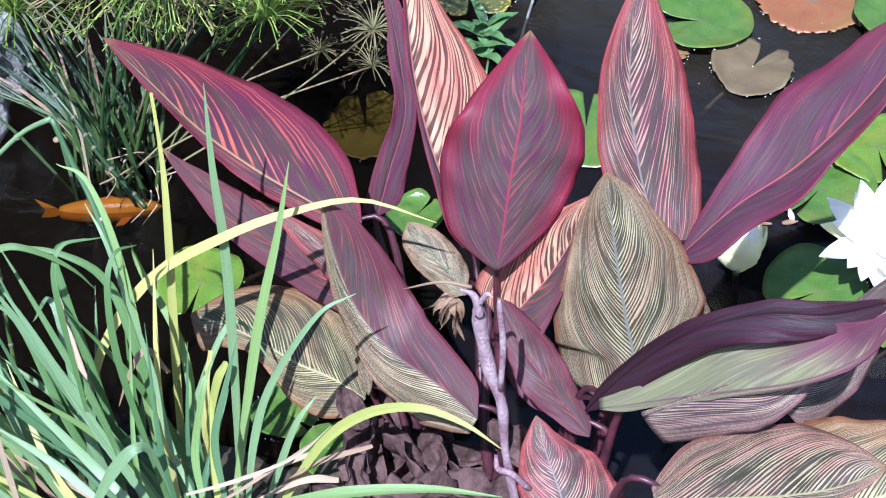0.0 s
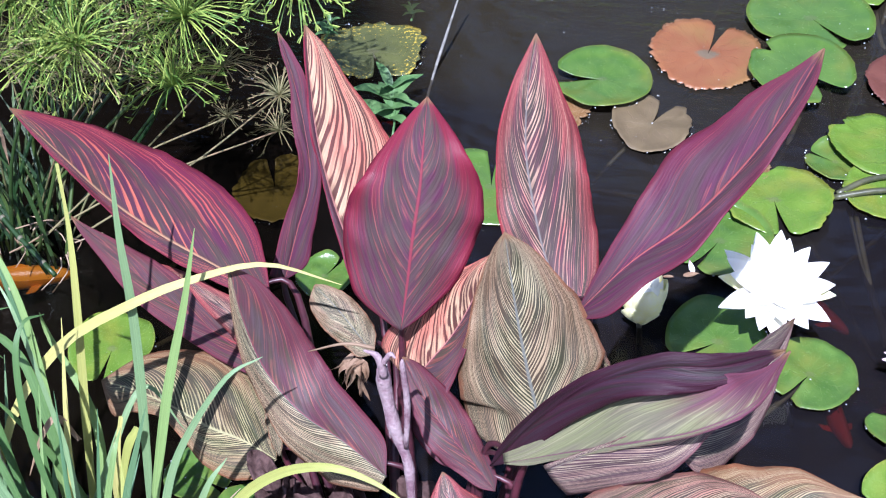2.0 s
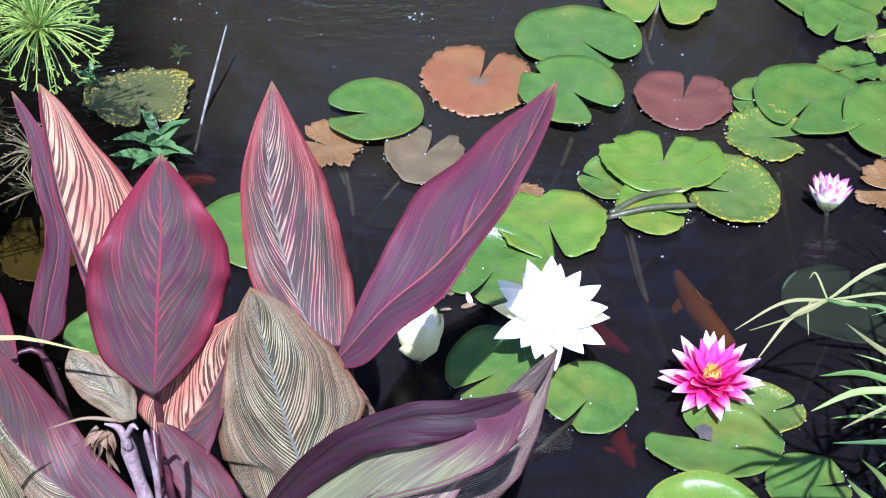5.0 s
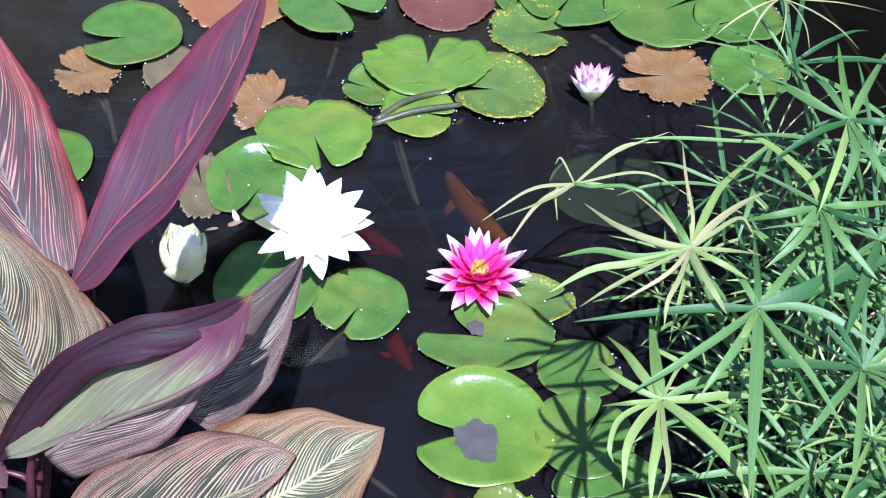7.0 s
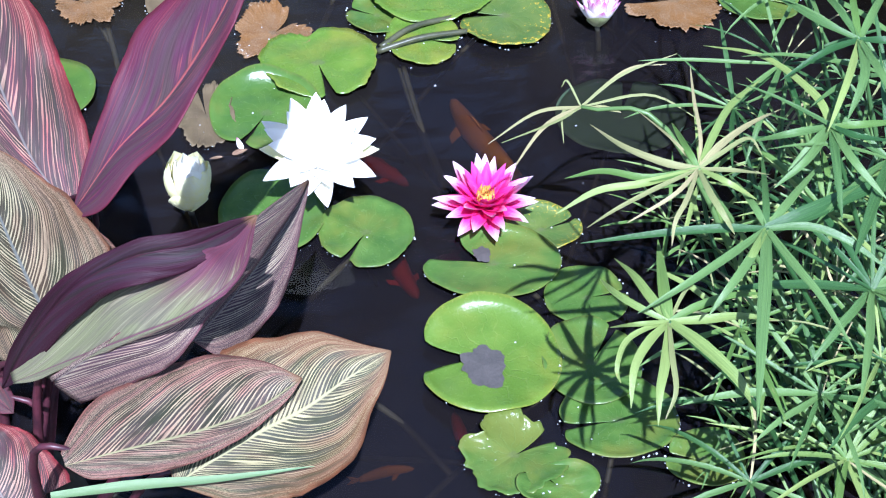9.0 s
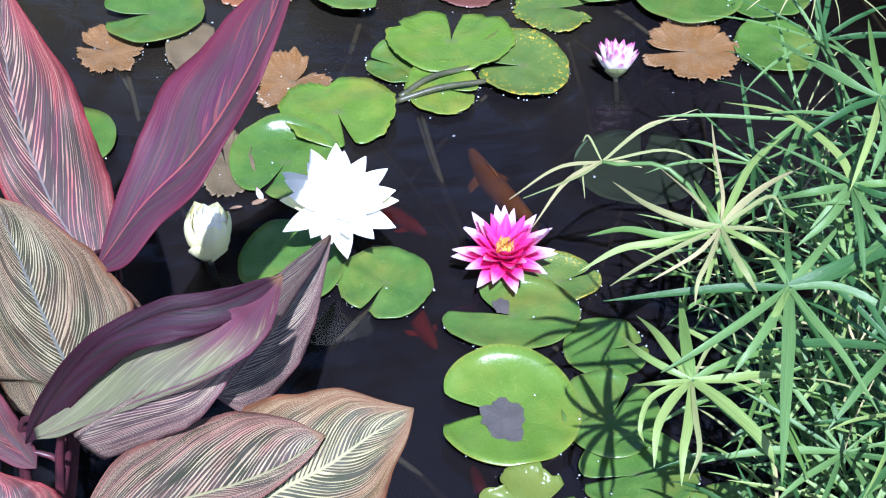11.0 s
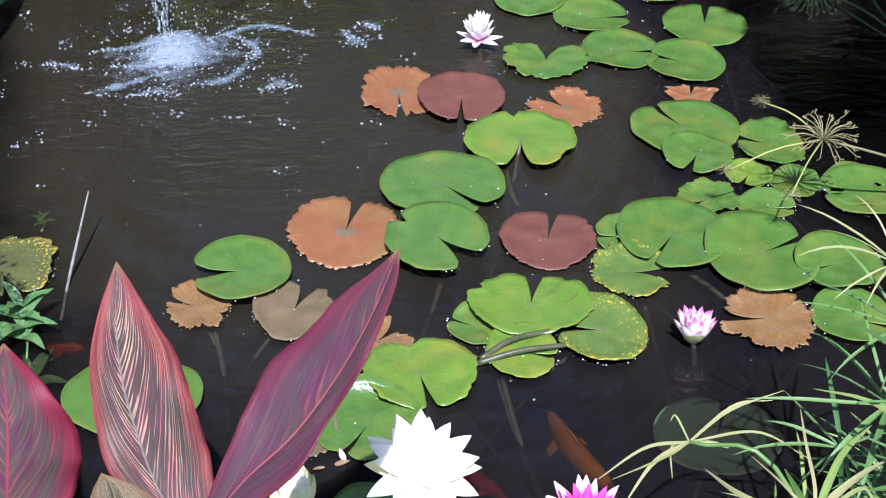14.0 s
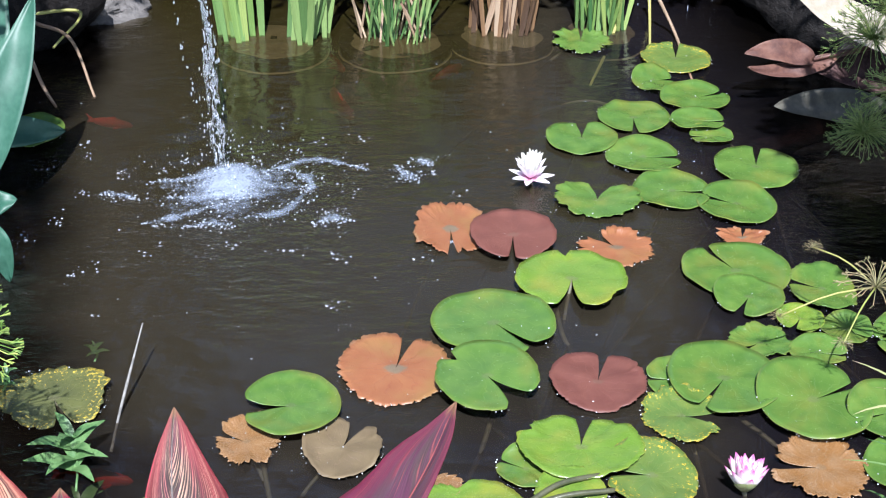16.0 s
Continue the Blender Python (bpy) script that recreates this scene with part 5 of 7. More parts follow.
DRY_HUB = (0.551, 1.300, 0.317)
bent = part("stalk", tube("stalk", [ROOT_A + Vector((-0.05, 0.16, 0)), (0.646, 1.250, 0.298), DRY_HUB], (0.0035, 0.003, 0.002), 6, 12), BRACT, sedge, "stalk with a bent, dried-out head")
for pts, half in (((DRY_HUB, (0.498, 1.280, 0.330), (0.440, 1.240, 0.326)), 0.0018), ((DRY_HUB, (0.517, 1.270, 0.324), (0.450, 1.220, 0.343)), 0.0014), ((DRY_HUB, (0.503, 1.260, 0.327), (0.457, 1.200, 0.321)), 0.0024),
                  ((DRY_HUB, (0.600, 1.330, 0.332), (0.666, 1.350, 0.340)), 0.0018), ((DRY_HUB, (0.609, 1.340, 0.331), (0.656, 1.350, 0.327)), 0.0014), ((DRY_HUB, (0.529, 1.290, 0.320), (0.525, 1.260, 0.302)), 0.0014),
                  ((DRY_HUB, (0.580, 1.300, 0.312), (0.596, 1.300, 0.305)), 0.0030), ((DRY_HUB, (0.625, 1.300, 0.326), (0.679, 1.280, 0.302)), 0.0014), ((DRY_HUB, (0.539, 1.320, 0.337), (0.533, 1.320, 0.330)), 0.0010)):
    part("bract", strap("bract", pts, half, count=12), BRACT_DRY, bent)
sedge_stalk((0.719, 0.950, 0.225), ROOT_A + Vector((0.04, -0.04, 0)), 0.14, 12, BRACTS, 7, (12, 0), 0.95)
sedge_stalk((0.769, 1.000, 0.311), ROOT_A + Vector((0.08, 0, 0)), 0.17, 13, BRACTS, 8, (8, 6), 1.0)
sedge_stalk((0.795, 1.080, 0.402), ROOT_A + Vector((0.08, 0.05, 0)), 0.16, 12, BRACTS, 9, (12, 0), 1.0)
sedge_stalk((0.767, 1.300, 0.354), ROOT_A + Vector((0.02, 0.18, 0)), 0.15, 12, BRACTS, 10, (12, -8), 0.8)
sedge_stalk((0.735, 0.900, 0.186), ROOT_A + Vector((0.03, -0.08, 0)), 0.14, 12, BRACTS_LIGHT, 11, (14, 0), 1.0)
sedge_stalk((0.729, 1.060, 0.191), ROOT_A + Vector((0.0, -0.02, 0)), 0.13, 11, BRACTS, 12, (6, 0), 1.0)
sedge_stalk((0.658, 0.930, 0.127), ROOT_A + Vector((-0.04, -0.1, 0)), 0.12, 11, BRACTS, 13, (10, 0), 1.0)
sedge_stalk((0.763, 1.120, 0.305), ROOT_A + Vector((0.0, 0.04, 0)), 0.13, 12, BRACTS_LIGHT, 14, (10, 0), 0.8)
sedge_stalk((0.818, 0.970, 0.209), ROOT_A + Vector((0.1, -0.03, 0)), 0.16, 12, BRACTS, 15, (10, 0), 1.0)
sedge_stalk((0.714, 1.280, 0.314), ROOT_A + Vector((-0.04, 0.12, 0)), 0.12, 10, BRACTS, 16, (8, -14), 0.8)
sedge_stalk((0.835, 1.200, 0.408), ROOT_A + Vector((0.08, 0.1, 0)), 0.15, 12, BRACTS, 17, (10, 0), 1.0)
sedge_stalk((0.764, 1.350, 0.505), ROOT_A + Vector((0.1, 0.16, 0)), 0.12, 14, BRACTS_DRY, 18, (14, 0), 0.8, label="stalk with a pale, thin head")
sedge_stalk((0.789, 1.350, 0.420), ROOT_A + Vector((0.12, 0.16, 0)), 0.15, 12, BRACTS, 19, (12, 0), 0.8)
sedge_stalk((0.776, 1.080, 0.231), ROOT_A + Vector((0.04, 0.0, 0)), 0.12, 10, BRACTS_DRY, 20, (10, 0), 1.1)
for k in range(54):
    rnd = random.Random(200 + k)
    a = Vector((rnd.uniform(0.66, 1.02), rnd.uniform(0.9, 1.36), rnd.uniform(0.10, 0.28)))
    sedge_stalk(a, ROOT_A + Vector((rnd.uniform(-0.1, 0.12), rnd.uniform(-0.1, 0.2), 0)), rnd.uniform(0.09, 0.14), 9, BRACTS if k % 3 else BRACTS_LIGHT, 300 + k, (8, 0), 0.85)

# ---- dwarf papyrus ----


def papyrus_head(seed, rays, reach, flat=0.2, tips=3, thick=0.0006):
    """Many hair-thin rays from a hub, each forked near its end into small spikelets."""
    rnd = random.Random(seed)
    pieces = []
    for k in range(rays):
        a = 2.399963 * k + rnd.uniform(-0.2, 0.2)
        e = math.asin(min(0.98, flat - 0.45 + 1.2 * (k + 0.5) / rays))
        way = Vector((math.cos(a) * math.cos(e), math.sin(a) * math.cos(e), math.sin(e)))
        size = reach * rnd.uniform(0.75, 1.08)
        end = way * size + Vector((0, 0, -0.16 * size))
        pieces.append(strap_data([(0, 0, 0), way * size * 0.55 + Vector((0, 0, 0.05 * size)), end], thick, (0.1, -0.5, 0.8), 0.6, 5, blunt=0.6))
        for j in range(tips):
            b = (way + Vector((rnd.uniform(-0.7, 0.7), rnd.uniform(-0.7, 0.7), rnd.uniform(-0.7, 0.5)))).normalized()
            pieces.append(strap_data([end, end + b * size * 0.08, end + b * size * 0.15], thick * 0.75, (0.1, -0.5, 0.8), 0.6, 3, blunt=0.8))
    return joined("tuft", pieces)


HEADS = [papyrus_head(1, 130, 0.086, 0.2, 4, 0.0008), papyrus_head(2, 110, 0.080, 0.2, 4, 0.0008), papyrus_head(3, 95, 0.074, 0.3, 4, 0.0008)]
for k, me in enumerate(HEADS):
    me.materials.append(PAPYRUS)
HEADS_OLD = [papyrus_head(4, 70, 0.074, 0.15), papyrus_head(5, 46, 0.05, 0.2, 3, 0.0005)]
for me in HEADS_OLD:
    me.materials.append(PAPYRUS_OLD)


def papyrus_stem(clump, top, root, head, size=1.0, lean=(10, 0), seed=0, material=PAPYRUS_DARK):
    rnd = random.Random(seed)
    top, root = Vector(top), Vector(root)
    mid = 0.5 * (top + root) + Vector((rnd.uniform(-0.03, 0.03), rnd.uniform(-0.02, 0.02), rnd.uniform(0, 0.03)))
    stout = 0.55 if material is PAPYRUS_OLD else 1.0
    stem = part("stem", tube("stem", [root, mid, top], (0.0030 * stout, 0.0026 * stout, 0.002 * stout), 6, 10), material, clump)
    ob = part("tuft", head, None, stem, "ball of hair-thin green rays")
    ob.location = top
    ob.rotation_euler = (radians(lean[0] + rnd.uniform(-8, 8)), radians(lean[1] + rnd.uniform(-8, 8)), rnd.uniform(0, 6.28))
    ob.scale = (size, size, size)


papyrus = tagged(new("dwarf_papyrus"), "clump of dwarf papyrus with fluffy green heads on dark stems", "papyrus")
ROOT_B = Vector((-0.714, 1.615, 0.000))
HEAD_SPOTS = [
    ((-0.658, 1.660, 0.372), 0, 1.1), ((-0.571, 1.680, 0.360), 1, 1.0), ((-0.483, 1.640, 0.360), 0, 1.0), ((-0.368, 1.760, 0.361), 0, 0.92), ((-0.472, 1.860, 0.362), 1, 1.1),
    ((-0.613, 1.600, 0.333), 1, 1.0), ((-0.489, 1.580, 0.296), 2, 1.0), ((-0.656, 1.580, 0.317), 0, 1.0), ((-0.681, 1.800, 0.349), 1, 1.1), ((-0.554, 1.620, 0.329), 3, 1.1),
    ((-0.621, 1.860, 0.338), 3, 1.1), ((-0.575, 1.570, 0.309), 3, 0.9), ((-0.703, 1.620, 0.376), 0, 1.1), ((-0.705, 1.560, 0.330), 3, 1.1), ((-0.554, 1.900, 0.303), 3, 1.0),
    ((-0.388, 1.720, 0.197), 4, 1.0), ((-0.377, 1.660, 0.182), 4, 0.85), ((-0.429, 1.600, 0.240), 4, 0.55), ((-0.807, 1.550, 0.291), 1, 1.1), ((-0.644, 1.740, 0.326), 3, 1.2),
    ((-0.458, 1.700, 0.250), 3, 0.8), ((-0.410, 1.840, 0.355), 1, 1.0), ((-0.727, 1.840, 0.332), 0, 1.1), ((-0.568, 1.780, 0.338), 3, 1.1),
]
for k, (spot, which, size) in enumerate(HEAD_SPOTS):
    head = HEADS[which] if which < 3 else HEADS_OLD[which - 3]
    off = Vector((random.Random(k).uniform(-0.07, 0.05), random.Random(k + 50).uniform(-0.04, 0.06), 0))
    papyrus_stem(papyrus, spot, ROOT_B + off, head, size, (20, 0), k, PAPYRUS_DARK if which < 3 else PAPYRUS_OLD)
# bare dark stems leaning out of the crown
for k in range(46):
    rnd = random.Random(700 + k)
    root = ROOT_B + Vector((rnd.uniform(-0.08, 0.05), rnd.uniform(-0.05, 0.06), -0.03))
    tip = root + Vector((rnd.uniform(-0.26, 0.0), rnd.uniform(-0.02, 0.16), rnd.uniform(0.14, 0.26)))
    part("blade", strap("blade", [root, 0.5 * (root + tip) + Vector((0.01, 0, 0.03)), tip], rnd.uniform(0.0018, 0.0034), count=7), PAPYRUS_DARK if k % 9 else GRASS_DRY, papyrus)
for k in range(12):
    rnd = random.Random(760 + k)
    root = ROOT_B + Vector((rnd.uniform(-0.02, 0.06), rnd.uniform(-0.10, 0.0), rnd.uniform(0.02, 0.06)))
    tip = root + Vector((rnd.uniform(-0.03, 0.05), rnd.uniform(-0.05, 0.03), rnd.uniform(-0.05, 0.03)))
    part("rootlet", tube("rootlet", [root, 0.5 * (root + tip) + Vector((0.01, 0.01, 0)), tip], (0.0012, 0.0008), 5, 6), GRASS_DRY, papyrus)

HEADS_FAR = [me.copy() for me in HEADS]
for me in HEADS_FAR:
    me.materials.clear()
    me.materials.append(PAPYRUS_LIGHT)
papyrus_far = tagged(new("dwarf_papyrus"), "dwarf papyrus with pale green heads over dark water", "papyrus")
for k, (spot, which, size) in enumerate([((1.243, 3.050, 0.240), 0, 1.1), ((1.218, 2.950, 0.073), 2, 1.0), ((1.306, 3.100, 0.282), 1, 1.2), ((1.310, 3.000, 0.133), 1, 1.1), ((1.224, 2.950, 0.069), 1, 0.8)]):
    papyrus_stem(papyrus_far, spot, (1.42, 2.80, -0.02), HEADS_FAR[which], size, (15, 0), 40 + k)
hub = Vector((1.000, 2.200, 0.155))
stray = tagged(new("papyrus_head"), "dry fallen papyrus head with spidery arms over the lily pads", "papyrus head")
ob = part("tuft", HEADS_OLD[1], None, stray, "spidery dry rays")
ob.location = hub
ob.scale = (1.15, 1.15, 1.15)
for tip, which in (((0.928, 2.320, 0.162), 4), ((0.846, 2.200, 0.101), 2), ((0.923, 2.100, 0.110), 4)):
    arm = part("arm", tube("arm", [hub, 0.5 * (hub + Vector(tip)) + Vector((0, 0, 0.012)), tip], (0.0016, 0.0013), 5, 6), GRASS_YELLOW, stray)
    end = part("tuft", HEADS_OLD[1], None, arm)
    end.location = tip
    end.scale = (0.32, 0.32, 0.32)
part("stem", tube("stem", [hub, hub + Vector((0.12, -0.02, -0.03)), hub + Vector((0.36, 0.05, -0.16))], (0.002, 0.003), 6, 8), PAPYRUS_OLD, stray)

# ---- strap-leaved grass in front ----
grass = tagged(new("iris_clump"), "clump of long blue-green strap leaves with yellowing blades", "iris")


def blade(points, half, material=GRASS, **more):
    more.setdefault("keel", 0.6)
    part("blade", strap("blade", points, half, count=22, **more), material, grass)


blade([(-0.578, 1.020, 0.022), (-0.545, 1.060, 0.199), (-0.487, 1.090, 0.300), (-0.402, 1.100, 0.365), (-0.337, 1.120, 0.389), (-0.272, 1.130, 0.404), (-0.201, 1.140, 0.377)], 0.0058, GRASS_YELLOW, keel=0.35)
blade([(-0.336, 0.990, 0.107), (-0.292, 1.000, 0.196), (-0.245, 1.000, 0.248), (-0.193, 0.990, 0.276), (-0.148, 0.980, 0.273), (-0.110, 0.970, 0.255)], 0.0055, GRASS_YELLOW, keel=0.35)
blade([(-0.468, 1.050, -0.002), (-0.470, 1.090, 0.181), (-0.469, 1.120, 0.337), (-0.472, 1.140, 0.414), (-0.481, 1.160, 0.484)], 0.0050, GRASS_YELLOW, blunt=0.3)
blade([(-0.399, 1.040, 0.025), (-0.405, 1.100, 0.303), (-0.414, 1.120, 0.431), (-0.420, 1.140, 0.516)], 0.0055, GRASS_BLUE)
blade([(-0.393, 1.000, 0.074), (-0.365, 1.050, 0.280), (-0.344, 1.080, 0.389), (-0.332, 1.100, 0.467)], 0.0055, GRASS)
blade([(-0.440, 1.000, 0.065), (-0.490, 1.050, 0.227), (-0.524, 1.080, 0.303), (-0.572, 1.080, 0.336), (-0.631, 1.080, 0.336)], 0.0055, GRASS)
blade([(-0.462, 0.980, 0.084), (-0.523, 1.000, 0.173), (-0.581, 1.020, 0.258), (-0.629, 1.040, 0.324)], 0.009, GRASS_BLUE)
blade([(-0.494, 0.970, 0.090), (-0.559, 0.990, 0.152), (-0.630, 1.000, 0.241)], 0.009, GRASS_BLUE)
blade([(-0.520, 0.970, 0.085), (-0.584, 0.980, 0.123), (-0.642, 0.990, 0.162)], 0.008, GRASS)
blade([(-0.465, 1.000, 0.060), (-0.500, 1.000, 0.143), (-0.477, 1.000, 0.161), (-0.436, 0.990, 0.123)], 0.008, GRASS_BLUE)
blade([(-0.491, 1.000, 0.054), (-0.539, 1.040, 0.212), (-0.567, 1.070, 0.290), (-0.576, 1.090, 0.332), (-0.526, 1.090, 0.354)], 0.005, GRASS)
blade([(-0.472, 1.020, 0.053), (-0.503, 1.080, 0.291), (-0.542, 1.120, 0.392), (-0.578, 1.130, 0.408)], 0.0042, GRASS)
blade([(-0.451, 1.040, 0.014), (-0.462, 1.100, 0.181), (-0.513, 1.140, 0.266), (-0.520, 1.140, 0.304)], 0.005, GRASS)
blade([(-0.420, 1.030, 0.032), (-0.428, 1.050, 0.171), (-0.422, 1.070, 0.234)], 0.007, GRASS_YELLOW, blunt=0.3)
blade([(-0.403, 1.060, 0.231), (-0.417, 1.050, 0.190), (-0.446, 1.030, 0.027)], 0.005, GRASS_YELLOW)
blade([(-0.453, 1.030, 0.237), (-0.468, 1.020, 0.277), (-0.485, 1.010, 0.252), (-0.499, 1.000, 0.211)], 0.0035, GRASS_DRY)
blade([(-0.305, 1.020, 0.158), (-0.348, 1.000, 0.146), (-0.395, 0.990, 0.113)], 0.003, GRASS_DRY)
blade([(-0.246, 1.020, 0.178), (-0.300, 1.000, 0.164), (-0.350, 0.980, 0.125)], 0.003, GRASS_DRY)
blade([(-0.275, 0.990, 0.155), (-0.307, 0.980, 0.160), (-0.365, 0.970, 0.125)], 0.004, GRASS_DRY)
blade([(-0.351, 0.980, 0.107), (-0.320, 1.000, 0.211), (-0.300, 1.020, 0.242)], 0.004, GRASS_BLUE)
blade([(-0.292, 0.860, 0.273), (-0.229, 0.860, 0.300), (-0.161, 0.870, 0.306), (-0.098, 0.880, 0.296)], 0.0058, GRASS, face=(0, -0.3, 0.95))
blade([(0.014, 0.840, 0.329), (0.081, 0.850, 0.319), (0.149, 0.860, 0.304), (0.229, 0.880, 0.283)], 0.0048, GRASS_BLUE, face=(0, -0.3, 0.95))
blade([(-0.600, 0.950, 0.396), (-0.587, 0.960, 0.424), (-0.561, 0.970, 0.441), (-0.535, 0.980, 0.429), (-0.511, 0.990, 0.403), (-0.499, 1.000, 0.372)], 0.0034, GRASS, keel=0.4)
blade([(-0.452, 0.930, 0.156), (-0.489, 0.948, 0.204), (-0.526, 0.965, 0.260), (-0.562, 0.983, 0.320), (-0.602, 1.000, 0.379)], 0.0054, GRASS_BLUE, keel=0.4)
blade([(-0.471, 0.940, 0.166), (-0.502, 0.960, 0.253), (-0.535, 0.980, 0.305), (-0.567, 1.000, 0.355), (-0.598, 1.020, 0.397)], 0.0039, GRASS, keel=0.4)
blade([(-0.513, 0.960, 0.244), (-0.525, 0.975, 0.356), (-0.531, 0.990, 0.399), (-0.525, 1.005, 0.417), (-0.508, 1.020, 0.416)], 0.0032, GRASS, keel=0.4)
blade([(-0.455, 0.900, 0.187), (-0.495, 0.920, 0.210), (-0.547, 0.940, 0.251), (-0.598, 0.960, 0.288)], 0.0053, GRASS_BLUE, keel=0.4)
blade([(-0.486, 0.890, 0.206), (-0.539, 0.910, 0.229), (-0.596, 0.930, 0.241)], 0.0047, GRASS_BLUE, keel=0.4)
blade([(-0.441, 0.950, 0.134), (-0.475, 0.972, 0.293), (-0.485, 0.995, 0.373), (-0.482, 1.018, 0.402), (-0.469, 1.040, 0.396)], 0.0038, GRASS, keel=0.4)
blade([(-0.413, 0.950, 0.144), (-0.442, 0.978, 0.196), (-0.459, 1.005, 0.262), (-0.494, 1.032, 0.395), (-0.522, 1.060, 0.423)], 0.0034, GRASS_BLUE, keel=0.4)
blade([(-0.476, 0.870, 0.223), (-0.459, 0.883, 0.256), (-0.440, 0.895, 0.277), (-0.429, 0.907, 0.260), (-0.423, 0.920, 0.182)], 0.0064, GRASS_BLUE, keel=0.4)
blade([(-0.399, 0.900, 0.215), (-0.353, 0.917, 0.225), (-0.301, 0.933, 0.249), (-0.268, 0.950, 0.280)], 0.0019, GRASS_DRY, keel=0.4)
blade([(-0.363, 0.900, 0.214), (-0.328, 0.925, 0.229), (-0.280, 0.950, 0.262)], 0.0016, GRASS_DRY, keel=0.4)
blade([(-0.373, 0.930, 0.176), (-0.383, 0.950, 0.238), (-0.372, 0.970, 0.297), (-0.363, 0.990, 0.339)], 0.0041, GRASS_BLUE, keel=0.4)
blade([(-0.396, 0.930, 0.167), (-0.406, 0.953, 0.214), (-0.398, 0.977, 0.278), (-0.396, 1.000, 0.293)], 0.0042, GRASS, keel=0.4)
blade([(-0.381, 0.930, 0.175), (-0.387, 0.955, 0.224), (-0.393, 0.980, 0.268)], 0.0044, GRASS_YELLOW, keel=0.4)
blade([(-0.350, 0.930, 0.181), (-0.343, 0.948, 0.248), (-0.326, 0.965, 0.311), (-0.283, 0.983, 0.388), (-0.250, 1.000, 0.405)], 0.0043, GRASS_BLUE, keel=0.4)
for k in range(52):
    rnd = random.Random(900 + k)
    root = Vector((rnd.uniform(-0.64, -0.42), rnd.uniform(0.93, 1.06), rnd.uniform(0.02, 0.06)))
    tall = rnd.uniform(0.12, 0.32)
    swing = rnd.gauss(-0.11, 0.07)
    tip = root + Vector((swing, rnd.uniform(-0.03, 0.09), tall))
    mid = root + Vector((swing * 0.46, 0.01, tall * 0.53))
    pts = [root, mid, tip]
    if rnd.random() < 0.18:
        pts.append(tip + Vector((swing * 0.6 + rnd.uniform(-0.03, 0.03), 0.0, -rnd.uniform(0.01, 0.06))))
    blade(pts, rnd.uniform(0.0028, 0.0058), (GRASS, GRASS_BLUE, GRASS_BLUE, GRASS, GRASS_BLUE, GRASS_BLUE, GRASS, GRASS_YELLOW, GRASS_BLUE, GRASS_DRY)[k % 10], twist=rnd.uniform(-0.6, 0.6))

# a bent jointed reed at the edge of the grass
reed = tagged(new("bent_reed"), "jointed blue-green reed stem snapped over at its top", "reed", "jointed reeds")
part("stem", tube("stem", [(-0.534, 1.160, 0.108), (-0.588, 1.220, 0.262), (-0.615, 1.240, 0.317), (-0.634, 1.250, 0.368)], (0.0036, 0.0034, 0.003), 8, 16), GRASS_BLUE, reed)
part("bent_tip", tube("bent_tip", [(-0.634, 1.250, 0.368), (-0.671, 1.250, 0.344), (-0.709, 1.240, 0.308)], (0.003, 0.0026), 8, 8), GRASS_BLUE, reed)
for spot in ((-0.586, 1.220, 0.260), (-0.632, 1.248, 0.341), (-0.678, 1.250, 0.337)):
    node = part("joint", rough_stone("joint", 0.0042, (1, 1, 0.8), 1.0, 0.1, 2), GRASS_DRY, reed)
    node.location = spot



def horsetail(points, radius, joints):
    """A thin straight reed with dark-banded joints."""
    stem = tagged(new("jointed_reed"), "thin dark blue-green jointed reed at the water's edge", "reed", "jointed reeds")
    line = spline(points, 40)
    part("stem", tube("stem", points, (radius, radius, radius * 0.8), 8, 24), PAPYRUS_DARK if joints % 2 else GRASS_BLUE, stem)
    for k in range(joints):
        i = int(39 * (k + 0.7) / joints)
        a, b = line[max(0, i - 1)], line[min(39, i + 1)]
        way = (b - a).normalized() * 0.0022
        part("joint", tube("joint", [line[i] - way, line[i], line[i] + way], (radius * 1.15, radius * 1.3, radius * 1.15), 8, 4), WATER_STALK, stem, "pale joint with a dark band")


horsetail([(-0.593, 1.360, 0.159), (-0.668, 1.420, 0.183), (-0.711, 1.460, 0.204), (-0.783, 1.500, 0.261)], 0.0032, 7)
horsetail([(-0.719, 1.140, 0.062), (-0.726, 1.200, 0.251), (-0.736, 1.240, 0.363)], 0.0030, 6)
horsetail([(-0.749, 1.140, 0.057), (-0.751, 1.180, 0.145), (-0.752, 1.200, 0.231)], 0.0030, 5)
horsetail([(-0.736, 1.160, 0.048), (-0.758, 1.200, 0.089), (-0.766, 1.220, 0.142)], 0.0028, 3)
horsetail([(-0.716, 1.160, 0.061), (-0.742, 1.200, 0.101), (-0.741, 1.220, 0.181)], 0.0028, 5)
horsetail([(-0.776, 1.160, 0.040), (-0.791, 1.200, 0.083), (-0.787, 1.220, 0.156)], 0.0028, 5)
horsetail([(-0.708, 1.180, 0.052), (-0.716, 1.200, 0.105), (-0.721, 1.220, 0.167)], 0.0026, 3)

# ---- dead flower stalk and withered leaves at the foot of the canna ----
part("flower_stalk", tube("flower_stalk", [(-0.090, 0.930, 0.222), (-0.103, 0.935, 0.293), (-0.108, 0.940, 0.346), (-0.120, 0.945, 0.382), (-0.129, 0.950, 0.424), (-0.132, 0.950, 0.453)], (0.0042, 0.0046, 0.0036, 0.0040, 0.0052, 0.0046, 0.0050, 0.0068, 0.0058, 0.0066, 0.0070, 0.0050), 9, 60), STALK_DRY, canna, "dry greyish-violet flower stalk")
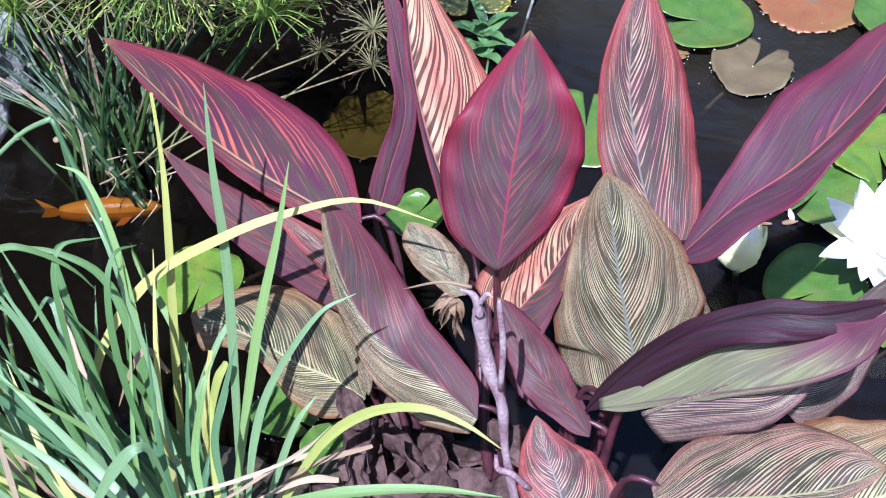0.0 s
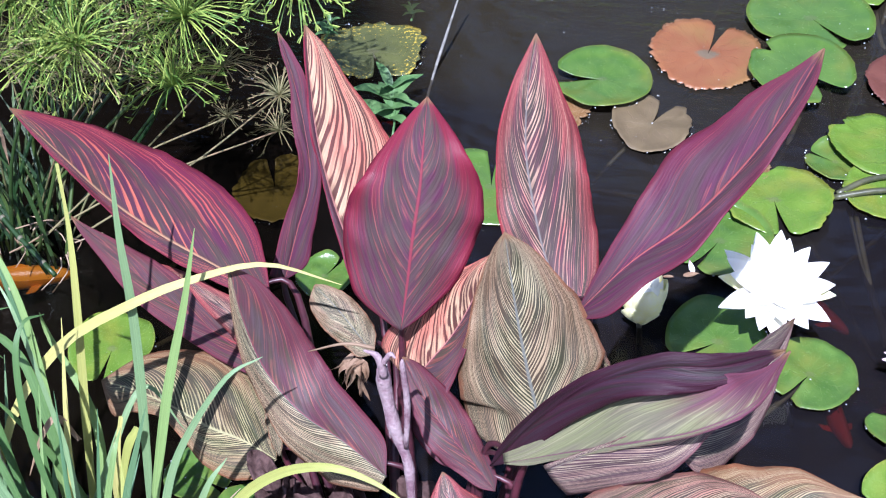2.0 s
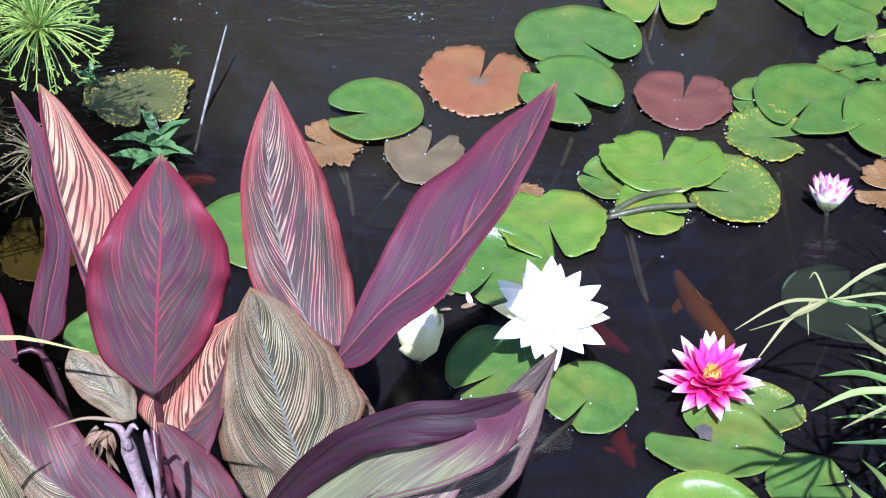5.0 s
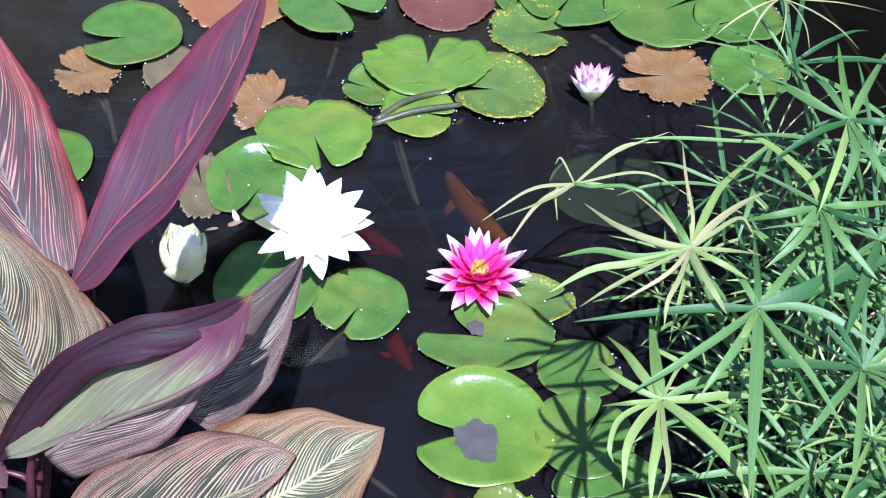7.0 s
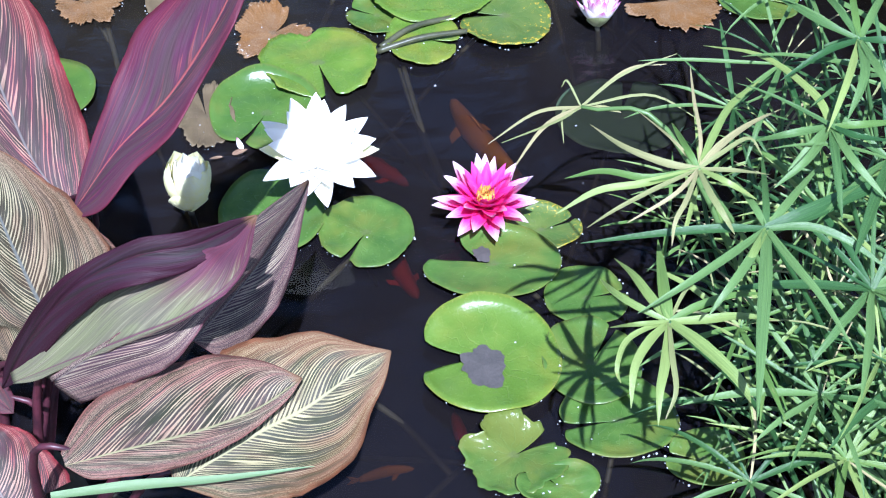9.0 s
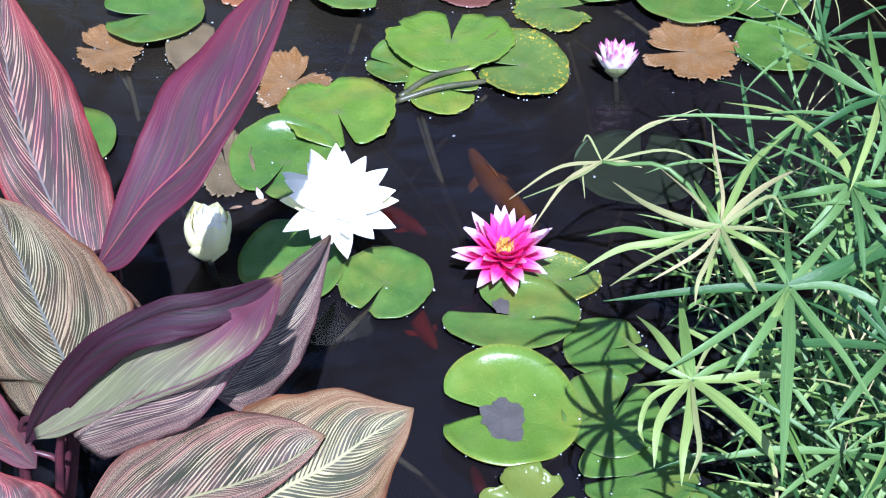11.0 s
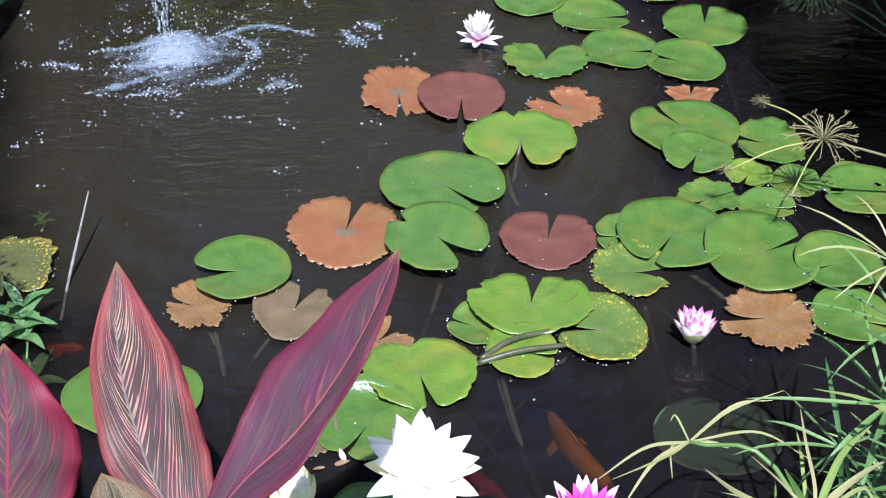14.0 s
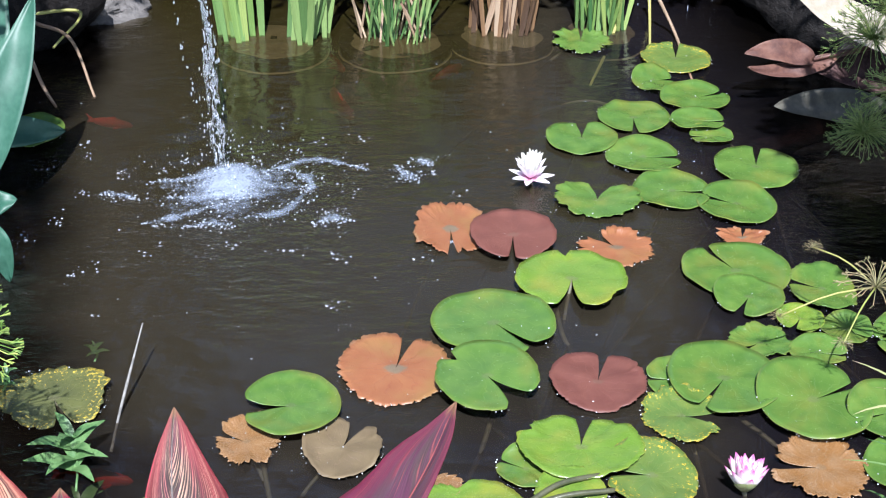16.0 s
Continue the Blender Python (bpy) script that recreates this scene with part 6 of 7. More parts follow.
part("husk", tube("husk", [(-0.130, 0.945, 0.449), (-0.135, 0.945, 0.471), (-0.147, 0.945, 0.477)], (0.0042, 0.0034, 0.0008), 7, 10), STALK_DRY, canna, "dried flower husk")
part("husk", tube("husk", [(-0.131, 0.945, 0.462), (-0.124, 0.943, 0.477), (-0.119, 0.940, 0.476)], (0.0026, 0.0024, 0.0008), 7, 10), STALK_DRY, canna)
part("husk", tube("husk", [(-0.110, 0.940, 0.367), (-0.109, 0.940, 0.423), (-0.113, 0.940, 0.466), (-0.113, 0.940, 0.475)], (0.0025, 0.0032, 0.0028, 0.001), 7, 14), STALK_DRY, canna)
part("husk", tube("husk", [(-0.138, 0.950, 0.476), (-0.164, 0.950, 0.478), (-0.196, 0.950, 0.465)], (0.002, 0.0014, 0.0006), 5, 10), GRASS_DRY, canna)
part("husk", tube("husk", [(-0.079, 0.930, 0.252), (-0.096, 0.925, 0.276), (-0.109, 0.930, 0.274), (-0.112, 0.940, 0.281)], (0.003, 0.0035, 0.002), 6, 12), STALK_DRY, canna)
for k in range(16):
    rnd = random.Random(50 + k)
    a = Vector((-0.160, 0.985, 0.426)) + Vector((rnd.uniform(-0.008, 0.008), rnd.uniform(-0.004, 0.004), rnd.uniform(-0.004, 0.004)))
    b = a + Vector((rnd.uniform(-0.026, 0.014), rnd.uniform(-0.012, 0.006), rnd.uniform(-0.052, -0.018)))
    part("shred", strap("shred", [a, 0.5 * (a + b) + Vector((rnd.uniform(-0.006, 0.006), rnd.uniform(-0.006, 0), 0.003)), b], rnd.uniform(0.0012, 0.0034), count=9, twist=rnd.uniform(1.0, 3.5)), SHRED, canna, "brown papery flower remnant")


def crumpled_leaf(x, y, z, size, turn, seed, material=WITHERED):
    verts, faces, uvs = [], [], []
    n = 14
    for j in range(n + 1):
        for i in range(n + 1):
            u, v = i / n * 2 - 1, j / n * 2 - 1
            w = (1 - abs(u) ** 2.2) ** 0.6
            p = Vector((u * 1.2, v * 0.55 * w, 0))
            q = Vector((u * 1.6, v * w * 1.4, seed * 3.7))
            p.z += 0.42 * noise.noise(q) + 0.22 * noise.noise(q * 2.3) + 0.25 * v * v
            p.x += 0.2 * noise.noise(q * 1.7 + Vector((9, 0, 0)))
            verts.append(p * size)
            uvs.append((i / n, v))
    for j in range(n):
        for i in range(n):
            k = j * (n + 1) + i
            faces.append((k, k + 1, k + n + 2, k + n + 1))
    ob = part("dead_leaf", mesh_of("dead_leaf", verts, faces, uvs), material, canna, "crumpled dead leaf")
    ob.location = (x, y, z)
    ob.rotation_euler = (radians(25 + 20 * math.sin(seed)), radians(30 * math.sin(seed * 2.1)), radians(turn))
    thicken(ob, 0.0006)


for k in range(22):
    rnd = random.Random(80 + k)
    crumpled_leaf(rnd.uniform(-0.30, -0.04), rnd.uniform(0.95, 1.16), rnd.uniform(0.04, 0.16), rnd.uniform(0.022, 0.045), rnd.uniform(0, 360), k + 1.3)
mound = part("soil_mound", rough_stone("soil_mound", 0.2, (1.0, 0.75, 0.3), 3.0), SOIL)
mound.location = (-0.14, 1.03, -0.01)
tagged(mound, "dark wet soil heap the canna grows from", "soil")
mound2 = part("soil_mound", rough_stone("soil_mound", 0.18, (1.0, 0.7, 0.3), 5.0), SOIL)
mound2.location = (-0.44, 1.02, -0.01)
tagged(mound2, "dark wet soil heap under the strap leaves", "soil")

# ---- small leafy water plants and a stick ----


def leafy_sprig(top, root, pairs, reach, seed):
    rnd = random.Random(seed)
    sprig = tagged(new("water_sprig"), "small sprig with pointed green leaves rising from the water", "water plant")
    top, root = Vector(top), Vector(root)
    part("stem", tube("stem", [root, 0.5 * (root + top) + Vector((0.005, 0, 0)), top], (0.002, 0.0015), 6, 8), YOUNG, sprig)
    for k in range(pairs):
        s = 1 - 0.75 * k / pairs
        p = root.lerp(top, s)
        for j in range(3):
            a = 2.1 * j + k * 1.05 + rnd.uniform(-0.3, 0.3)
            rise = 0.9 - 0.45 * k / pairs * 2 if k else 1.2
            way = Vector((math.cos(a), math.sin(a), rise * 0.45)).normalized()
            size = reach * rnd.uniform(0.7, 1.1) * (0.65 + 0.35 * min(1, k))
            part("leaf", strap("leaf", [p, p + way * size * 0.5 + Vector((0, 0, 0.15 * size)), p + way * size], size * 0.17, (0, -0.2, 1), 0.2, 9), YOUNG, sprig)


leafy_sprig((-0.274, 1.990, 0.041), (-0.262, 1.913, 0.000), 4, 0.072, 5)
leafy_sprig((-0.262, 1.930, -0.038), (-0.245, 1.824, 0.000), 3, 0.062, 6)
leafy_sprig((-0.289, 2.330, -0.017), (-0.278, 2.256, 0.000), 3, 0.024, 7)
leafy_sprig((-0.397, 2.150, 0.052), (-0.416, 2.163, 0.000), 3, 0.03, 8)
tagged(part("stick", tube("stick", [(-0.227, 2.034, -0.020), (-0.219, 2.100, 0.007), (-0.204, 2.160, 0.052), (-0.189, 2.220, 0.096)], (0.0026, 0.0021, 0.0027, 0.0018, 0.0012), 7, 14), STICK), "thin grey stick standing in the water", "stick")

# ---- far side: planted pots, rocks, drooping leaves ----


def pond_pot(spot, radius, kind, label):
    pot = tagged(new("planted_pot"), label, "planted pot", "planted pots along the far side")
    x, y, _ = spot
    bm = bmesh.new()
    bmesh.ops.create_cone(bm, cap_ends=True, segments=40, radius1=radius * 0.8, radius2=radius, depth=0.26)
    me = bpy.data.meshes.new("tub")
    bm.to_mesh(me)
    bm.free()
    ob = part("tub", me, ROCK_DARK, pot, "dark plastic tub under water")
    ob.location = (x, y, -0.135)
    verts, faces = [Vector((x, y, -0.002))], []
    for k in range(1, 9):
        for j in range(48):
            a, r = 2 * math.pi * j / 48, radius * k / 8
            p = Vector((x + r * math.cos(a), y + r * math.sin(a), 0))
            p.z = -0.003 - 0.030 * (k / 8) ** 12 + 0.004 * noise.noise(p * 22)
            verts.append(p)
    for j in range(48):
        faces.append((0, 1 + j, 1 + (j + 1) % 48))
        for k in range(7):
            i, q = 1 + k * 48 + j, 1 + k * 48 + (j + 1) % 48
            faces.append((i, i + 48, q + 48, q))
    part("soil", mesh_of("soil", verts, faces), POT_SOIL, pot, "drowned brown soil")
    rnd = random.Random(int(x * 100) + 7)
    count = {"iris": 44, "rush": 70, "dead": 46, "reed": 44}[kind]
    for k in range(count):
        a, r = rnd.uniform(0, 6.28), radius * 0.62 * math.sqrt(rnd.random())
        p = Vector((x + r * math.cos(a), y + 0.02 + 0.8 * r * math.sin(a), -0.008))
        if kind == "iris":
            p = Vector((x + (-0.075 if k % 2 else 0.075) + rnd.gauss(0, 0.024), y + 0.025 + rnd.gauss(0, 0.025), -0.012))
            tip = p + Vector((rnd.gauss(-0.02 if k % 2 else 0.02, 0.045), rnd.gauss(0, 0.04), rnd.uniform(0.25, 0.5)))
            me, mat = strap("blade", [p, p.lerp(tip, 0.5) + Vector((0, 0, 0.03)), tip], rnd.uniform(0.007, 0.012), count=8), (GRASS, BRACT_LIGHT, GRASS, BRACT)[k % 4]
        elif kind == "rush":
            tip = p + Vector((rnd.gauss(0, 0.07), rnd.gauss(0, 0.06), rnd.uniform(0.2, 0.5)))
            me, mat = strap("blade", [p, p.lerp(tip, 0.5), tip], 0.0032, count=6, blunt=0.5), (BRACT, GRASS, GRASS_DRY)[k % 3]
        elif kind == "dead":
            tip = p + Vector((rnd.gauss(0, 0.03), rnd.gauss(0, 0.03), rnd.uniform(0.15, 0.5)))
            me, mat = strap("blade", [p, p.lerp(tip, 0.5), tip], rnd.uniform(0.004, 0.009), count=6, blunt=0.5, twist=1.0), (DEAD_STEM, DEAD_STEM, GRASS_DRY)[k % 3]
        else:
            tip = p + Vector((rnd.gauss(0, 0.05), rnd.gauss(0, 0.05), rnd.uniform(0.3, 0.6)))
            me, mat = strap("blade", [p, p.lerp(tip, 0.5), tip], rnd.uniform(0.004, 0.007), count=6), (BRACT, BRACT_LIGHT, GRASS)[k % 3]
        part("blade", me, mat, pot)
    return pot


pond_pot((-0.026, 3.655, 0), 0.137, "iris", "sunken tub of broad green iris blades behind the pond")
pond_pot((0.273, 3.655, 0), 0.140, "rush", "sunken tub of thin green rushes behind the pond")
pond_pot((0.538, 3.69, 0), 0.130, "dead", "sunken tub of straw-coloured dead stems behind the pond")
pond_pot((0.785, 3.70, 0), 0.115, "reed", "sunken tub of upright green reeds behind the pond")

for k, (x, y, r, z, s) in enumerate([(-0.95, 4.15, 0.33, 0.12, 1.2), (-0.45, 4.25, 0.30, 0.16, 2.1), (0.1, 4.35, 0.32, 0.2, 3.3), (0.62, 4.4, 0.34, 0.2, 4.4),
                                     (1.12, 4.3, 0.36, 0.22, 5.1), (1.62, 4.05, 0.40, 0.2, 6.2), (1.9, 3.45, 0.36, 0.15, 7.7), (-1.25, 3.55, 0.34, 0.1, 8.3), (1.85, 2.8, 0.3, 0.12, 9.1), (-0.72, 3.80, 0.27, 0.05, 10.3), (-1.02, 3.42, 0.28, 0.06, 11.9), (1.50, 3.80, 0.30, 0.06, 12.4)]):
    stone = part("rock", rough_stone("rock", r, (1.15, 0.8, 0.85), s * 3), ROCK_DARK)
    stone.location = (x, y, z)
    tagged(stone, "wet boulder edging the far side of the pond, deep shade in its colour", "rock", "boulders round the pond")
pale = part("rock", rough_stone("rock", 0.080, (0.9, 1.0, 1.15), 21.0, 0.75, 5), ROCK)
pale.location = (-0.985, 1.720, 0.075)
tagged(pale, "rough pale grey sunlit rock behind the papyrus", "rock", "boulders round the pond")
slab = part("rock", rough_stone("rock", 0.16, (1.2, 0.7, 0.35), 12.0, 0.4), ROCK_GREY)
slab.location = (-0.544, 3.850, 0.015)
tagged(slab, "flat grey stone on the far bank", "rock", "boulders round the pond")


def broad_plant(name, label, root, leaves, material, seed):
    """Plant with large blades: (base, mid, tip, half width)."""
    plant = tagged(new(name), label, "broad-leaved plant")
    for k, (base, mid, tip, half) in enumerate(leaves):
        base, mid, tip = Vector(base), Vector(mid), Vector(tip)
        verts, faces, uvs = [], [], []
        bend = 2 * mid - 0.5 * (base + tip)
        for q in range(25):
            u = q / 24
            p = (1 - u) ** 2 * base + 2 * u * (1 - u) * bend + u * u * tip
            t = (2 * (1 - u) * (bend - base) + 2 * u * (tip - bend)).normalized()
            n = Vector((0, -0.7, 0.7))
            n = (n - n.dot(t) * t).normalized()
            side = t.cross(n)
            w = half * math.sin(math.pi * (0.04 + 0.96 * u) ** 0.8) ** 0.7 if u < 1 else 0.0005
            for j in range(-4, 5):
                v = j / 4
                verts.append(p + side * (w * v) + n * (w * 0.25 * v * v + 0.01 * noise.noise(Vector((u * 4, v, seed + k)))))
                uvs.append((u, v))
        for q in range(24):
            for j in range(8):
                i = q * 9 + j
                faces.append((i, i + 1, i + 10, i + 9))
        thicken(part("leaf", mesh_of("leaf", verts, faces, uvs), material, plant), 0.001)
        part("stem", tube("stem", [base, base.lerp(Vector(root), 0.5) + Vector((0, 0, 0.02)), root], (0.004, 0.006), 6, 8), material, plant)
    return plant


broad_plant("taro_plant", "large blue-green upright leaves at the pond edge", (-0.85, 2.75, -0.02), [
    ((-0.553, 2.750, 0.073), (-0.490, 2.800, 0.237), (-0.437, 2.900, 0.400), 0.042), ((-0.596, 2.800, 0.145), (-0.551, 2.900, 0.275), (-0.525, 3.000, 0.420), 0.06),
    ((-0.601, 2.950, 0.085), (-0.518, 2.980, 0.076), (-0.425, 3.000, 0.069), 0.035), ((-0.522, 2.500, 0.103), (-0.479, 2.500, 0.091), (-0.457, 2.500, 0.010), 0.03), ((-0.562, 2.600, 0.094), (-0.500, 2.600, 0.111), (-0.449, 2.600, 0.125), 0.03)], BROAD, 1)
for label, material, seed, leaves in (
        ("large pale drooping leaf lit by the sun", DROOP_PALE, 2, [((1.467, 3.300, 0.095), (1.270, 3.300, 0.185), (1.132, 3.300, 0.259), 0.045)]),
        ("reddish-brown drooping leaf over the dark water", DROOP_RED, 3, [((1.206, 3.300, 0.090), (1.126, 3.280, 0.117), (1.032, 3.250, 0.126), 0.030), ((1.264, 3.320, 0.088), (1.148, 3.270, 0.076), (1.036, 3.220, 0.107), 0.020)]),
        ("large dark brown drooping leaf over the water", WITHERED, 4, [((1.518, 3.400, -0.004), (1.347, 3.350, 0.036), (1.188, 3.300, 0.081), 0.055)]),
        ("grey-olive drooping leaf close to the water", DROOP_GREY, 5, [((1.404, 3.200, -0.034), (1.247, 3.180, 0.023), (1.074, 3.120, 0.057), 0.045)]),
        ("dark maroon leaf drooping to the water", WITHERED, 6, [((1.376, 3.100, -0.062), (1.246, 3.100, -0.047), (1.110, 3.050, -0.023), 0.030)])):
    broad_plant("drooping_leaf", label, (1.85, 3.5, 0.1), leaves, material, seed)

for k, (a, b, c) in enumerate([((-0.583, 3.600, 0.068), (-0.484, 3.500, 0.066), (-0.412, 3.321, 0.000)), ((-0.674, 3.600, 0.076), (-0.475, 3.600, 0.096), (-0.525, 3.500, 0.045)), ((-0.563, 3.400, 0.080), (-0.520, 3.300, 0.040), (-0.489, 3.268, 0.000)),
                               ((0.844, 3.750, 0.048), (0.802, 3.650, -0.017), (0.721, 3.416, -0.020)), ((0.924, 3.700, 0.089), (0.964, 3.650, 0.012), (0.955, 3.390, 0.000)), ((0.920, 3.800, 0.074), (0.918, 3.750, 0.018), (0.891, 3.589, 0.000))]):
    tagged(part("dry_stem", tube("dry_stem", [a, b, c], (0.005, 0.004, 0.003), 6, 14), GRASS_YELLOW if k % 2 else GRASS_DRY), "thin straw-coloured stem drooping to the water", "dry stem", "drooping dry stems")

# ---- falling water, splash and bubbles ----


def drops_mesh(spots):
    """Many small drops in one mesh: (centre, radius)."""
    ico = [Vector(v) for v in ((0, 0, 1), (0.894, 0, 0.447), (0.276, 0.851, 0.447), (-0.724, 0.526, 0.447), (-0.724, -0.526, 0.447), (0.276, -0.851, 0.447),
                               (0.724, 0.526, -0.447), (-0.276, 0.851, -0.447), (-0.894, 0, -0.447), (-0.276, -0.851, -0.447), (0.724, -0.526, -0.447), (0, 0, -1))]
    tri = ((0, 1, 2), (0, 2, 3), (0, 3, 4), (0, 4, 5), (0, 5, 1), (1, 6, 2), (2, 7, 3), (3, 8, 4), (4, 9, 5), (5, 10, 1),
           (6, 7, 2), (7, 8, 3), (8, 9, 4), (9, 10, 5), (10, 6, 1), (11, 7, 6), (11, 8, 7), (11, 9, 8), (11, 10, 9), (11, 6, 10))
    verts, faces = [], []
    for p, r in spots:
        k = len(verts)
        verts += [Vector(p) + Vector((v.x * r[0], v.y * r[1], v.z * r[2])) for v in ico]
        faces += [tuple(i + k for i in f) for f in tri]
    return mesh_of("drops", verts, faces)


FOAM = Nodes("foam")
FOAM = FOAM.finish((0.74, 0.80, 0.88), 0.05, FOAM.noise(FOAM.place(), 160.0, 3.0), 0.5, 0.004, Transmission_Weight=0.72, IOR=1.33)
STREAM = Nodes("stream_water")
STREAM = STREAM.finish((0.93, 0.96, 1.0), 0.03, STREAM.noise(STREAM.place(), 220.0, 2.0), 0.6, 0.003, Transmission_Weight=0.94, IOR=1.33)
SPLASH = Vector((-0.086, 2.900, 0.000))
rnd = random.Random(31)
jet_top = Vector((-0.187, 3.350, 0.295))

spots = []
for k in range(260):
    s = rnd.random()
    p = jet_top.lerp(SPLASH, s) + Vector((0.012 * math.sin(s * 6), 0, 0.05 * s * (1 - s)))
    wide = 0.004 + 0.016 * s * s
    q = rnd.uniform(0.0007, 0.0024)
    spots.append((p + Vector((rnd.gauss(0, wide), rnd.gauss(0, wide), rnd.gauss(0, 0.01))), (q, q, q * rnd.uniform(1.0, 4.0))))
for k in range(170):
    a, r = rnd.uniform(0, 6.28), abs(rnd.gauss(0, 0.10))
    q = rnd.uniform(0.0006, 0.0017)
    spots.append((SPLASH + Vector((math.cos(a) * r, math.sin(a) * r, max(0.004, rnd.gauss(0.05, 0.04) * (1 - r * 3)))), (q, q, q * 1.5)))
for k in range(26):
    s = rnd.uniform(0.08, 0.70)
    q = rnd.uniform(0.0009, 0.0022)
    spots.append((jet_top.lerp(SPLASH, s) + Vector((-0.058 + 0.02 * s + rnd.gauss(0, 0.003), 0, 0.02)), (q, q, q * rnd.uniform(1.2, 3.5))))
fountain = tagged(new("falling_water"), "thin stream of water falling into the pond with a foamy splash", "falling water")
part("drops", drops_mesh(spots), FOAM, fountain, "stream of glittering drops")["kind"] = "stuff"
for k in range(64):
    first = rnd.random() ** 0.8 * 0.93
    last = min(0.99, first + rnd.uniform(0.03, 0.16))
    wide, turn, rate = 0.002 + 0.014 * rnd.random() * (0.4 + first), rnd.uniform(0, 6.28), rnd.uniform(-16, 16)
    line, radii = [], []
    for q in range(6):
        s = first + (last - first) * q / 5
        line.append(jet_top.lerp(SPLASH, s) + Vector((0.012 * math.sin(s * 6) + wide * math.sin(s * rate + turn), wide * math.cos(s * rate + turn), 0.05 * s * (1 - s))))
        radii.append(rnd.uniform(0.0005, 0.0030) * (0.2 if q in (0, 5) else 1.0))
    part("strand", tube("strand", line, radii, 6, 12), STREAM, fountain, "broken strand of water")


def froth_material(low, high, most):
    """Broken film of tiny bubbles: open web with clear water between."""
    n = Nodes("froth")
    u, v = n.uv()
    cells = n.tree.nodes.new("ShaderNodeTexVoronoi")
    n.put(cells.inputs["Vector"], n.place())
    cells.inputs["Scale"].default_value = 190.0
    web = n.noise(n.place(), 48.0, 4.0, 0.7)
    streak = n.noise(n.place(), 13.0, 3.0)
    level = n.math("ADD", n.math("MULTIPLY", web, 0.8), n.math("MULTIPLY", streak, 0.8))
    level = n.math("SUBTRACT", n.math("ADD", level, n.math("MULTIPLY", cells.outputs[0], 0.18)), n.math("MULTIPLY", v, 0.8))
    n.finish((0.36, 0.42, 0.52), 0.25, n.math("ADD", web, cells.outputs[0]), 0.7, 0.003)
    clear = n.tree.nodes.new("ShaderNodeBsdfTransparent")
    both = n.tree.nodes.new("ShaderNodeMixShader")
    n.put(both.inputs[0], n.math("MULTIPLY", n.step(level, low, high), most))
    n.tree.links.new(clear.outputs[0], both.inputs[1])
    n.tree.links.new(n.bsdf.outputs[0], both.inputs[2])
    n.tree.links.new(both.outputs[0], n.out.inputs[0])
    return n.mat


# the boiling centre
verts, faces, uvs = [], [], []
for j in range(49):
    for i in range(49):
        u, v = i / 24 - 1, j / 24 - 1
        p = Vector((u * 0.22, v * 0.22 - 0.05, 0))
        far = math.hypot(u, v)
        bulge = max(0, 1 - ((u / 0.42) ** 2 + ((v - 0.22) / 0.36) ** 2))
        p.z = 0.0025 + 0.022 * bulge + 0.012 * bulge * noise.noise(p * 70) + 0.002 * (noise.noise(p * 30) + 1)
        verts.append(SPLASH + p)
        uvs.append((u, far * (1 + 0.5 * noise.noise(p * 14)) - 0.25 * bulge))
for j in range(48):
    for i in range(48):
        k = j * 49 + i
        faces.append((k, k + 1, k + 50, k + 49))
part("froth", mesh_of("froth", verts, faces, uvs), froth_material(0.46, 1.02, 0.54), fountain, "thin bluish-white froth")
# broken arms of froth drifting outwards
ARM = froth_material(0.38, 0.98, 0.42)
spots = []
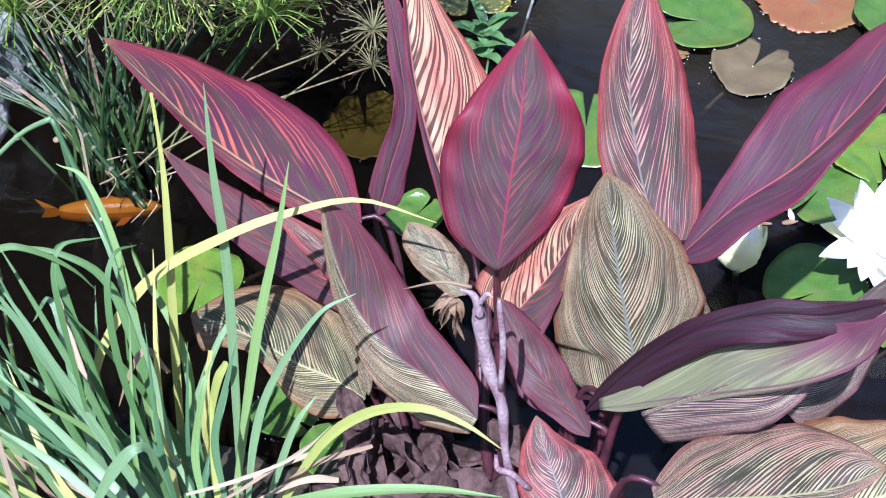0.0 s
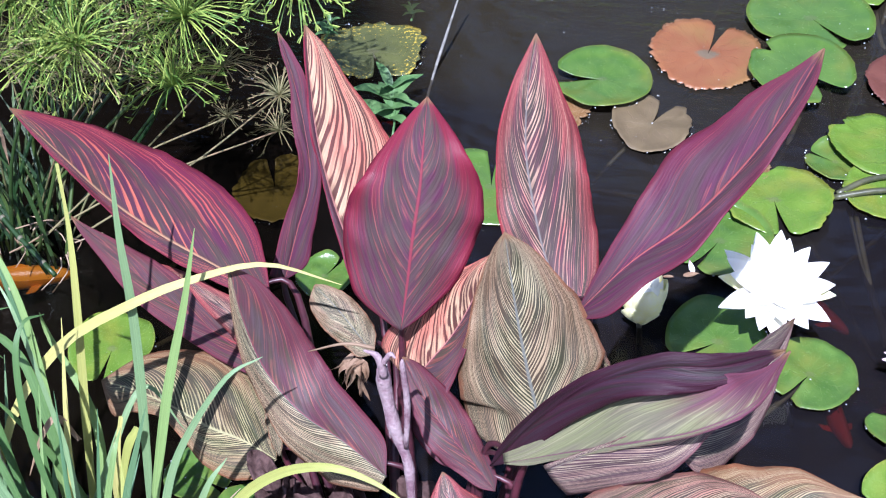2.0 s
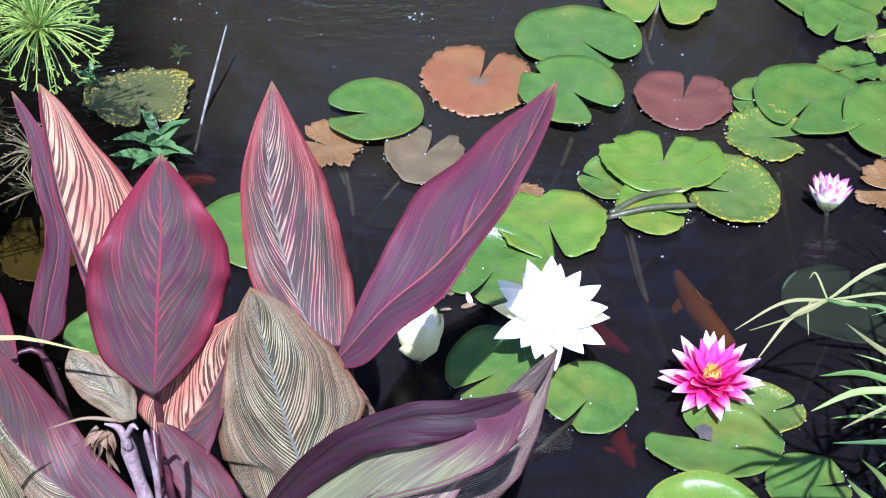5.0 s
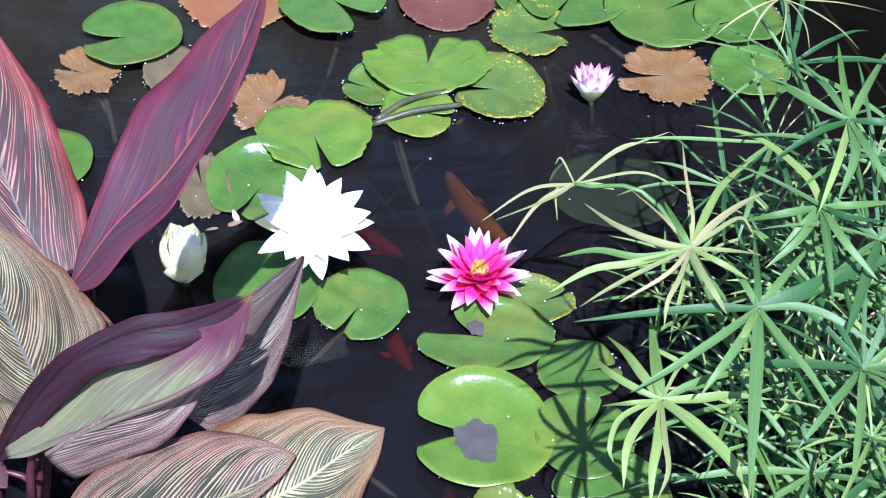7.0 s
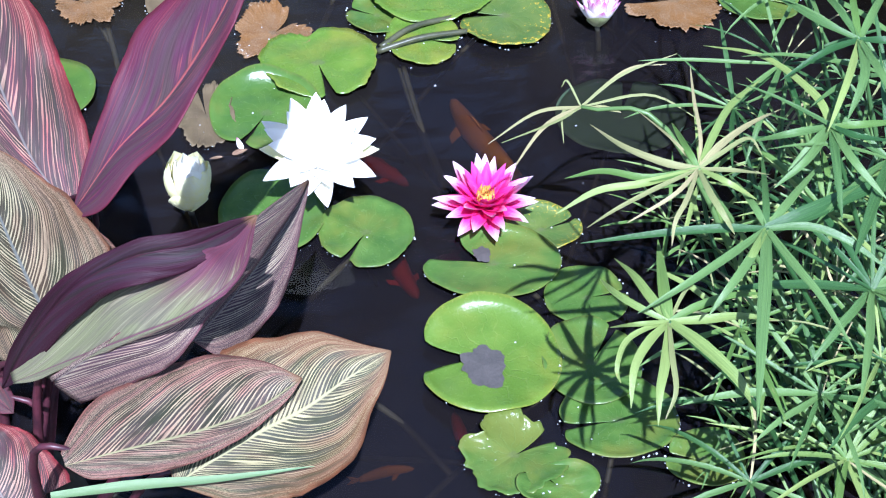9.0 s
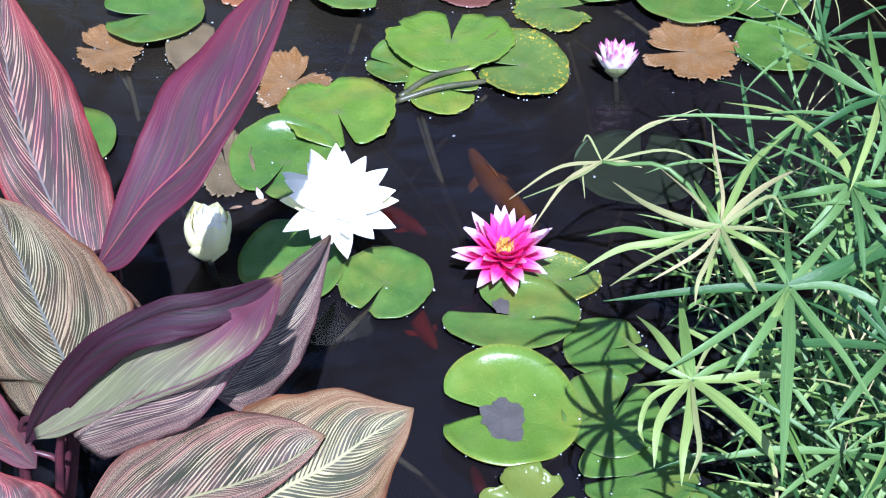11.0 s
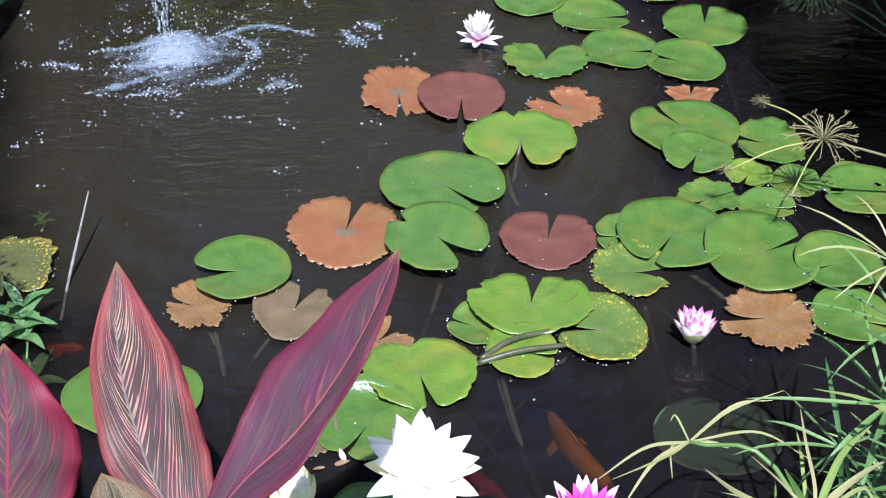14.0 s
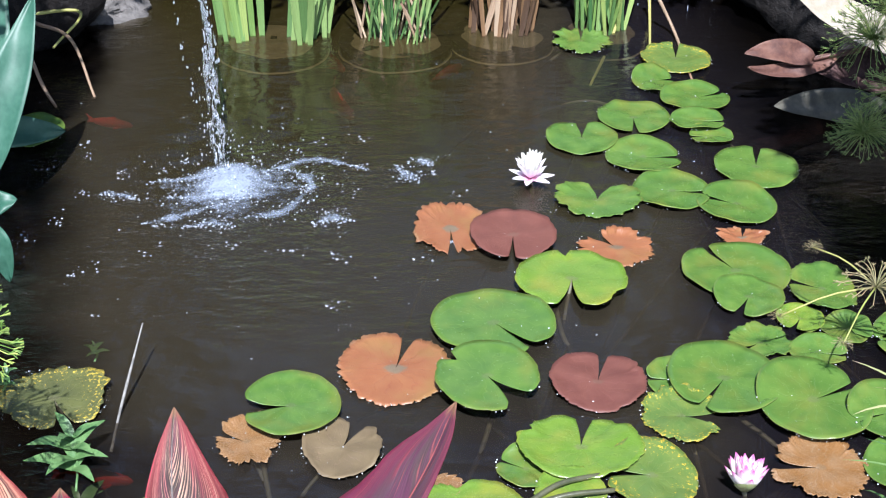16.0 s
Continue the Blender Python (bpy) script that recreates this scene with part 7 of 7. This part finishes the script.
for arm in [[(-0.019, 2.941, 0.0), (0.084, 2.990, 0.0), (0.188, 2.944, 0.0)],
            [(-0.249, 2.894, 0.0), (-0.166, 2.912, 0.0), (-0.089, 2.966, 0.0)],
            [(-0.236, 2.724, 0.0), (-0.166, 2.759, 0.0), (-0.081, 2.808, 0.0)],
            [(-0.204, 2.830, 0.0), (-0.116, 2.832, 0.0), (-0.061, 2.855, 0.0)],
            [(-0.067, 2.738, 0.0), (0.019, 2.763, 0.0), (0.071, 2.864, 0.0)],
            [(0.085, 2.716, 0.0), (0.118, 2.737, 0.0), (0.149, 2.728, 0.0)],
            [(0.247, 2.958, 0.0), (0.263, 2.922, 0.0), (0.284, 2.891, 0.0)],
            [(-0.339, 2.850, 0.0), (-0.299, 2.842, 0.0), (-0.264, 2.822, 0.0)],
            [(-0.162, 2.706, 0.0), (-0.120, 2.721, 0.0), (-0.076, 2.711, 0.0)],
            [(0.015, 2.953, 0.0), (0.067, 2.906, 0.0), (0.074, 2.840, 0.0)],
            [(0.301, 2.994, 0.0), (0.308, 2.972, 0.0), (0.317, 2.967, 0.0)]]:
    path = spline([Vector(p) for p in arm], 14)
    verts, faces, uvs = [], [], []
    for k, p in enumerate(path):
        half = 0.019 * (0.35 + math.sin(math.pi * k / 13)) * (1 + 1.3 * noise.noise(p * 38))
        way = (path[min(13, k + 1)] - path[max(0, k - 1)]).normalized()
        side = Vector((-way.y, way.x, 0))
        for j in range(-2, 3):
            verts.append(p + side * (half * j / 2) + Vector((0, 0, 0.0022 + 0.002 * (1 - abs(j) / 2))))
            uvs.append((k / 13, (abs(j) / 2) * 0.9 + 0.25 * abs(k / 6.5 - 1)))
        for q in range(9):
            r = 0.0004 + 0.0017 * rnd.random() ** 3
            spots.append((p + way * rnd.uniform(-0.012, 0.012) + side * rnd.gauss(0, half * 0.7) + Vector((0, 0, 0.003)), (r * 1.4, r * 1.3, r)))
    for k in range(13):
        for j in range(4):
            i = k * 5 + j
            faces.append((i, i + 1, i + 6, i + 5))
    part("froth", mesh_of("froth", verts, faces, uvs), ARM, fountain, "thin bluish-white froth")
for k in range(150):
    a, r = rnd.uniform(0, 6.28), abs(rnd.gauss(0, 0.07))
    q = rnd.uniform(0.0005, 0.0020)
    spots.append((SPLASH + Vector((math.cos(a) * r * 1.25, math.sin(a) * r * 1.1 - 0.03, 0.004 + max(0, 0.024 - r * 0.25) * rnd.random())), (q * 1.4, q * 1.3, q)))
part("foam", drops_mesh(spots), FOAM, fountain, "pale foam and bubbles")["kind"] = "stuff"
spots = []
for k in range(360):
    s = rnd.random()
    p = Vector((rnd.uniform(-0.6, 1.0), rnd.uniform(1.5, 3.4), 0.001))
    if rnd.random() < 0.5:
        p = SPLASH + Vector((rnd.gauss(0, 0.35), rnd.gauss(-0.15, 0.35), 0.001))
    q = 0.0005 + 0.0016 * rnd.random() ** 2
    spots.append((p, (q * 1.3, q * 1.2, q * 0.7)))
# small rafts of bubbles that drift away from the splash
for k in range(60):
    a, r = rnd.uniform(0, 6.28), 0.10 + abs(rnd.gauss(0, 0.26))
    mid = SPLASH + Vector((math.cos(a) * r * 1.25, math.sin(a) * r - 0.10, 0.001))
    for j in range(rnd.randrange(3, 12)):
        q = 0.0009 + 0.0030 * rnd.random() ** 2.5
        spots.append((mid + Vector((rnd.gauss(0, 0.010), rnd.gauss(0, 0.010), 0)), (q, q, q * 0.75)))
BUBBLE = Nodes("bubble")
BUBBLE = BUBBLE.finish((0.80, 0.84, 0.90), 0.04, Transmission_Weight=0.75, IOR=1.33)
bubbles = tagged(part("bubbles", drops_mesh(spots), BUBBLE), "tiny glinting bubbles scattered over the water", "bubbles", kind="stuff")
spots = []
for x in (1.02, 1.10, 1.21, 1.30, 1.38, 0.93, 1.45):
    for k in range(26):
        spots.append((Vector((x + rnd.gauss(0, 0.012), 3.86 + rnd.gauss(0, 0.02), rnd.uniform(0.0, 0.5))), (0.0016, 0.0016, rnd.uniform(0.003, 0.012))))
tagged(part("dripping_water", drops_mesh(spots), FOAM), "thin drips of water falling from the far rocks", "dripping water", kind="stuff")
# unseen backdrop, added so that the far water mirrors dark green
tagged(part("hedge", sheet("hedge", -9, 9, -1.2, 0.35, 0.0, 40, 0.25, 1.4), HEDGE), "unseen dark green hedge sheet added behind the pond for reflections", "hedge", kind="structure").matrix_world = pose(0, 6.2, 1.2, 90, 0, 0)

# beads of water along the rims of the pads
rnd = random.Random(77)
spots = []
for rim in bead_rims:
    if rim is None:
        continue
    x, y, z, rx, ry, turn, gap, luck = rim
    for k in range(int(12 + 30 * luck)):
        a = turn + gap / 2 + (2 * math.pi - gap) * rnd.random()
        r = rnd.choice((1.0, 1.0, 1.01, 1.02, 0.97, rnd.random() ** 0.5))
        q = 0.0004 + 0.0012 * rnd.random() ** 2
        spots.append((Vector((x + rx * r * math.cos(a), y + ry * r * math.sin(a), 0.0075 + z + q * 0.4)), (q, q, q * 0.8)))
BEAD = Nodes("water_bead")
BEAD = BEAD.finish((0.80, 0.84, 0.88), 0.06, Transmission_Weight=0.35, IOR=1.33)
tagged(part("water_beads", drops_mesh(spots), BEAD), "glinting beads of water on the lily pads", "water beads", kind="stuff")

# long pale stalks showing through the water
for a, b, c in (((0.008, 1.991, -0.020), (0.022, 1.906, -0.040), (0.030, 1.786, -0.050)), ((0.431, 1.841, -0.020), (0.443, 1.709, -0.040), (0.462, 1.594, -0.050)), ((0.376, 2.129, -0.020), (0.345, 2.035, -0.040), (0.322, 1.983, -0.050)),
                ((-0.022, 1.893, -0.050), (0.061, 1.891, -0.050), (0.144, 1.877, -0.050)), ((0.515, 2.432, -0.020), (0.517, 2.363, -0.030), (0.533, 2.321, -0.050)), ((0.762, 2.096, -0.020), (0.800, 2.054, -0.030), (0.830, 2.035, -0.050)),
                ((0.426, 1.871, -0.030), (0.439, 1.723, -0.040), (0.457, 1.599, -0.050)), ((0.329, 1.481, -0.030), (0.265, 1.412, -0.040), (0.160, 1.306, -0.050)), ((0.303, 1.233, -0.030), (0.349, 1.184, -0.040), (0.392, 1.116, -0.050)),
                ((0.857, 3.174, -0.030), (0.721, 3.365, -0.040), (0.571, 3.312, -0.050))):
    tagged(part("lily_stalk", tube("lily_stalk", [a, b, c], (0.0042, 0.0042), 7, 14), WATER_STALK), "pale lily stalk seen through the dark water", "lily stalk", "lily stalks under water")
for a, b, c in (((0.527, 1.866, 0.016), (0.458, 1.855, 0.018), (0.394, 1.843, 0.008)), ((0.513, 1.908, 0.012), (0.450, 1.885, 0.016), (0.400, 1.855, 0.006))):
    tagged(part("lily_stalk", tube("lily_stalk", [a, b, c], (0.0040, 0.0048), 8, 14), WET_STALK), "dark olive lily stalk lying across a flooded pad", "lily stalk", "lily stalks under water")
# fallen petals beside the white flower
for k, spot in enumerate(((0.177, 1.641, 0.006), (0.190, 1.646, 0.006), (0.164, 1.637, 0.006))):
    petal = part("fallen_petal", petal_mesh(0.022, 0.0045, 0.5, 6, 30), PETAL_BUD if k == 1 else SHRED)
    petal.location = spot
    petal.rotation_euler = (0.2, 0, k * 1.9)
    tagged(petal, "fallen reddish petal floating on the water", "petal", "fallen petals")

# ---- fish under the water ----


def koi_material(name, color_a, color_b, patch=(0.75, 0.62, 0.50), share=0.0):
    n = Nodes(name)
    here = n.place()
    color = n.mix(n.noise(here, 34.0, 3.0), color_a, color_b)
    if share:
        color = n.mix(n.step(n.noise(here, 22.0, 2.0), 0.62 - share, 0.68 - share), color, patch)
    scale = n.tree.nodes.new("ShaderNodeTexVoronoi")
    n.put(scale.inputs["Vector"], here)
    scale.inputs["Scale"].default_value = 260.0
    return n.finish(color, 0.35, scale.outputs[0], 0.3, 0.001)


KOI = {
    "red": (koi_material("koi_red", (0.70, 0.028, 0.020), (0.82, 0.070, 0.030)), "red koi gliding under the surface"),
    "gold": (koi_material("koi_gold", (0.85, 0.26, 0.015), (0.90, 0.40, 0.030)), "golden-orange koi gliding under the surface"),
    "pale": (koi_material("koi_pale", (0.60, 0.24, 0.080), (0.72, 0.40, 0.20), (0.70, 0.56, 0.42), 0.12), "pale orange and cream koi deep in the water"),
}


def koi(tail, head, kind, girth=0.13, bend=0.0):
    """A fish from its tail's root to its snout: deep tapered body, forked tail, back fin and side fins."""
    material, label = KOI[kind]
    tail, head = Vector(tail), Vector(head)
    fish = tagged(new("koi"), label, "fish", "fish in the pond")
    fish.location = tail.lerp(head, 0.5)
    length = (head - tail).length
    way = (head - tail).normalized()
    side = Vector((0, 0, 1)).cross(way).normalized()
    up = way.cross(side)

    def spot(s, a=0.0, b=0.0):
        """s from the tail to the snout, a sideways, b upwards, in lengths."""
        sway = bend * math.sin(math.pi * s) + a
        return length * ((s - 0.5) * way + sway * side + b * up)

    verts, faces = [], []
    rows, ring = 18, 12
    for k in range(rows + 1):
        s = k / rows
        r = girth * (0.16 + 0.84 * math.sin(math.pi * min(1.0, 0.12 + 0.80 * s ** 0.9)) ** 0.9) * (1 if s < 0.9 else math.sqrt(max(0.02, 1 - ((s - 0.9) / 0.1) ** 2)))
        for j in range(ring):
            w = 2 * math.pi * j / ring
            verts.append(spot(s, r * 0.62 * math.cos(w), r * 0.80 * math.sin(w)))
    for k in range(rows):
        for j in range(ring):
            faces.append((k * ring + j, k * ring + (j + 1) % ring, (k + 1) * ring + (j + 1) % ring, (k + 1) * ring + j))
    faces += [tuple(range(ring))[::-1], tuple(range(rows * ring, (rows + 1) * ring))]
    part("body", mesh_of("body", verts, faces), material, fish)

    def fin(name, outline):
        me = mesh_of(name, [spot(*p) for p in outline], [tuple(range(len(outline)))], smooth=False)
        thicken(part(name, me, material, fish), 0.0008)

    fin("tail_fin", [(0.02, 0, 0.02), (-0.10, 0.02, 0.09), (-0.24, 0.07, 0.13), (-0.15, 0.03, 0.02), (-0.22, 0.05, -0.09), (-0.09, 0.01, -0.06), (0.02, 0, -0.02)])
    fin("back_fin", [(0.36, 0, 0.08), (0.38, 0.01, 0.14), (0.52, 0.01, 0.17), (0.66, 0, 0.11), (0.62, 0, 0.085)])
    for hand in (-1, 1):
        fin("side_fin", [(0.72, hand * 0.06, -0.04), (0.64, hand * 0.17, -0.06), (0.55, hand * 0.19, -0.06), (0.60, hand * 0.08, -0.05)])
    return fish


koi((-0.803, 1.553, -0.040), (-0.665, 1.582, -0.034), "gold", 0.17)
koi((0.341, 1.714, -0.075), (0.412, 1.632, -0.066), "red", 0.15, 0.04)
koi((0.372, 1.518, -0.060), (0.394, 1.405, -0.056), "red", 0.17, -0.04)
koi((0.556, 1.648, -0.064), (0.497, 1.806, -0.060), "gold", 0.15, 0.05)
koi((0.412, 1.219, -0.070), (0.419, 1.140, -0.065), "red", 0.17)
koi((0.290, 1.130, -0.060), (0.353, 1.138, -0.060), "gold", 0.15, 0.06)
koi((-0.302, 2.030, -0.062), (-0.192, 2.005, -0.056), "red", 0.16, 0.03)
koi((0.079, 3.703, -0.060), (0.148, 3.595, -0.058), "red", 0.16, 0.05)
koi((0.120, 3.484, -0.062), (0.164, 3.330, -0.060), "red", 0.16, -0.05)
koi((0.366, 3.558, -0.062), (0.440, 3.633, -0.060), "red", 0.16)
koi((-0.420, 3.330, -0.062), (-0.330, 3.300, -0.062), "red", 0.16)

# ---- unseen trees, added to shade the pond and darken its reflections ----


def unseen_tree(root, limbs, crowns, leaves, seed, label, size_of_leaf=0.05):
    """Tapered trunk, limbs, and a crown of many small leaves round the limbs."""
    rnd = random.Random(seed)
    tree = tagged(new("tree"), label, "tree")
    root = Vector(root)
    fork = root + Vector((0, 0, 0.95))
    part("trunk", tube("trunk", [root, root.lerp(fork, 0.5) + Vector((0.02, 0.03, 0)), fork], (0.09, 0.07, 0.055), 12, 14), EARTH, tree, "grey-brown trunk")
    for end in limbs:
        end = Vector(end)
        part("limb", tube("limb", [fork, fork.lerp(end, 0.5) + Vector((0, 0, 0.12)), end], (0.045, 0.025, 0.010), 8, 14), EARTH, tree)
    verts, faces = [], []
    for k in range(leaves):
        (cx, cy, cz), (rx, ry, rz) = crowns[rnd.randrange(len(crowns))]
        p = Vector((cx + rx * rnd.uniform(-1, 1), cy + ry * rnd.uniform(-1, 1), cz + rz * rnd.uniform(-1, 1)))
        if noise.noise(p * 3.1) < -0.28:
            continue
        a = rnd.uniform(0, 6.28)
        d = Vector((math.cos(a), math.sin(a), rnd.uniform(-0.5, 0.3))).normalized()
        w = d.cross(Vector((rnd.uniform(-0.4, 0.4), rnd.uniform(-0.4, 0.4), 1))).normalized()
        size = size_of_leaf * rnd.uniform(0.7, 1.4)
        i = len(verts)
        verts += [p, p + d * size * 0.5 + w * size * 0.24, p + d * size, p + d * size * 0.5 - w * size * 0.24]
        faces.append((i, i + 1, i + 2, i + 3))
    part("crown", mesh_of("crown", verts, faces), HEDGE_DARK if size_of_leaf > 0.1 else HEDGE, tree, "loose dark green foliage")["kind"] = "stuff"


unseen_tree((2.55, 2.35, 0.1), [(1.9, 2.0, 1.5), (1.35, 1.8, 1.45), (2.2, 1.7, 1.5), (1.9, 2.9, 1.5), (1.1, 3.1, 1.52)],
           [((1.68, 1.80, 1.5), (0.62, 0.34, 0.14)), ((2.2, 2.1, 1.6), (0.5, 0.4, 0.2)), ((1.45, 1.80, 1.45), (0.44, 0.30, 0.1)), ((1.85, 2.95, 1.5), (0.70, 0.45, 0.12)), ((1.0, 3.12, 1.52), (0.75, 0.30, 0.10))], 21000, 3, "unseen small dark-leaved tree added to shade the right of the pond")
unseen_tree((-1.95, 2.7, 0.1), [(-1.3, 2.5, 1.4), (-0.9, 2.7, 1.4), (-0.5, 3.1, 1.5), (0.0, 3.15, 1.52)],
           [((-1.05, 2.55, 1.4), (0.50, 0.40, 0.14)), ((-1.6, 2.6, 1.5), (0.4, 0.45, 0.2)), ((-0.45, 3.14, 1.5), (0.75, 0.30, 0.10))], 12000, 4, "unseen small dark-leaved tree added to shade the far corner")
# out of view: added so that the water mirrors dark foliage at both sides
unseen_tree((-2.6, 5.3, 0.1), [(-2.0, 5.2, 2.2), (-1.4, 5.4, 2.6), (-2.6, 5.4, 2.8), (-1.0, 5.3, 2.0)],
           [((-1.7, 5.3, 1.9), (1.2, 0.4, 0.9)), ((-1.9, 5.4, 3.0), (1.1, 0.4, 0.9))], 9000, 5, "unseen tall dark evergreen shrub added behind the pond for reflections", 0.13)
unseen_tree((3.1, 5.2, 0.1), [(2.4, 5.2, 2.0), (3.2, 5.3, 2.6), (1.9, 5.2, 1.8)],
           [((2.5, 5.2, 1.7), (1.1, 0.4, 0.9)), ((2.7, 5.3, 2.9), (1.2, 0.4, 1.0))], 9000, 6, "unseen tall dark evergreen shrub added behind the pond for reflections", 0.13)
unseen_tree((-3.0, 5.5, 0.1), [(-2.4, 5.4, 3.0), (-1.6, 5.5, 3.6), (-2.8, 5.4, 4.0)],
           [((-2.1, 5.4, 4.4), (1.4, 0.4, 1.0)), ((-1.9, 5.4, 3.6), (1.2, 0.4, 0.8))], 7000, 7, "unseen tall dark evergreen tree added behind the pond for reflections", 0.14)
